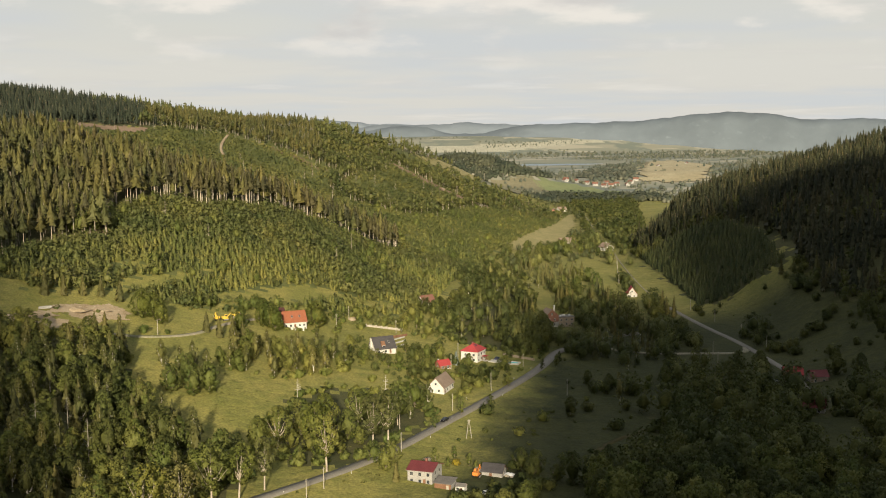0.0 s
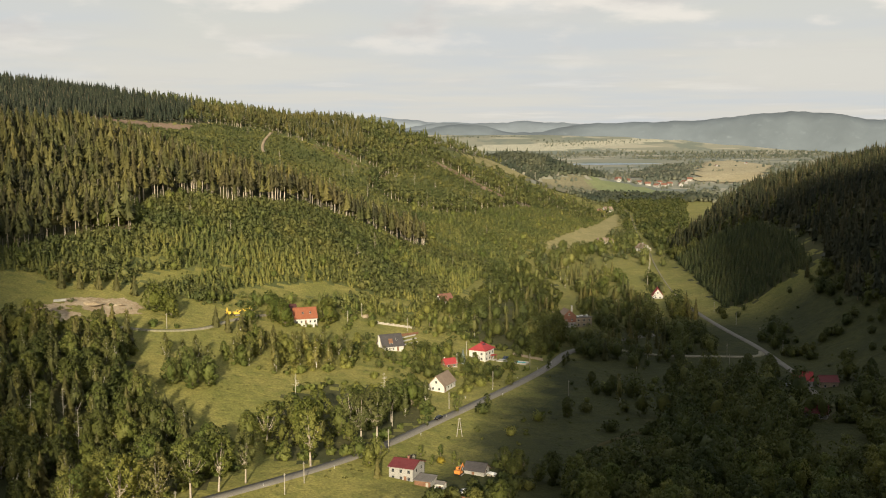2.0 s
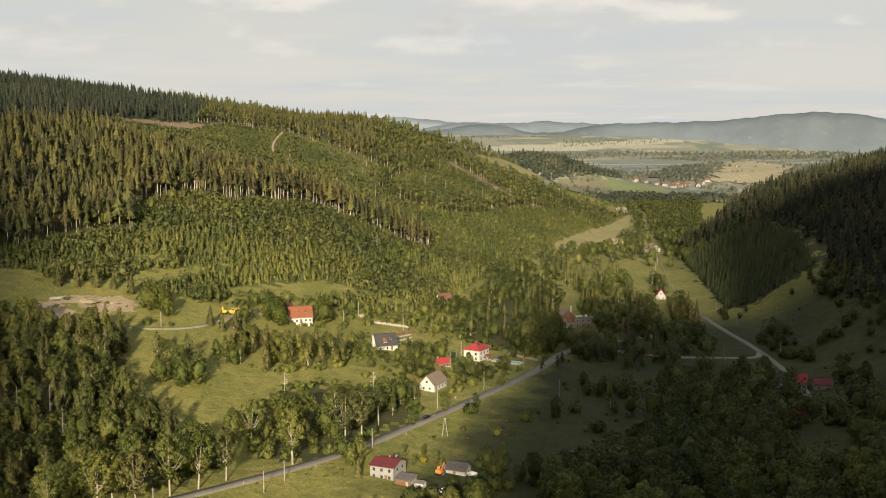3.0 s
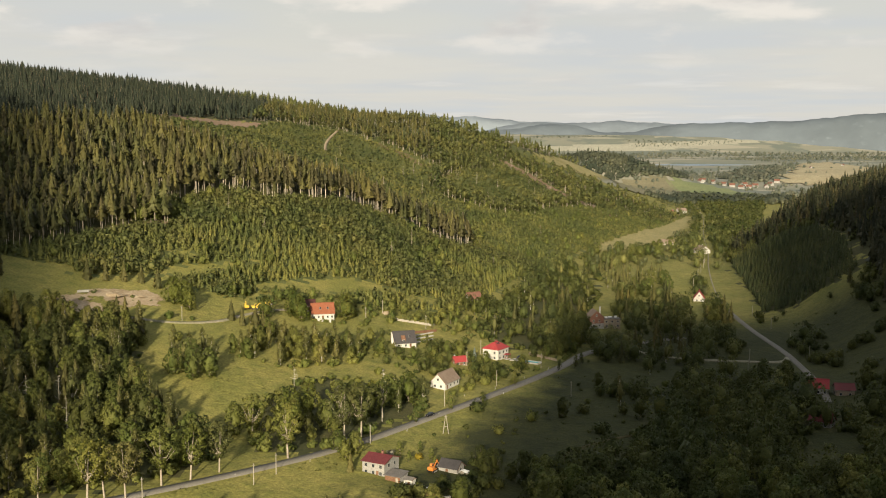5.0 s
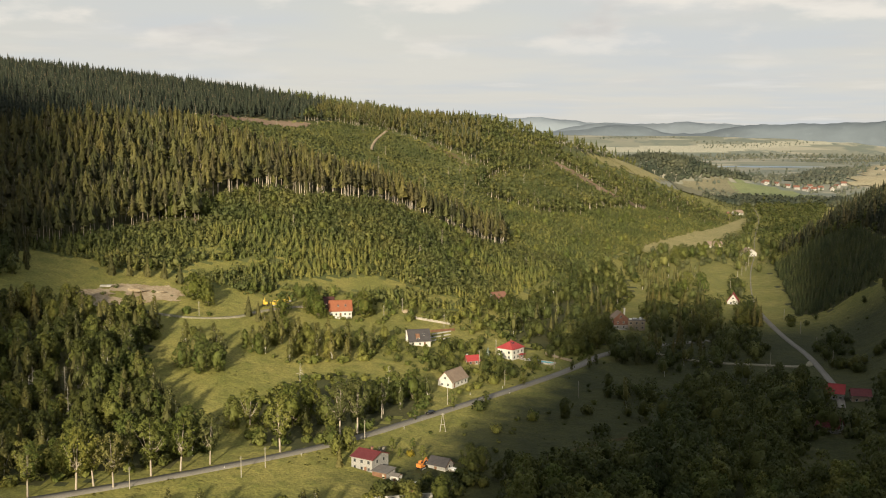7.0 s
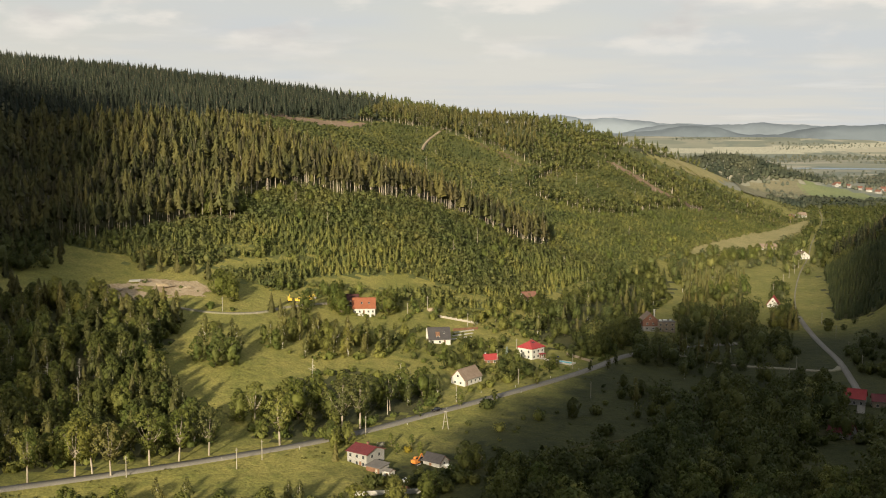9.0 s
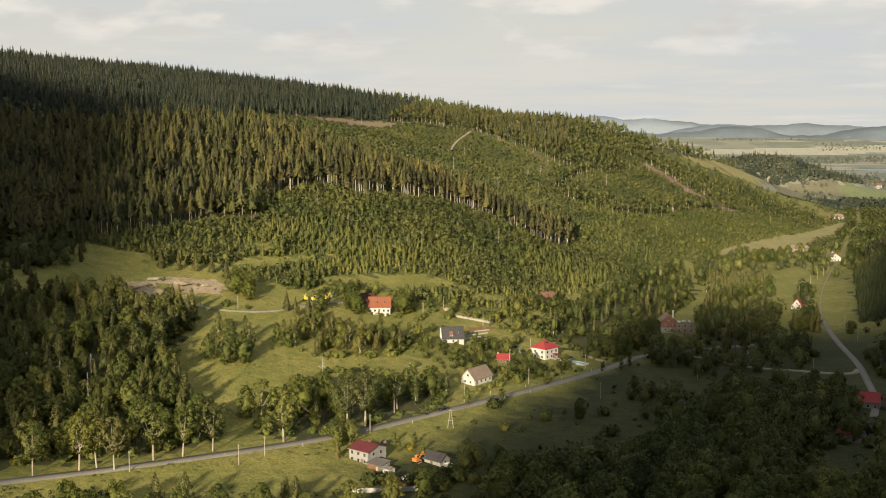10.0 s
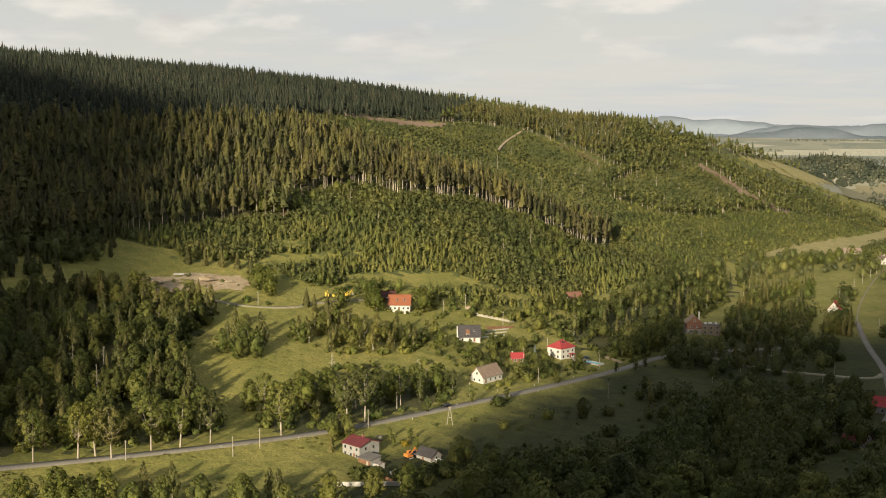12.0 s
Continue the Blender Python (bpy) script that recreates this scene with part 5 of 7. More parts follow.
def field(label, poly, mat, lift=0.7, step=14.0, ragged=0.0):
    """A field or meadow of its own colour, laid on the land."""
    p = np.array(poly, float)
    (xa, ya), (xb, yb) = p.min(0) - step, p.max(0) + step
    xs, ys = np.arange(xa, xb, step), np.arange(ya, yb, step)
    X, Y = np.meshgrid(xs, ys)
    Z = height(X, Y) + lift
    n = len(xs)
    q = np.arange((len(ys) - 1) * n).reshape(-1, n)[:, :-1].ravel()
    f = np.stack([q, q + 1, q + n + 1, q + n], 1)
    mx, my = X.ravel()[f].mean(1), Y.ravel()[f].mean(1)
    if ragged:   # grass grows back over parts of it
        mx, my = mx + ragged * bumps(mx, my, 3.0, 4), my + ragged * bumps(mx, my, 3.4, 9)
    f = f[inside(poly, mx, my) & ((ragged == 0) | (bumps(mx, my, 5.5, 3) < 0.42))]
    used, back = np.unique(f, return_inverse=True)
    v = np.stack([X, Y, Z], -1).reshape(-1, 3)[used]
    return tagged(new("field", mesh_of("field", v, back.reshape(f.shape), [mat], None, False)), label, "field", kind="structure")


GOLDEN = [(151, 985), (161, 1036), (229, 1190), (299, 1368), (346, 1460), (352, 1440), (310, 1290), (245, 1120), (205, 1060), (180, 1010)]
TAN = [(735, 2190), (765, 2330), (1010, 2960), (1160, 3340), (1290, 3420), (1260, 3050), (1130, 2760), (860, 2170)]
field("bare pinkish soil of the sand pit", [(x + 3 * math.sin(k * 2.1), y + 2.5 * math.cos(k * 1.7)) for k, (x, y) in enumerate(QUARRY)], M["soil"], 0.18, 1.2, 2.2)
field("dry golden hay meadow along the wooded slope", GOLDEN, M["hay_meadow"], 0.5, 8.0)
field("tan stubble field on a rise in the plain", TAN, M["stubble"], 2.0, 30.0)
field("bright green pasture below the village", [(470, 2090), (490, 2165), (570, 2140), (610, 1980), (500, 1890)], M["green_field"], 1.5, 20.0)
field("dull olive field beside the knoll", [(297, 1600), (340, 2060), (480, 2160), (480, 1990), (390, 1780)], M["dull_field"], 1.5, 20.0)

field("dull olive field on the lower spur", [(190, 1650), (262, 1700), (310, 1850), (285, 1900), (222, 1770)], M["hay_meadow"], 1.0, 12.0)
field("pale hay field on the lower spur", [(150, 1560), (230, 1600), (262, 1690), (188, 1640)], M["hay_meadow"], 1.0, 12.0)
far_tuft = [dome(140 + k, 9, 10 + k, 0.0, 4, 1.8, 4) for k in range(4)]
PLAIN = [(400, 1900), (330, 2500), (300, 4300), (2400, 4000), (1700, 2300), (900, 1700), (620, 1560), (480, 1850)]
KNOLL = [(130, 1900), (100, 2180), (200, 2330), (330, 2400), (520, 2330), (540, 2230), (500, 2170), (360, 2090), (250, 1950)]


def in_fields(x, y):
    return inside(TAN, x, y) | inside([(440, 2060), (480, 2200), (600, 2170), (640, 1960), (490, 1860)], x, y) | inside(KNOLL, x, y) | (np.hypot((x - LAKE[0]) / 260, (y - LAKE[1]) / 230) < 1)


wood_stuff("knoll_wood", far_tuft + tiny_spruce[:1], spread(KNOLL, 9.0, 0.97, 31), (0.75, 1.25), [M["bark"], M["knoll_leaf"]], "dark wood over the knoll in the plain", seed=31)
wood_stuff("plain_woods", far_tuft, np.vstack([spread(PLAIN, 22, 0.97, 32, 110, keep=lambda x, y: ~in_fields(x, y) & (y < 3500)), spread(PLAIN, 24, 0.95, 38, keep=lambda x, y: ~in_fields(x, y) & (y > 3540) & (y < 3930) & (bumps(x, y * 2.5, 170, 4) > -0.3))]), (0.5, 1.0), [M["bark"], M["hazy_plain_leaf"]], "woods and hedges scattered over the far plain", seed=32)
wood_stuff("far_belts", far_tuft, spread([(300, 3960), (2300, 3960), (2300, 4290), (300, 4290)], 20, 0.9, 39, keep=lambda x, y: bumps(x, y * 4, 170, 9) > 0.3), (0.35, 0.65), [M["bark"], M["hazy_plain_leaf"]], "belts of trees between the farthest fields", seed=39)
wood_stuff("plain_trees", far_tuft, spread(PLAIN, 34, 0.4, 33, keep=lambda x, y: ~in_fields(x, y) & (y < 3900)), (0.35, 0.75), [M["bark"], M["hazy_plain_leaf"]], "single trees along the far fields", seed=33)
wood_stuff("tan_rise_wood", far_tuft, np.vstack([spread([(639, 2250), (700, 2600), (838, 2929), (1000, 3131), (1000, 2983), (729, 2240)], 13, 0.95, 35), spread(TAN, 55, 0.5, 36, 60)]), (0.6, 1.2), [M["bark"], M["hazy_plain_leaf"]], "wood and hedges on the tan rise", seed=35)
wood_stuff("dark_belt_wood", far_tuft, spread([(340, 1690), (463, 1930), (600, 1850), (640, 1700), (430, 1700)], 11, 0.95, 37, keep=off_ways), (0.7, 1.2), [M["bark"], M["knoll_leaf"]], "dark belt of trees below the village", seed=37)
GAP = [(248, 1214), (340, 1400), (345, 1650), (392, 1657), (350, 1405), (262, 1100), (240, 1100)]
wood_stuff("valley_trees", far_leaf, spread(GAP, 9, 0.8, 34, 40, keep=lambda x, y: off_ways(x, y) & ~inside(GOLDEN, x, y)), (0.6, 1.0), [M["bark"], M["leaf_grey"]], "trees and hedges across the upper meadows", seed=34)

# ---------------------------------------------------------------- houses
def part(name, bm, mat, parent, label=""):
    me = bpy.data.meshes.new(name)
    bm.to_mesh(me)
    bm.free()
    me.materials.append(mat)
    ob = new(name, me)
    ob.parent = parent
    if label:
        tagged(ob, label)
    return ob


def thing(name, m, label, category, group=""):
    ob = new(name)
    ob.matrix_world = m
    return tagged(ob, label, category, group)


def add_box(bm, cx, cy, cz, sx, sy, sz, turn=None, bevel=0.0):
    m = Matrix.Translation((cx, cy, cz)) @ (turn or Matrix()) @ Matrix.Diagonal((sx, sy, sz, 1))
    made = bmesh.ops.create_cube(bm, size=1.0, matrix=m)
    if bevel:
        edges = {e for v in made["verts"] for e in v.link_edges}
        bmesh.ops.bevel(bm, geom=list(edges), offset=bevel, segments=1, affect="EDGES", profile=0.5)
    return bm


def boxes(*rows, bevel=0.0):
    bm = bmesh.new()
    for r in rows:
        add_box(bm, *r, bevel=bevel)
    return bm


def pole_mesh(r0, r1, h, sides=8, base=0.0):
    bm = bmesh.new()
    bmesh.ops.create_cone(bm, cap_ends=True, segments=sides, radius1=r0, radius2=r1, depth=h, matrix=Matrix.Translation((0, 0, base + h / 2)))
    return bm


def prism(points, x0, x1):
    """A solid between x0 and x1 with the given outline in y and z."""
    bm = bmesh.new()
    a = [bm.verts.new((x0, y, z)) for y, z in points]
    b = [bm.verts.new((x1, y, z)) for y, z in points]
    n = len(points)
    bm.faces.new(a[::-1])
    bm.faces.new(b)
    for k in range(n):
        bm.faces.new((a[k], a[(k + 1) % n], b[(k + 1) % n], b[k]))
    bmesh.ops.recalc_face_normals(bm, faces=bm.faces)
    return bm


def window(parent, x, y, z, w, h, face, frame_mat=None):
    """A window in the wall that faces along face: 'f' -y, 'b' +y, 'l' -x, 'r' +x."""
    t = 0.1
    across = face in "fb"
    sx, sy = (w, t) if across else (t, w)
    fr = part("window", boxes((x, y, z, sx + (0.16 if across else 0), sy + (0 if across else 0.16), h + 0.16), (x, y, z - h / 2 - 0.1, sx + (0.3 if across else 0.1), sy + (0.1 if across else 0.3), 0.06)), frame_mat or M["frame_white"], parent)
    bm = bmesh.new()
    out = 0.012
    dx, dy = {"f": (0, -out), "b": (0, out), "l": (-out, 0), "r": (out, 0)}[face]
    for k in (-1, 1):
        if across:
            add_box(bm, x + k * w * 0.245, y + dy, z, w * 0.46, t, h * 0.94)
        else:
            add_box(bm, x + dx, y + k * w * 0.245, z, t, w * 0.46, h * 0.94)
    part("pane", bm, M["window_glass"], fr, "dark window glass")
    return fr


def door(parent, x, y, z, w, h, face, mat):
    across = face in "fb"
    d = part("door", boxes((x, y, z + h / 2, w if across else 0.12, 0.12 if across else w, h), bevel=0.02), mat, parent)
    out = -0.1 if face in "fl" else 0.1
    part("door_handle", boxes((x + (0.35 * w if across else out), y + (out if across else 0.35 * w), z + 1.0, 0.1, 0.1, 0.05)), M["steel"], d)
    return d


def chimney(parent, x, y, z, h, mat, w=0.7):
    c = part("chimney", boxes((x, y, z + h / 2, w, w, h), (x, y, z + h + 0.08, w + 0.16, w + 0.16, 0.16), bevel=0.02), mat, parent)
    part("flue", boxes((x, y, z + h + 0.3, w * 0.4, w * 0.4, 0.3)), M["rubber"], c)
    return c


def gable_roof(parent, L, W, eave, ridge, mat, over=0.45, thick=0.22):
    k = (ridge - eave) / (W / 2)
    e = W / 2 + over
    bm = prism([(-e, eave - k * over), (0, ridge), (e, eave - k * over), (e, eave - k * over + thick), (0, ridge + thick), (-e, eave - k * over + thick)], -L / 2 - over, L / 2 + over)
    r = part("roof", bm, mat, parent)
    part("ridge_cap", boxes((0, 0, ridge + thick + 0.03, L + 2 * over, 0.34, 0.12), bevel=0.03), mat, r)
    for s in (-1, 1):
        part("gutter", boxes((0, s * (e + 0.06), eave - k * over + 0.05, L + 2 * over, 0.12, 0.12), bevel=0.03), M["steel"], r)
        part("bargeboard", prism([(-e, eave - k * over - 0.12), (0, ridge - 0.12), (e, eave - k * over - 0.12), (e, eave - k * over + 0.02), (0, ridge + 0.02), (-e, eave - k * over + 0.02)], s * (L / 2 + over) - 0.04, s * (L / 2 + over) + 0.04), M["wood_brown"], r)
    return r


def gable_house(name, x, y, base, rot, L, W, eave, ridge, wall, roof, label, rows, cols_f, cols_s, door_at=None, plinth=None, sink=2.0, frame_mat=None, category="house"):
    """A house with a gable roof; L along its ridge. rows: heights of the window rows; cols_f, cols_s: windows in each on long and gable sides."""
    h = thing(name, pose(x, y, base, rz=rot), label, category)
    pts = [(-W / 2, -sink), (W / 2, -sink), (W / 2, eave), (0, ridge), (-W / 2, eave)]
    part("wall", prism(pts, -L / 2, L / 2), M[wall], h)
    part("plinth", boxes((0, 0, -sink / 2 + 0.15, L + 0.12, W + 0.12, sink + 0.5)), M[plinth or "concrete"], h)
    gable_roof(h, L, W, eave, ridge, M[roof])
    for z in rows:
        if z + 0.6 < eave:
            for k in range(cols_f):
                px = (k + 0.5) / cols_f * L - L / 2
                if not (door_at and z == rows[0] and abs(px - door_at) < 1.2):
                    window(h, px, -W / 2, z, 0.95, 1.15, "f", frame_mat)
                window(h, px, W / 2, z, 0.95, 1.15, "b", frame_mat)
        n = cols_s if z + 0.6 < eave else 1
        for k in range(n):
            py = ((k + 0.5) / n - 0.5) * W * 0.8
            if z + 0.75 < eave + (ridge - eave) * (1 - abs(py) / (W / 2)):
                window(h, -L / 2, py, z, 0.9, 1.1, "l", frame_mat)
                window(h, L / 2, py, z, 0.9, 1.1, "r", frame_mat)
    if door_at is not None:
        door(h, door_at, -W / 2, 0, 1.0, 2.1, "f", M["wood_brown"])
    return h


def roof_window(h, L, W, eave, ridge, fx, fy, side=-1):
    """A skylight lying on the roof."""
    k = math.atan2(ridge - eave, W / 2)
    y = side * (W / 2) * (1 - fy)
    z = eave + (ridge - eave) * fy + 0.26
    t = Matrix.Rotation(-side * k, 4, "X")
    bm = bmesh.new()
    add_box(bm, fx, y, z, 0.9, 1.3, 0.12, t)
    fr = part("skylight", bm, M["steel"], h)
    bm = bmesh.new()
    add_box(bm, fx, y, z + 0.02, 0.7, 1.1, 0.12, t)
    part("pane", bm, M["window_glass"], fr, "skylight glass")


# the near farmhouse with its maroon roof, a lean-to in front of its gable
farm = gable_house("farmhouse", -22.4, 360.8, -2.7, -29.5, 8.8, 9.6, 4.9, 6.5, "plaster_grey", "roof_maroon", "grey-plastered two-storey farmhouse with maroon sheet roof", [1.3, 3.7], 3, 2, door_at=1.6, frame_mat=M["plaster_grey"])
chimney(farm, 0.5, 0.6, 5.8, 1.7, M["brick"])
lean = thing("lean_to", pose(-17.0, 353.0, -3.0, rz=-29.5), "brown boarded lean-to with grey corrugated roof beside the farmhouse", "shed")
part("wall", prism([(-2.6, -1), (2.6, -1), (2.6, 2.9), (-2.6, 2.3)], -2.6, 3.2), M["plaster_grey"], lean)
part("front_boarding", boxes((0.3, -2.66, 1.0, 5.8, 0.1, 2.4)), M["wood_brown"], lean)
part("roof", prism([(-3.2, 2.3), (2.7, 3.0), (2.7, 3.14), (-3.2, 2.44)], -3.1, 3.7), M["roof_grey"], lean)
door(lean, 2.0, -2.72, -0.2, 0.9, 2.0, "f", M["wood_grey"])
porch = thing("garden_shed", pose(-12.2, 348.6, -3.2, rz=-29), "small whitish shed with grey roof at the farmyard", "shed")
part("wall", prism([(-1.3, -1), (1.3, -1), (1.3, 2.2), (0, 2.7), (-1.3, 2.2)], -1.6, 1.6), M["plaster_white"], porch)
gable_roof(porch, 3.2, 2.6, 2.2, 2.8, M["roof_grey"], 0.2, 0.1)
door(porch, 0.3, -1.33, -0.3, 0.9, 1.9, "f", M["wood_brown"])

# long dark-roofed shed with a whitewashed front
shed = gable_house("farm_shed", 2.0, 363.0, -3.0, -30.0, 7.2, 5.2, 1.9, 3.9, "plaster_grey", "roof_dark", "small whitewashed shed with dark sheet roof in the farmyard", [1.3], 2, 1, door_at=-0.4)
cover = thing("tarpaulin", pose(6.6, 359.4, -3.1, rz=-30), "white tarpaulin over clutter beside the shed", "tarpaulin")
bm = bmesh.new()
bmesh.ops.create_grid(bm, x_segments=10, y_segments=8, size=1.0)
for v in bm.verts:
    v.co = Vector((v.co.x * 1.7, v.co.y * 1.2, 1.5 + 0.25 * math.sin(v.co.x * 4) * math.cos(v.co.y * 3) - 0.9 * max(0, abs(v.co.x) - 0.6) - 0.8 * max(0, abs(v.co.y) - 0.6)))
part("cloth", bm, M["car_white"], cover)
part("crates", boxes((-0.8, 0, 0.4, 1.4, 1.3, 1.3), (0.8, 0.2, 0.3, 1.1, 1.2, 1.1), bevel=0.03), M["wood_grey"], cover)

# white cottage with the old brown roof
gable_house("cottage", 1.8, 471.5, 1.0, 61.0, 13.2, 7.4, 3.1, 7.0, "plaster_white", "roof_brown", "whitewashed cottage with worn brown tiled roof by the road", [1.5, 4.4], 4, 2, door_at=-4.8)

# red hipped house
def hip_house():
    L, W, e, r, rd = 10.2, 8.8, 5.7, 8.7, 2.6
    h = thing("villa", pose(28.3, 530.4, 1.2, rz=55.5), "white two-storey house with bright red hipped roof", "house")
    part("wall", boxes((0, 0, e / 2 - 1, L, W, e + 2)), M["plaster_white"], h)
    bm = bmesh.new()
    o = 0.5
    low = [bm.verts.new((sx * (L / 2 + o), sy * (W / 2 + o), e - 0.1)) for sx, sy in ((-1, -1), (1, -1), (1, 1), (-1, 1))]
    under = [bm.verts.new((v.co.x, v.co.y, e - 0.32)) for v in low]
    a, b = bm.verts.new((-rd / 2, 0, r)), bm.verts.new((rd / 2, 0, r))
    for f in ((low[0], low[1], b, a), (low[1], low[2], b), (low[2], low[3], a, b), (low[3], low[0], a), under[::-1]):
        bm.faces.new(f)
    for k in range(4):
        bm.faces.new((low[k], under[k], under[(k + 1) % 4], low[(k + 1) % 4]))
    bmesh.ops.recalc_face_normals(bm, faces=bm.faces)
    rf = part("roof", bm, M["roof_red"], h)
    part("ridge_cap", boxes((0, 0, r + 0.03, rd, 0.3, 0.14), bevel=0.03), M["roof_red"], rf)
    for z in (1.4, 3.8):
        for px in (-3.4, 0.0, 3.4):
            window(h, px, -W / 2, z, 1.1, 1.3, "f")
            window(h, px, W / 2, z, 1.1, 1.3, "b")
        for py in (-2.4, 2.0):
            window(h, -L / 2, py, z, 1.1, 1.3, "l")
            window(h, L / 2, py, z, 1.1, 1.3, "r")
    door(h, 1.8, -W / 2, 0, 1.0, 2.1, "f", M["wood_brown"])
    part("porch_slab", boxes((1.8, -W / 2 - 1.2, -0.1, 3.2, 2.4, 0.5)), M["concrete"], h)
    for px in (0.5, 3.1):
        part("porch_post", boxes((px, -W / 2 - 2.2, 1.2, 0.18, 0.18, 2.4)), M["brick"], h)
    part("porch_roof", boxes((1.8, -W / 2 - 1.2, 2.5, 3.4, 2.6, 0.16), bevel=0.03), M["roof_red"], h)
    chimney(h, 1.6, 1.0, 7.3, 1.6, M["brick"])
    for px in (-0.6, 0.6):
        bm = bmesh.new()
        add_box(bm, px, -1.3, 7.85, 0.8, 1.2, 0.12, Matrix.Rotation(math.atan2(3.1, 4.8), 4, "X"))
        part("skylight", bm, M["window_glass"], h)
    return h


hip_house()
cabin = gable_house("garden_house", 9.4, 510.3, 2.2, 24.0, 6.0, 4.6, 2.2, 4.2, "wood_brown", "roof_red", "small brown garden house with red tiled roof", [1.1], 2, 1, door_at=0.0)
chimney(cabin, -2.2, 0.8, 3.2, 1.6, M["plaster_white"], 0.5)

# the orange-roofed house up the slope, its dark barn behind
orange = gable_house("hillside_house", -60.0, 548.5, 18.6, 12.0, 11.4, 8.4, 3.3, 7.9, "plaster_white", "roof_orange", "white hillside house with orange tiled roof", [1.4, 5.0], 5, 2, door_at=-0.1)
roof_window(orange, 11.4, 8.4, 3.3, 7.9, -1.2, 0.45)
roof_window(orange, 11.4, 8.4, 3.3, 7.9, 2.6, 0.45)
terrace = thing("terrace", pose(-58.6, 542.6, 17.2, rz=12.0), "whitewashed walled terrace below the hillside house", "terrace")
part("wall", boxes((0, 0, 0.2, 7.0, 3.6, 2.6)), M["plaster_white"], terrace)
part("railing", boxes((0, -1.7, 1.95, 7.0, 0.08, 0.9)), M["frame_white"], terrace)
gable_house("barn", -68.5, 555.0, 21.6, 12.0, 8.0, 6.0, 3.0, 5.6, "wood_brown", "roof_barn", "dark brown barn with dull maroon roof behind the house", [1.5], 1, 1)

# dark-roofed house with a white outside chimney and a red dormer
dark = gable_house("dark_roofed_house", -17.8, 526.6, 8.2, 16.0, 10.6, 9.2, 2.7, 7.6, "plaster_white", "roof_dark", "white house with steep dark grey roof and red dormer", [1.3, 4.6], 3, 3, door_at=2.4)
chimney(dark, -5.7, 0.3, -1.0, 8.2, M["plaster_white"], 1.0)
part("dormer", prism([(-4.0, 2.6), (-1.2, 2.6), (-1.2, 5.6), (-2.6, 6.0), (-4.0, 4.4)], -1.9, 0.1), M["wood_brown"], dark, "reddish boarded dormer")
window(dark, -0.9, -4.02, 3.5, 1.2, 1.0, "f")
for k in range(3):
    roof_window(dark, 10.6, 9.2, 2.7, 7.6, 2.4, 0.5) if k == 0 else None

# ruined brick mill with a flat-roofed annexe
# dulled brick and a grey instead of white base stand for shade on the mill
mill = gable_house("brick_mill", 92.0, 620.0, 0.5, 100.0, 8.0, 8.6, 6.5, 10.2, "brick", "roof_brown", "old red-brick mill with pale lower storey among trees", [1.6, 4.4, 7.6], 2, 2)
part("pale_base", boxes((0, 0, 1.2, 8.1, 8.7, 3.4)), M["plaster_grey"], mill)
chimney(mill, 0, -3.2, 7.0, 5.0, M["plaster_white"], 0.8)
annexe = thing("mill_annexe", pose(101.5, 621.5, 0.2, rz=8), "tan rendered annexe with flat grey roof and empty windows", "building")
part("wall", boxes((0, 0, 2.2, 10.0, 7.5, 6.6)), M["plaster_tan"], annexe)
part("roof", boxes((0, 0, 5.6, 10.5, 8.0, 0.25), bevel=0.03), M["roof_grey"], annexe)
for box in ((-3, -1, 6.1, 1.4, 1.2, 0.8), (0, 1, 6.0, 2.0, 1.0, 0.6), (3, -0.5, 6.2, 1.0, 1.4, 1.0)):
    part("roof_vent", boxes(box, bevel=0.05), M["car_white"], annexe)
for z in (1.4, 4.0):
    for px in (-3.4, 0, 3.4):
        window(annexe, px, -3.75, z, 1.0, 1.1, "f", M["concrete"])

# houses further up the valley
gable_house("gable_cottage", 180.0, 724.0, -0.8, 76.0, 9.0, 7.2, 2.6, 7.4, "plaster_white", "roof_red", "white cottage with steep red roof in the lit meadow", [1.4, 4.6], 2, 2)
nine = gable_house("valley_house", 254.0, 1004.0, 0.5, -75.0, 12.0, 10.5, 3.6, 7.4, "plaster_white", "roof_brown", "white house with low brown roof below the dark hill", [1.5, 4.4], 3, 3)
chimney(nine, 0, 0, 7.0, 1.4, M["plaster_white"])
gable_house("long_farmhouse", 238.0, 1085.0, 0.5, 8.0, 16.0, 7.0, 3.0, 5.4, "plaster_tan", "roof_brown", "low tan farmhouse at the upper meadow", [1.4], 4, 1)
gable_house("woodland_lodge", 22.0, 642.0, 11.4, 28.0, 8.5, 7.0, 3.0, 6.6, "plaster_white", "roof_rust", "white lodge with rusty red roof among trees", [1.4, 4.3], 3, 2)
gable_house("red_roofed_farm", 170.5, 474.0, -3.4, -20.0, 8.5, 7.5, 3.4, 6.6, "plaster_grey", "roof_red", "grey farmhouse with red roof in the shade", [1.5, 4.2], 3, 2)
gable_house("red_roofed_barn", 180.0, 468.5, -3.4, -8.0, 8.0, 6.5, 3.6, 5.8, "plaster_tan", "roof_maroon", "tan barn with maroon sheet roof in the shade", [1.6], 2, 1)
gable_house("shaded_cottage", 152.5, 420.5, -3.8, -35.0, 8.5, 6.5, 3.0, 6.4, "plaster_grey", "roof_maroon", "small grey cottage with maroon roof among dark trees", [1.4, 4.0], 2, 1)
gable_house("far_farmhouse", 357.0, 1520.0, -0.6, 15.0, 13.0, 9.0, 4.5, 8.0, "plaster_white", "roof_brown", "white farmhouse where the valley opens", [1.4, 3.4], 4, 2)
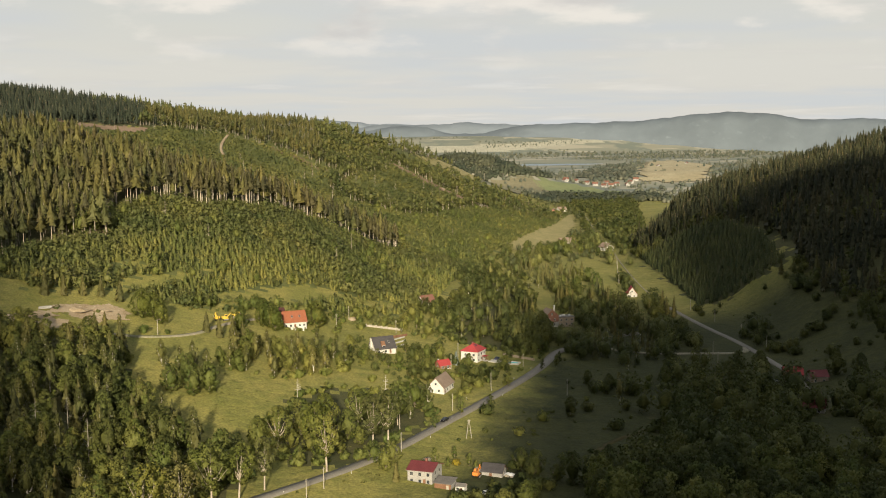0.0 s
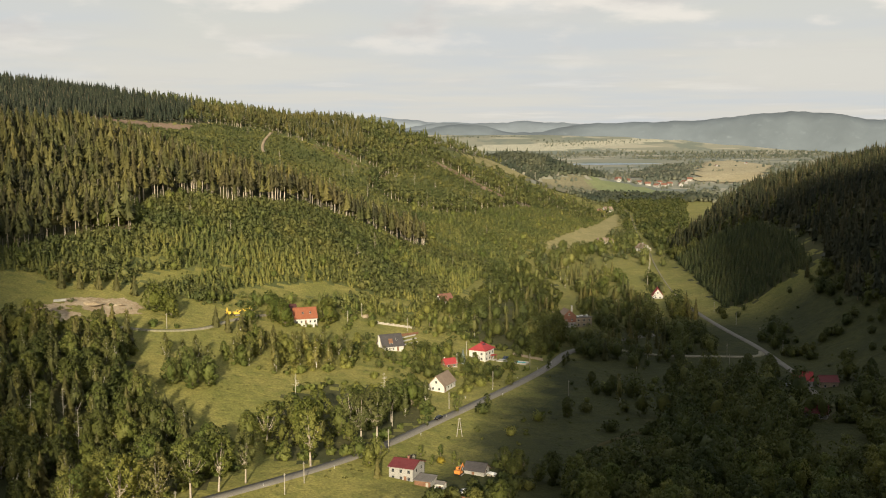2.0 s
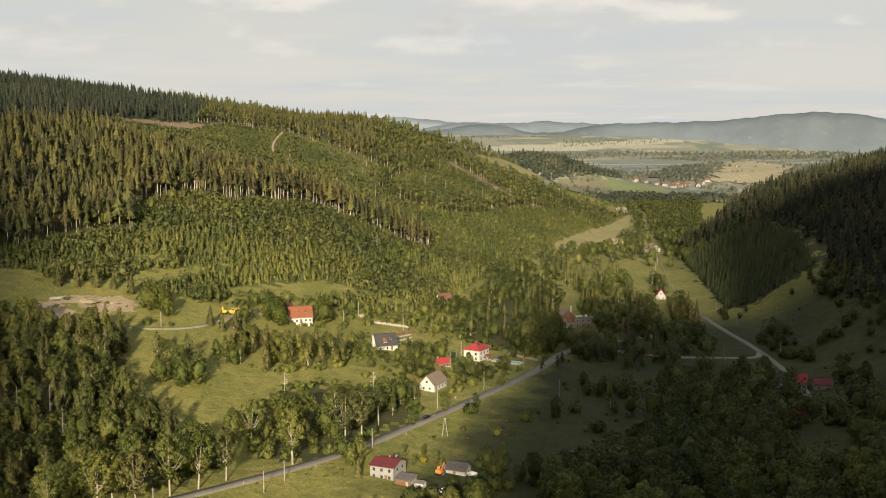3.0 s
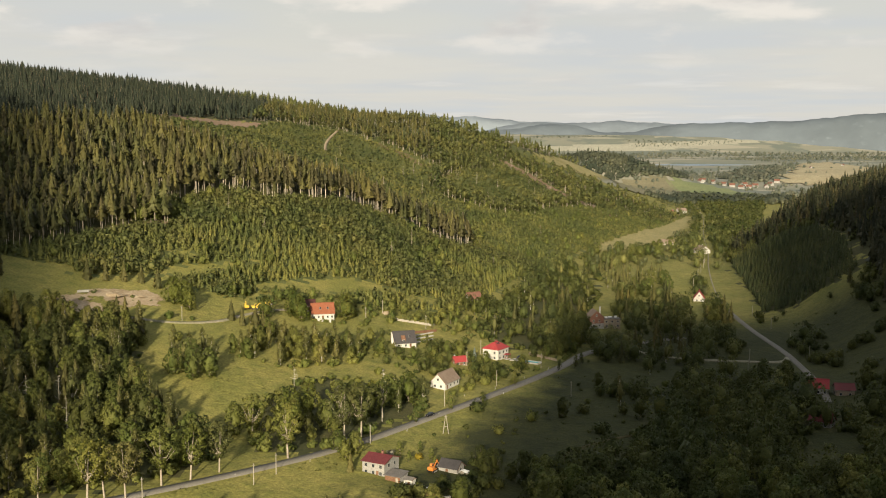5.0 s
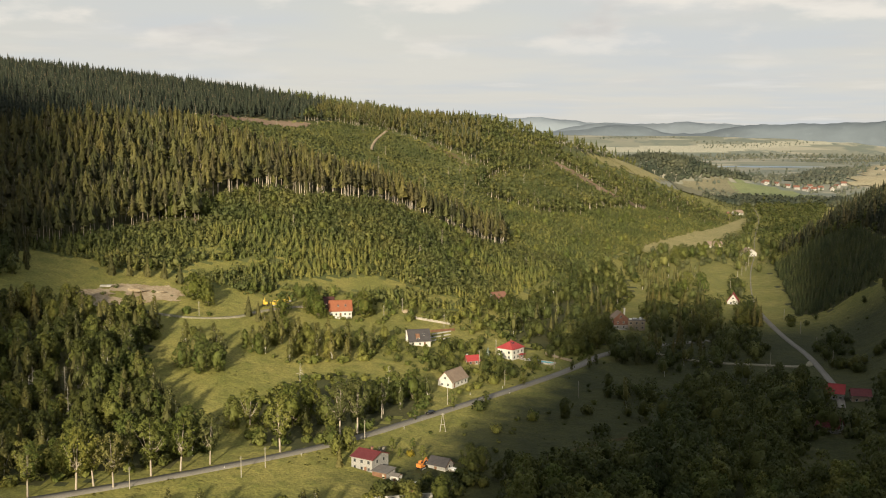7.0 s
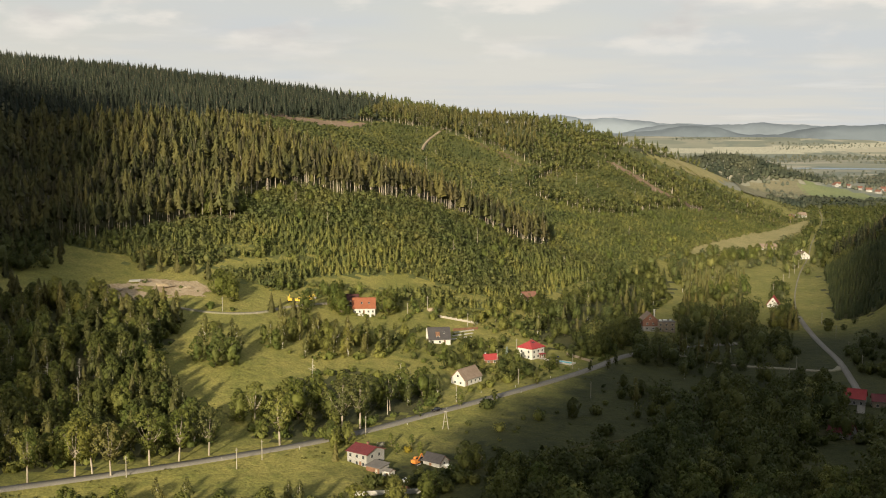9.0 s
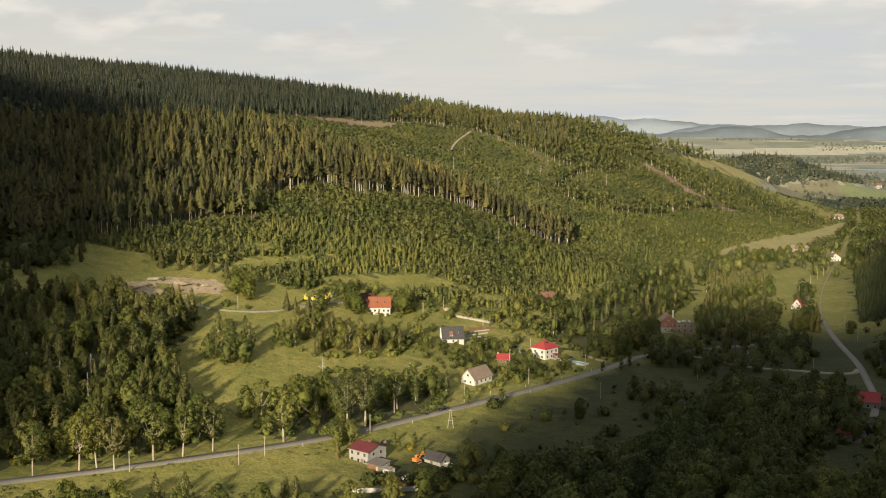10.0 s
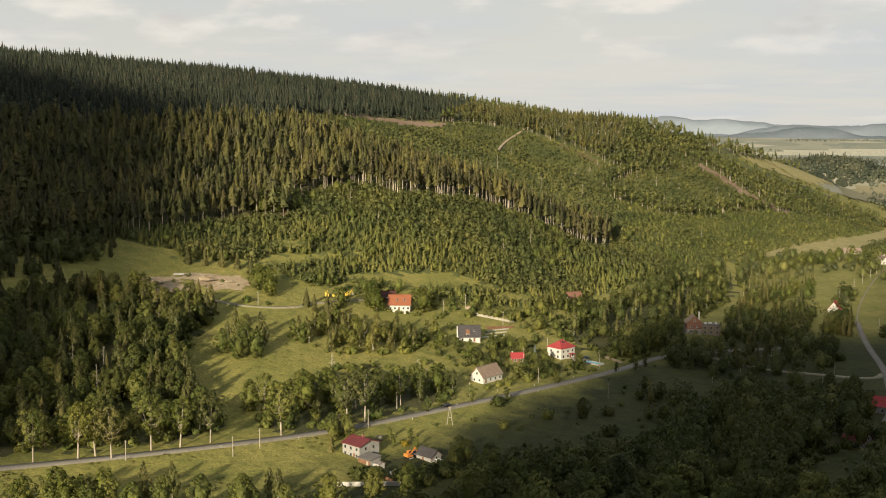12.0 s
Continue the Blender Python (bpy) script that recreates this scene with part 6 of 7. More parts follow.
gable_house("far_barn", 342.0, 1508.0, -0.6, 75.0, 12.0, 8.0, 4.0, 7.0, "brick", "roof_brown", "brick barn where the valley opens", [1.6], 3, 1)
gable_house("meadow_bungalow", 160.0, 716.0, -0.9, 5.0, 7.0, 5.0, 2.6, 4.2, "plaster_white", "roof_dark", "small white bungalow with blue-grey roof among trees", [1.3], 2, 1)

# the village in the plain
village = gable_house("village_house", 530, 2198, 10.2, 12.0, 11.0, 8.0, 4.0, 7.4, "plaster_grey", "roof_rust", "white village house with rusty tiled roof in the plain", [1.5, 3.6], 3, 2)
tagged(village, group="village houses in the plain")
vr = random.Random(5)
for vx, vy in ((556, 2190), (584, 2205), (600, 2180), (612, 2160), (622, 2130), (640, 2140), (660, 2165), (678, 2150), (570, 2230), (700, 2190), (725, 2228), (646, 2190), (1098, 3070), (1240, 3200)):
    copy_thing(village, pose(vx, vy, float(height(vx, vy)) - 0.2, rz=vr.uniform(0, 180)))
ribbon("cart_track", [(44, 382), (52, 391), (60, 398), (70, 405), (77, 410)], 2.6, 0.06, M["clearcut"], "worn brown cart track through the lower meadow")

# ---------------------------------------------------------------- trees that stand by themselves or nearest
def planted(name, wood, leaves, bark, leaf, label, spots, scales, seed, group, category="tree", sink=0.15):
    """One tree with trunk and crown, then its like at the other spots."""
    r = random.Random(seed)
    first = None
    for x, y in spots:
        s = r.uniform(*scales)
        m = pose(x, y, float(height(x, y)) - sink, r.gauss(0, 1.5), r.gauss(0, 1.5), r.uniform(0, 360)) @ Matrix.Diagonal((s * r.uniform(0.9, 1.1), s * r.uniform(0.9, 1.1), s, 1))
        if first is None:
            first = new(name)
            tagged(first, label, category, group)
            for k, piece in enumerate(wood if isinstance(wood, list) else [wood]):
                kind = "limb" if k else "trunk"
                new(kind, mesh_of(kind, *piece, [bark], None, False)).parent = first
            if leaves is not None:
                cv, cf, cn = rounded(leaves)
                cr = new("crown", mesh_of("crown", cv, cf, [leaf], None, False, cn))
                cr.parent = first
            first.matrix_basis = m
        else:
            copy_thing(first, m @ Matrix.Diagonal((*first.scale, 1)).inverted())
    return first


ash = [crowned(200 + k, 19, 10.5, 0.32, 44, 46, 0.32, "vase", 12, 0, 0.27, 0.0, True) for k in range(3)]
maple = [crowned(210 + k, 14, 10.0, 0.03, 46, 52, 0.33, ("oval", "round", "oval", "round")[k], 8, 0.55) for k in range(4)]
birch = [crowned(220 + k, 15, 5.8, 0.1, 36, 34, 0.29, "spire", 7, 0.45, 0.26, 1.0) for k in range(3)]
small = [crowned(230 + k, 9, 4.6, 0.16, 20, 20, 0.34, ("round", "oval")[k], 6, 0.35) for k in range(2)]
fir = [spruce(240 + k, 17, 8.0, 0.03, 24, 9, 0.8, 0.6, 5) for k in range(2)]
thicket = [bush(250 + k, 3.0, 4.4, 14, 24, 0.32) for k in range(3)]

ROW = "tall trees along the road"
planted("roadside_ash", *ash[0], M["bark_pale"], M["leaf_mid"], "tall roadside ash with a long bare trunk", [(-123.5, 315.5), (-92, 338), (-55, 367)], (0.98, 1.14), 1, ROW)
planted("roadside_maple", *ash[1], M["bark_pale"], M["leaf_bright"], "tall roadside maple with a bright green crown", [(-111, 322.5), (-107, 327), (-84, 344)], (0.92, 1.08), 2, ROW)
planted("roadside_poplar", *ash[2], M["bark_pale"], M["leaf_birch"], "sparse old roadside poplar with forked trunk", [(-100, 325.5), (-76, 351.5), (-31, 393), (-37, 389)], (0.95, 1.15), 3, ROW)
planted("roadside_tree", *small[0], M["bark"], M["leaf_mid"], "slim young roadside tree with a whitewashed foot", [(-10.7, 411.5), (3.5, 430.5), (33, 474.5)], (0.75, 0.95), 4, ROW)
planted("roadside_rowan", *small[1], M["bark"], M["leaf_dark"], "small dark roadside tree beside the verge", [(17, 437), (57, 506), (66, 512), (70, 520)], (0.6, 0.9), 5, ROW)

# edge of the mixed wood nearest the road
edge = spread(WOOD_NEAR, 8.4, 0.95, 51, keep=lambda x, y: off_ways(x, y) & near_left(x, y))
np.random.default_rng(4).shuffle(edge)
cuts = np.array_split(edge, 7)
NEAR = "trees at the edge of the mixed wood"
for k, (kind, tpl, bark, leaf, lab) in enumerate((
        ("birch_tree", birch[0], "bark_birch", "leaf_birch", "slender birch with white trunk at the wood's edge"),
        ("birch_tree", birch[1], "bark_birch", "leaf_birch", "slender birch with white trunk at the wood's edge"),
        ("ash_tree", maple[0], "bark", "leaf_mid", "rounded ash with dense green crown at the wood's edge"),
        ("maple_tree", maple[1], "bark", "leaf_bright", "bright green maple at the wood's edge"),
        ("ash_tree", maple[2], "bark", "leaf_mid", "rounded ash with dense green crown at the wood's edge"),
        ("alder_tree", maple[3], "bark", "leaf_dark", "dark green alder at the wood's edge"),
        ("birch_tree", birch[2], "bark_birch", "leaf_birch", "slender birch with white trunk at the wood's edge"))):
    planted(kind, *tpl, M[bark], M[leaf], lab, [tuple(p) for p in cuts[k]], (0.62, 1.1), 60 + k, NEAR)

# the depth of the mixed wood
DEEP = "trees in the depth of the mixed wood"
for seed, (kind, tpls, bark, leaf, lab, pts, sc) in enumerate((
        ("ash_tree", maple[:3], "bark", "leaf_mid", "green ash within the dense mixed wood", near_at[sort < 0.34], (0.6, 1.1)),
        ("birch_tree", birch, "bark_birch", "leaf_birch", "slender birch within the dense mixed wood", near_at[(sort >= 0.34) & (sort < 0.54)], (0.7, 1.2)),
        ("alder_tree", maple[1:], "bark", "leaf_dark", "dark alder within the dense mixed wood", near_at[(sort >= 0.54) & (sort < 0.8)], (0.6, 1.05)),
        ("spruce_tree", fir, "bark_pine", "needle", "dark spruce within the dense mixed wood", near_at[sort >= 0.8], (0.6, 1.05)))):
    for k, tpl in enumerate(tpls):
        planted(kind, *tpl, M[bark], M[leaf], lab, [tuple(p) for p in pts[k::len(tpls)]], sc, 300 + 10 * seed + k, DEEP)

# belt between meadow and road
BELT = "belt of trees between meadow and road"
planted("maple_tree", *maple[1], M["bark"], M["leaf_bright"], "broad bright maple in the belt by the road", [(-57, 401), (-53, 413), (-29, 422), (-14, 443)], (0.95, 1.15), 70, BELT)
planted("ash_tree", *maple[2], M["bark"], M["leaf_mid"], "ash with full crown in the belt by the road", [(-45, 404), (-21, 436), (-78, 392), (-62, 408), (-36, 428)], (0.85, 1.1), 72, BELT)
planted("ash_tree", *ash[1], M["bark_pale"], M["leaf_mid"], "tall ash with bare trunk in the belt by the road", [(-71, 389), (-40, 410), (-24, 420)], (0.75, 0.95), 74, BELT)
planted("willow_tree", *maple[0], M["bark"], M["leaf_mid"], "low spreading willow in the belt by the road", [(-49, 387), (-57, 383), (-64, 377), (-41, 397), (-33, 409), (-60, 392), (-10, 452), (-66, 396)], (0.42, 0.62), 73, BELT)
planted("birch_tree", *birch[1], M["bark_birch"], M["leaf_birch"], "birch in the belt by the road", [(-8, 446), (-18, 428), (-34, 416), (-51, 396)], (0.65, 0.9), 71, BELT)

# shaded wood on the near side of the stream
shade = spread(WOOD_RIGHT, 10.2, 0.97, 53, keep=lambda x, y: off_ways(x, y) & ~inside(GLADE, x, y) & (y <= 335) & (y > 276))
np.random.default_rng(6).shuffle(shade)
cuts = np.array_split(shade, 4)
SHADE = "big trees of the shaded wood"
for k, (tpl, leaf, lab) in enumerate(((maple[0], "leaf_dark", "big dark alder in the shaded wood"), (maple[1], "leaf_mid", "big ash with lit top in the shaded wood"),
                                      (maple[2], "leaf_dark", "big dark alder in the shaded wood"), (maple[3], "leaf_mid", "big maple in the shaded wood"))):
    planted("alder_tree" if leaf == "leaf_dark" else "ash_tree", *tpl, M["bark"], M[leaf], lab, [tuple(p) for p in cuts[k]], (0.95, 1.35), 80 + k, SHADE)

# trees below the road, nearest the flight
LOW = "trees on the bank below the road"
planted("maple_tree", *maple[1], M["bark"], M["leaf_bright"], "bright round maple on the bank below the road", [(-96, 287), (-84, 293), (-90, 281), (-15, 305), (-101, 275), (-88, 286), (-110, 270)], (0.75, 0.95), 110, LOW)
planted("birch_tree", *birch[1], M["bark_birch"], M["leaf_birch"], "slender birch on the bank below the road", [(-74, 301), (-37, 311), (-71, 296), (-32, 306), (-66, 303)], (0.65, 0.85), 111, LOW)
planted("ash_tree", *maple[2], M["bark"], M["leaf_mid"], "green ash on the bank below the road", [(-104, 281), (-42, 303), (-78, 287), (-5, 318), (4, 326), (-27, 300), (-53, 296), (-94, 279), (-72, 289), (-81, 280), (-64, 293), (-40, 297)], (0.7, 0.95), 112, LOW)

planted("alder_tree", *maple[0], M["bark"], M["leaf_dark"], "dark alder beside the road near the mill", [(66, 546), (67, 556), (69, 566), (70, 577), (72, 588), (75, 600), (77, 612), (65, 562), (62, 552), (78, 574), (80, 584), (82, 594), (83, 604), (74, 562)], (0.7, 0.95), 113, "alders beside the road near the mill")

planted("beech_tree", *maple[3], M["bark"], M["leaf_dark"], "dark beech screening the woodland lodge", [(14, 628), (19, 626), (24, 629), (27, 633), (30, 638), (17, 618), (25, 618)], (0.45, 0.6), 114, "beeches round the woodland lodge")

# clump in the meadow and trees below the hillside house
planted("ash_tree", *maple[3], M["bark"], M["leaf_mid"], "round ash of the clump in the meadow", [(-111, 440), (-103, 438), (-97, 443), (-107, 450)], (0.75, 0.95), 90, "clump of trees in the meadow")
planted("birch_tree", *birch[0], M["bark_birch"], M["leaf_birch"], "birch of the clump in the meadow", [(-114, 450), (-104, 466), (-117, 466), (-98, 454), (-109, 462)], (0.7, 0.9), 91, "clump of trees in the meadow")
orch = spread(ORCHARD, 6.3, 0.9, 55, keep=off_ways)
planted("birch_tree", *birch[2], M["bark_birch"], M["leaf_birch"], "birch below the hillside house", [tuple(p) for p in orch[::2]], (0.55, 0.85), 92, "trees below the hillside house")
planted("plum_tree", *maple[0], M["bark"], M["leaf_mid"], "low fruit tree below the hillside house", [tuple(p) for p in orch[1::2]], (0.45, 0.65), 93, "trees below the hillside house")
planted("lime_tree", *maple[1], M["bark"], M["leaf_bright"], "large bright lime beside the farm track", [(-75, 546), (-131, 527), (-122, 522), (-126, 530), (-72, 540), (-69, 536), (-86, 528), (-48, 552)], (0.75, 1.0), 94, "large trees along the farm track")
planted("spruce_tree", *fir[0], M["bark_pine"], M["needle"], "dark spruce behind the sand pit", [(-176, 537), (-168, 541), (-160, 545), (-152, 548), (-143, 545), (-101, 518), (-95, 513), (-89, 515), (-84, 508)], (0.5, 0.75), 95, "spruces behind the sand pit")
planted("blue_spruce", *fir[1], M["bark_pine"], M["needle_blue"], "silvery blue spruce in the garden", [(17, 517)], (0.45, 0.46), 96, "")
planted("garden_tree", *maple[2], M["bark"], M["leaf_mid"], "leafy garden tree near the houses", [(-6, 497), (-12, 505), (0, 500), (-3, 513), (-28, 508), (-34, 520), (4, 524), (10, 523), (23, 512), (19, 505), (40, 510), (54, 532), (62, 540), (70, 545), (20, 490), (28, 500)], (0.4, 0.62), 97, "garden trees between the houses")
planted("fruit_tree", *small[0], M["bark"], M["leaf_dark"], "small dark fruit tree near the houses", [(8, 492), (14, 482), (-18, 500), (-22, 512), (0, 520), (-40, 528), (-6, 530), (24, 492), (38, 498), (-10, 486)], (0.5, 0.75), 98, "garden trees between the houses")
planted("yard_tree", *maple[1], M["bark"], M["leaf_mid"], "broad tree beside the farmhouse", [(-35, 368), (-38, 375), (-32, 374)], (0.5, 0.7), 99, "")
planted("flowering_bush", *thicket[0], M["bark"], M["flower_white"], "white flowering bush at the farmyard", [(-19.5, 374)], (0.8, 0.81), 100, "", "bush")
planted("forsythia_bush", *thicket[1], M["bark"], M["flower_yellow"], "yellow flowering bush at the farmyard", [(-9.5, 373)], (0.75, 0.76), 101, "", "bush")
planted("apple_tree", *small[1], M["bark"], M["leaf_mid"], "small apple tree in the farmyard", [(-13, 370), (-5, 372), (-16, 377), (-9, 379), (-4, 366)], (0.45, 0.6), 102, "trees of the farmyard")
planted("alder_tree", *maple[0], M["bark"], M["leaf_dark"], "big dark alder standing below the farm shed", [(26.5, 349.5)], (0.85, 0.86), 120, "")
planted("alder_tree", *maple[2], M["bark"], M["leaf_dark"], "low dark alder beside the farm shed", [(22, 354), (16.4, 361), (12.5, 366), (13, 354.5), (33, 352), (40, 366), (46, 372), (75.8, 464), (71.8, 479), (84.5, 461), (49.3, 430.5), (79, 470)], (0.42, 0.68), 121, "alders in the lower meadow")
planted("yard_bush", *thicket[1], M["bark"], M["leaf_shade"], "dense dark bush below the farmyard", [(5.4, 348), (-1.2, 347.5), (11.9, 346), (9.5, 352), (2, 344), (7, 342), (-3, 341), (14, 350), (-13, 339), (-16, 337), (-9, 338), (8, 336), (3, 338), (17, 346), (10, 368), (59, 438), (14, 432.5), (62, 409.5), (14, 478), (17, 483), (21, 490), (25, 496), (12, 469), (30, 503), (20, 480)], (0.9, 1.6), 122, "bushes round the farmyard", "bush")
planted("spruce_tree", *fir[0], M["bark_pine"], M["needle"], "dense dark spruce beside the farmhouse", [(-32.7, 358)], (0.42, 0.43), 123, "")
planted("meadow_bush", *thicket[2], M["bark"], M["leaf_mid"], "round green bush in the lower meadow", [(35.8, 424.5), (21.2, 405.5), (63, 453), (33, 479), (9, 462), (13, 466), (5, 457), (26, 484), (20, 476), (76, 470), (84, 478), (90, 462), (98, 472), (104, 486), (30, 372), (38, 372)], (0.6, 1.3), 103, "bushes in the lower meadow", "bush")
planted("slope_bush", *thicket[0], M["bark"], M["leaf_mid"], "round green bush on the sunny meadow", [(-60, 470), (-85, 470), (-50, 478), (-28, 476), (-20, 490), (-92, 482), (-118, 480), (-128, 505), (-118, 508), (-44, 560), (-34, 566), (-25, 560), (-12, 572), (-40, 575), (0, 575), (-70, 490), (-30, 500), (8, 560), (14, 548), (-100, 560), (-84, 566)], (0.6, 1.3), 104, "bushes on the sunny meadow", "bush")
planted("dark_bush", *thicket[1], M["bark"], M["leaf_dark"], "dense bush by the shaded lane", [(150, 500), (160, 510), (168, 498), (158, 560), (165, 575), (196, 520), (200, 560), (206, 590), (214, 610), (198, 480), (140, 470), (132, 480), (205, 500), (220, 540), (196, 640), (200, 655), (150, 458)], (0.9, 1.8), 105, "bushes by the shaded lane", "bush")
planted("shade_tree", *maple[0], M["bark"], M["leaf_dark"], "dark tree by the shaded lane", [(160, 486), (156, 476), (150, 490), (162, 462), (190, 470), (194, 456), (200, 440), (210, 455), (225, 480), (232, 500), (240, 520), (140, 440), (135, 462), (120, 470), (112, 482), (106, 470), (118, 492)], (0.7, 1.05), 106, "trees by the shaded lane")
planted("meadow_poplar", *maple[3], M["bark"], M["leaf_mid"], "round tree in the upper meadow", [(150, 760), (156, 775), (160, 790), (168, 770), (146, 778), (172, 800), (180, 960), (190, 975), (200, 990), (186, 1000), (210, 1010), (205, 970), (220, 1030), (170, 985), (232, 1040), (244, 1030), (160, 955), (176, 940), (225, 995), (150, 935)], (0.6, 0.95), 107, "round trees in the upper meadow")
planted("meadow_spruce", *fir[1], M["bark_pine"], M["needle"], "dark pointed spruce in the upper meadow", [(118, 842), (124, 850), (130, 858), (136, 866), (142, 876), (148, 884), (120, 700), (128, 706), (134, 712)], (0.5, 0.75), 108, "dark spruces in the upper meadow")
for k, (x, y, h) in enumerate(((-152, 386, 15), (-133, 372, 16), (-143, 394, 13))):
    w = dead_tree(300 + k, h)
    d = new("dead_spruce", mesh_of("dead_spruce", *w, [M["wood_grey"]], None, False))
    d.matrix_world = pose(x, y, float(height(x, y)) - 0.2)
    tagged(d, "grey dead spruce with bare branches in the wood", "dead tree", "dead spruces in the mixed wood")
for k, (x, y, h) in enumerate(((-62, 444, 9), (-25, 452, 11), (-20, 447, 10))):
    w = dead_tree(310 + k, h)
    d = new("bare_tree", mesh_of("bare_tree", *w, [M["bark_birch"]], None, False))
    d.matrix_world = pose(x, y, float(height(x, y)) - 0.2)
    tagged(d, "leafless pale tree standing among green ones", "bare tree", "leafless trees in the belt")

# ---------------------------------------------------------------- poles, posts, walls
def utility_pole(x, y, h, rot, lab="grey wooden utility pole with crossarm"):
    p = thing("utility_pole", pose(x, y, float(height(x, y)) - 0.3, rz=rot), lab, "utility pole", "utility poles along the valley")
    part("post", pole_mesh(0.17, 0.11, h + 0.3), M["wood_grey"], p)
    part("crossarm", boxes((0, 0, h - 0.4, 0.9, 0.08, 0.08)), M["wood_grey"], p)
    for dx in (-0.4, 0.4):
        part("insulator", boxes((dx, 0, h - 0.26, 0.08, 0.08, 0.2)), M["wood_grey"], p)
    return p


first_pole = utility_pole(-27.2, 385.2, 7.2, 35)
for x, y, rot in ((-57, 351.5, 35), (-63, 342, 35), (-95, 326, 35), (-24, 414, 80), (1, 437.5, 60), (25, 473.5, 60), (57, 462, 20), (49, 510.5, 60), (-6.6, 561.6, 10), (-38, 556, 20), (13, 508, 30), (21, 533, 50), (150, 512, 0), (158, 536, 0), (190, 540, 10), (192, 575, 10), (196, 620, 10), (197, 660, 20), (190, 780, 20), (196, 800, 20), (206, 830, 20), (216, 860, 20), (226, 890, 20), (236, 925, 20), (-122, 505, 0), (-30, 575, 0)):
    copy_thing(first_pole, pose(x, y, float(height(x, y)) - 0.3, rz=rot))

aframe = thing("a_frame_pole", pose(0.8, 401.5, float(height(0.8, 401.5)) - 0.3, rz=15), "wooden A-frame pole standing in the meadow", "utility pole")
for s in (-1, 1):
    bm = pole_mesh(0.16, 0.11, 7.6)
    bmesh.ops.transform(bm, matrix=Matrix.Translation((s * 1.15, 0, 0)) @ Matrix.Rotation(-s * 0.14, 4, "Y"), verts=bm.verts)
    part("leg", bm, M["wood_grey"], aframe)
part("crossbar", boxes((0, 0, 3.2, 1.7, 0.12, 0.14)), M["wood_grey"], aframe)
part("crossarm", boxes((0, 0, 7.2, 1.5, 0.12, 0.12)), M["wood_grey"], aframe)

post = thing("marker_post", pose(10, 454.3, 0.55), "white roadside marker post with dark band", "road marker", "white marker posts along the road")
part("post", boxes((0, 0, 0.5, 0.16, 0.12, 1.2), bevel=0.02), M["frame_white"], post)
part("band", boxes((0, 0, 0.95, 0.165, 0.125, 0.15)), M["rubber"], post)
for x, y in ((-14, 401), (-1.5, 425), (24, 468), (39, 488), (52, 507), (61.5, 519), (-47, 364), (-70, 347.5), (27, 459), (-36, 387.5)):
    copy_thing(post, pose(x, y, float(height(x, y)), rz=30))


def wall_run(name, a, b, h, t, mat, label, cat="wall"):
    (xa, ya), (xb, yb) = a, b
    n = max(2, int(math.hypot(xb - xa, yb - ya) / 2.5))
    w = thing(name, pose(xa, ya, 0), label, cat)
    ang = math.atan2(yb - ya, xb - xa)
    L = math.hypot(xb - xa, yb - ya) / n
    for k in range(n):
        px, py = (xb - xa) * (k + 0.5) / n, (yb - ya) * (k + 0.5) / n
        z = float(height(xa + px, ya + py))
        bm = bmesh.new()
        add_box(bm, px, py, z + h / 2 - 0.4, L - 0.03, t, h + 0.8, Matrix.Rotation(ang, 4, "Z"), 0.02)
        part("panel", bm, mat, w)
    return w


wall_run("garden_wall", (-20, 327.5), (1, 334), 1.5, 0.25, M["concrete"], "pale concrete wall below the farmhouse")
wall_run("garden_wall", (46, 541), (58.5, 525.5), 1.2, 0.3, M["plaster_tan"], "tan garden wall beside the pool")
wall_run("board_fence", (-13, 548), (-1, 560), 1.3, 0.1, M["wood_brown"], "brown board fence by the upper garden", "fence")
wall_run("board_fence", (-24, 566), (-2, 569), 1.2, 0.1, M["wood_grey"], "grey board fence above the dark-roofed house", "fence")
wall_run("farmyard_fence", (-15, 343), (-3, 336), 1.0, 0.1, M["wood_brown"], "brown low fence below the farmyard", "fence")
for ya in (537, 543, 549):
    wall_run("raised_bed", (-12, ya - 4), (-3, ya + 8), 0.35, 0.9, M["concrete"], "long pale garden bed edging on the slope", "garden bed")

pool = thing("swimming_pool", pose(45, 521.5, float(height(45, 521.5)), rz=-32), "small turquoise swimming pool with pale concrete edge", "pool")
part("edge", boxes((0, 2.1, 0.25, 9.4, 0.6, 0.9), (0, -2.1, 0.25, 9.4, 0.6, 0.9), (4.7, 0, 0.25, 0.6, 4.8, 0.9), (-4.7, 0, 0.25, 0.6, 4.8, 0.9), bevel=0.03), M["concrete"], pool)
part("water", boxes((0, 0, 0.2, 8.9, 3.7, 0.6)), M["pool_water"], pool, "still turquoise water")
patio = thing("patio", pose(38.5, 526.5, float(height(38.5, 526.5)), rz=-32), "paved patio between villa and pool", "patio")
part("slab", boxes((0, 0, 0.1, 5.5, 5.0, 0.6), bevel=0.03), M["concrete"], patio)


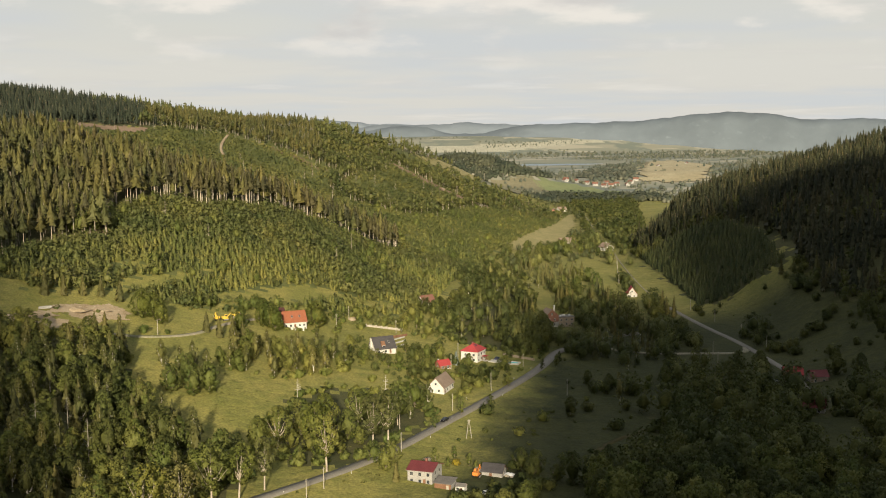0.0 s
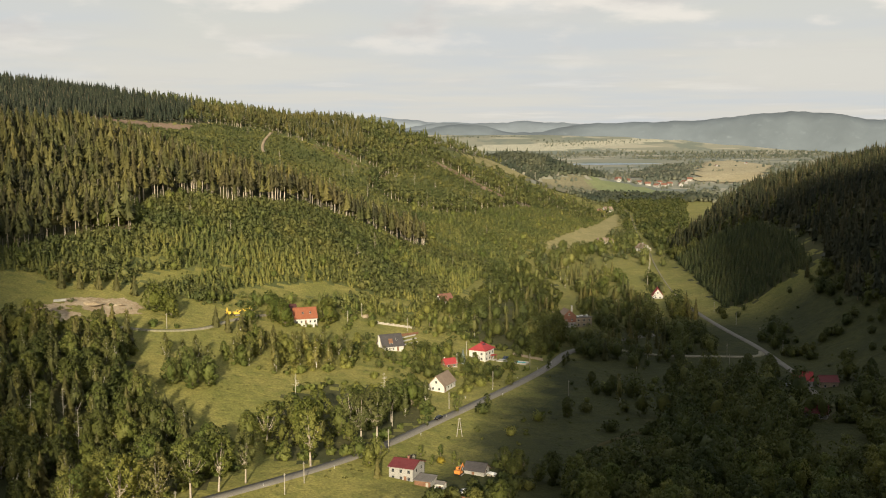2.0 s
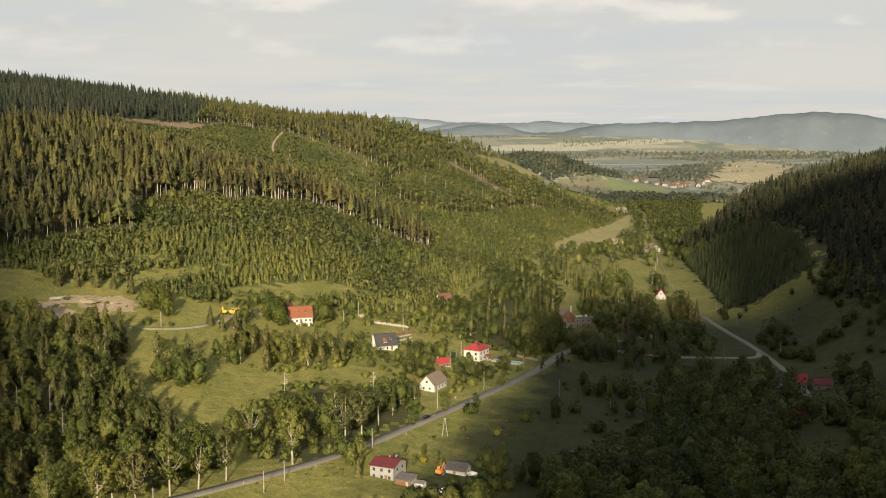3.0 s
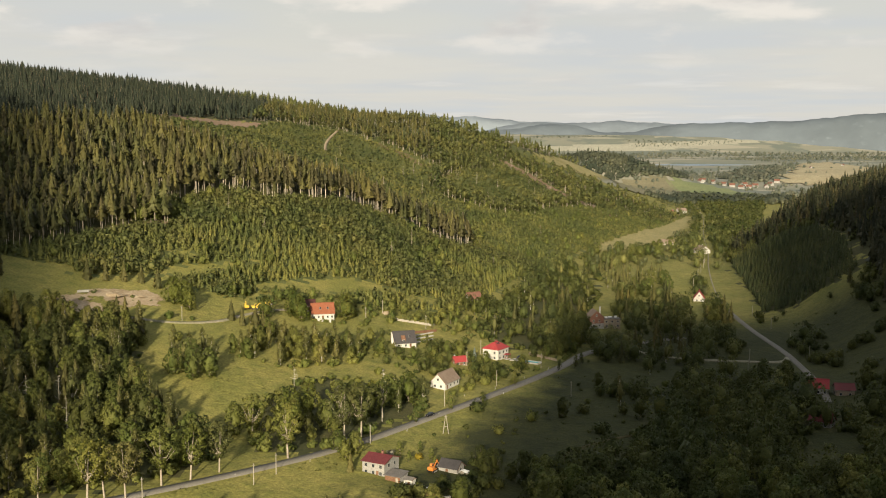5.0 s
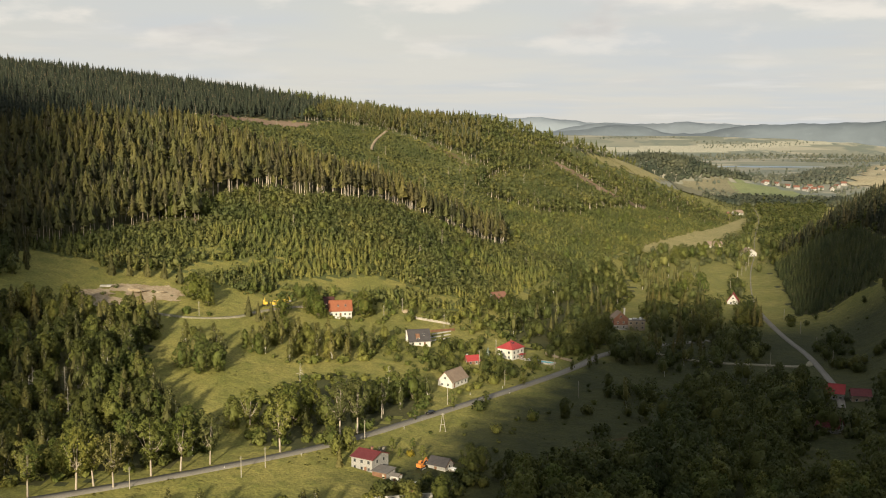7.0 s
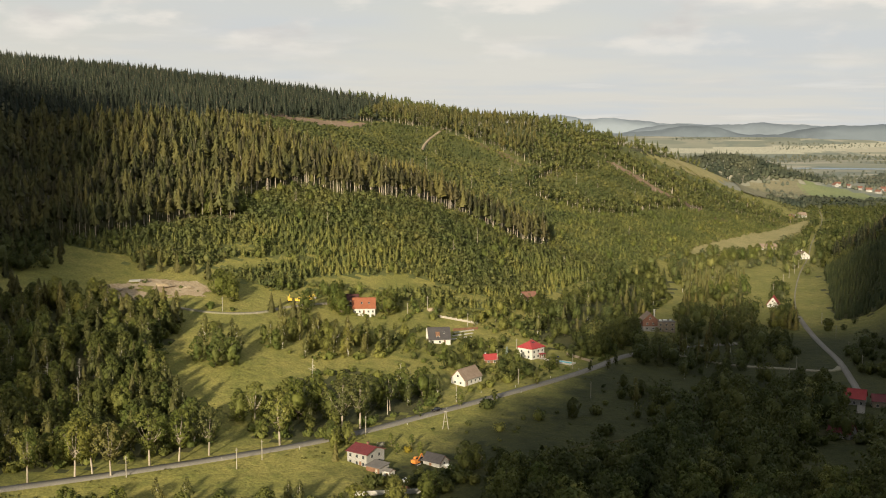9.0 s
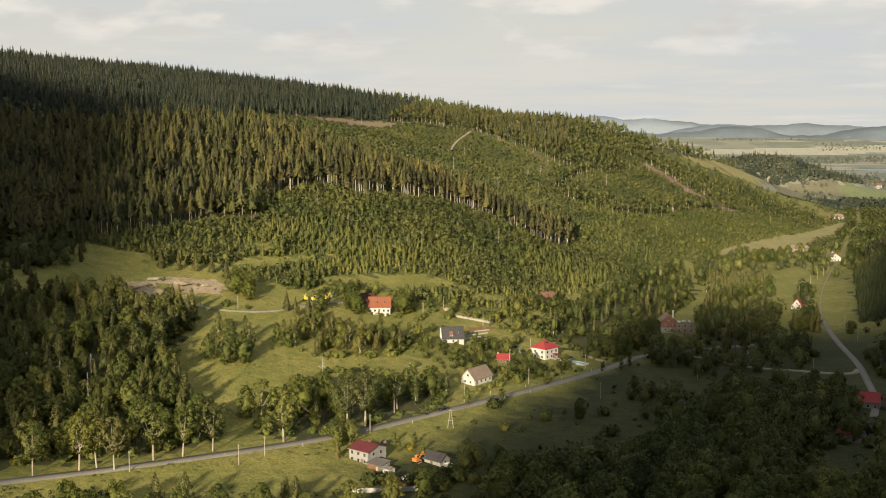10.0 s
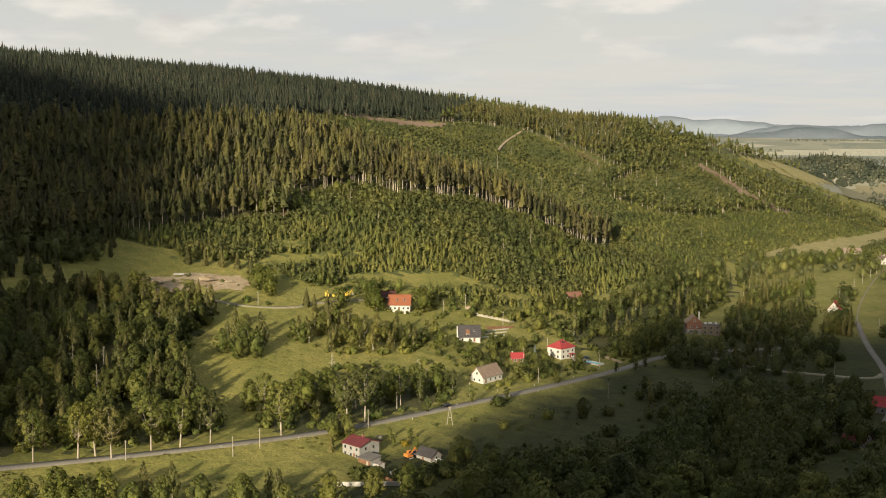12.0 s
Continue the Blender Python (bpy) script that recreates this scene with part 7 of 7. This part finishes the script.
# ---------------------------------------------------------------- vehicles
def car(x, y, rot, paint, label, lift=0.3):
    c = thing("car", pose(x, y, float(height(x, y)) + lift, rz=rot), label, "car")
    part("body", prism([(-0.86, 0.3), (0.86, 0.3), (0.88, 0.7), (0.8, 0.92), (-0.8, 0.92), (-0.88, 0.7)], -2.15, 2.15), M[paint], c)
    bm = bmesh.new()
    lo = [bm.verts.new(p) for p in ((-1.75, -0.78, 0.92), (1.1, -0.78, 0.92), (1.1, 0.78, 0.92), (-1.75, 0.78, 0.92))]
    hi = [bm.verts.new(p) for p in ((-1.25, -0.6, 1.42), (0.35, -0.6, 1.42), (0.35, 0.6, 1.42), (-1.25, 0.6, 1.42))]
    bm.faces.new(hi)
    for k in range(4):
        bm.faces.new((lo[k], lo[(k + 1) % 4], hi[(k + 1) % 4], hi[k]))
    part("cabin_glass", bm, M["window_glass"], c, "dark car windows")
    part("car_roof", boxes((-0.45, 0, 1.43, 1.5, 1.16, 0.05), bevel=0.015), M[paint], c)
    for dx in (-1.35, 1.35):
        for dy in (-0.8, 0.8):
            bm = bmesh.new()
            bmesh.ops.create_cone(bm, cap_ends=True, segments=14, radius1=0.32, radius2=0.32, depth=0.2, matrix=Matrix.Translation((dx, dy, 0.32)) @ Matrix.Rotation(math.pi / 2, 4, "X"))
            wh = part("wheel", bm, M["rubber"], c)
            bm = bmesh.new()
            bmesh.ops.create_cone(bm, cap_ends=True, segments=10, radius1=0.19, radius2=0.19, depth=0.22, matrix=Matrix.Translation((dx, dy, 0.32)) @ Matrix.Rotation(math.pi / 2, 4, "X"))
            part("rim", bm, M["steel"], wh)
    for dy in (-0.6, 0.6):
        part("headlight", boxes((2.15, dy, 0.68, 0.06, 0.3, 0.14)), M["frame_white"], c)
        part("tail_light", boxes((-2.15, dy, 0.7, 0.06, 0.28, 0.14)), M["roof_red"], c)
    return c


car(-5.2, 421, 234, "car_black", "black estate car on the asphalt road", 0.4)
car(40.5, 531, 60, "car_blue", "dark blue car parked beside the villa", 0.05)
car(-4.5, 343.5, 20, "car_white", "white car parked in the farmyard", 0.05)
car(-3.5, 366, 70, "car_silver", "silver car parked near the digger", 0.05)
car(163, 473, 10, "car_silver", "silver car parked by the shaded farm", 0.05)


def digger(x, y, rot, paint, label):
    d = thing("excavator", pose(x, y, float(height(x, y)), rz=rot), label, "excavator")
    for s in (-1, 1):
        tr = part("track", boxes((0, s * 1.0, 0.42, 3.4, 0.5, 0.8), bevel=0.2), M["rubber"], d)
        part("track_frame", boxes((0, s * 1.26, 0.42, 2.2, 0.06, 0.4)), M["steel"], tr)
    part("chassis", boxes((0, 0, 1.0, 2.6, 1.9, 0.5), (-0.9, 0, 1.6, 1.6, 2.1, 1.0), bevel=0.06), M[paint], d)
    cab = part("cab", boxes((0.5, 0.55, 2.0, 1.3, 1.0, 1.6), bevel=0.08), M[paint], d)
    part("cab_window", boxes((0.55, 0.55, 2.2, 1.34, 1.04, 0.8)), M["window_glass"], cab)
    bm = bmesh.new()
    add_box(bm, 1.9, -0.2, 2.6, 3.0, 0.3, 0.42, Matrix.Rotation(-0.65, 4, "Y"), 0.04)
    part("boom", bm, M[paint], d)
    bm = bmesh.new()
    add_box(bm, 3.5, -0.2, 2.5, 2.4, 0.26, 0.32, Matrix.Rotation(0.95, 4, "Y"), 0.04)
    part("stick", bm, M[paint], d)
    part("bucket", prism([(-0.7, 0.9), (0.3, 0.9), (0.3, 1.5), (-0.1, 1.7), (-0.7, 1.5)], 3.8, 4.7), M["steel"], d)
    return d


digger(-4.6, 360.4, 60, "digger_orange", "orange tracked excavator parked in the farmyard")
digger(-93, 540, 20, "digger_yellow", "yellow excavator parked beside the farm track")
digger(-88, 546, 70, "digger_yellow", "yellow excavator parked beside the farm track")
digger(-97, 538, 110, "digger_yellow", "yellow excavator parked beside the farm track")


def heap(x, y, w, h, mat, label, seed, name="soil_mound", cat="heap"):
    r = random.Random(seed)
    bm = bmesh.new()
    bmesh.ops.create_grid(bm, x_segments=14, y_segments=12, size=1.0)
    for v in bm.verts:
        d = math.hypot(v.co.x, v.co.y)
        v.co = Vector((v.co.x * w, v.co.y * w * 0.7, max(0, 1 - d * d) * h * (0.75 + 0.4 * noise.noise(Vector((v.co.x * 2 + seed, v.co.y * 2, 0)))) - 0.4))
    me = bpy.data.meshes.new(name)
    bm.to_mesh(me)
    bm.free()
    me.materials.append(mat)
    ob = new(name, me)
    ob.matrix_world = pose(x, y, float(height(x, y)), rz=r.uniform(0, 180))
    return tagged(ob, label, cat)


for k, (x, y, w, h) in enumerate(((-160, 524, 6, 2.0), (-150, 528, 5, 1.6), (-178, 505, 5, 1.4), (-170, 512, 4, 1.2), (-28, 577, 5, 1.5), (-36, 572, 4, 1.2))):
    heap(x, y, w, h, M["soil"], "heap of pale sandy soil on bare ground", k)
slabs = thing("concrete_slabs", pose(-173, 519.5, float(height(-173, 519.5)), rz=20), "stack of pale concrete slabs at the sand pit", "slabs")
for k in range(3):
    part("slab", boxes((0.2 * k, 0.1 * k, 0.2 + 0.32 * k, 5.5, 2.2, 0.28), bevel=0.02), M["concrete"], slabs)
boards = thing("timber_pile", pose(2.5, 343, float(height(2.5, 343)), rz=-32), "pile of brown boards below the farmyard", "timber pile")
for k in range(6):
    part("board", boxes((0.15 * (k % 3), -0.6 + 0.24 * k, 0.25 + 0.1 * (k % 2), 5.0, 0.22, 0.12)), M["wood_brown"], boards)
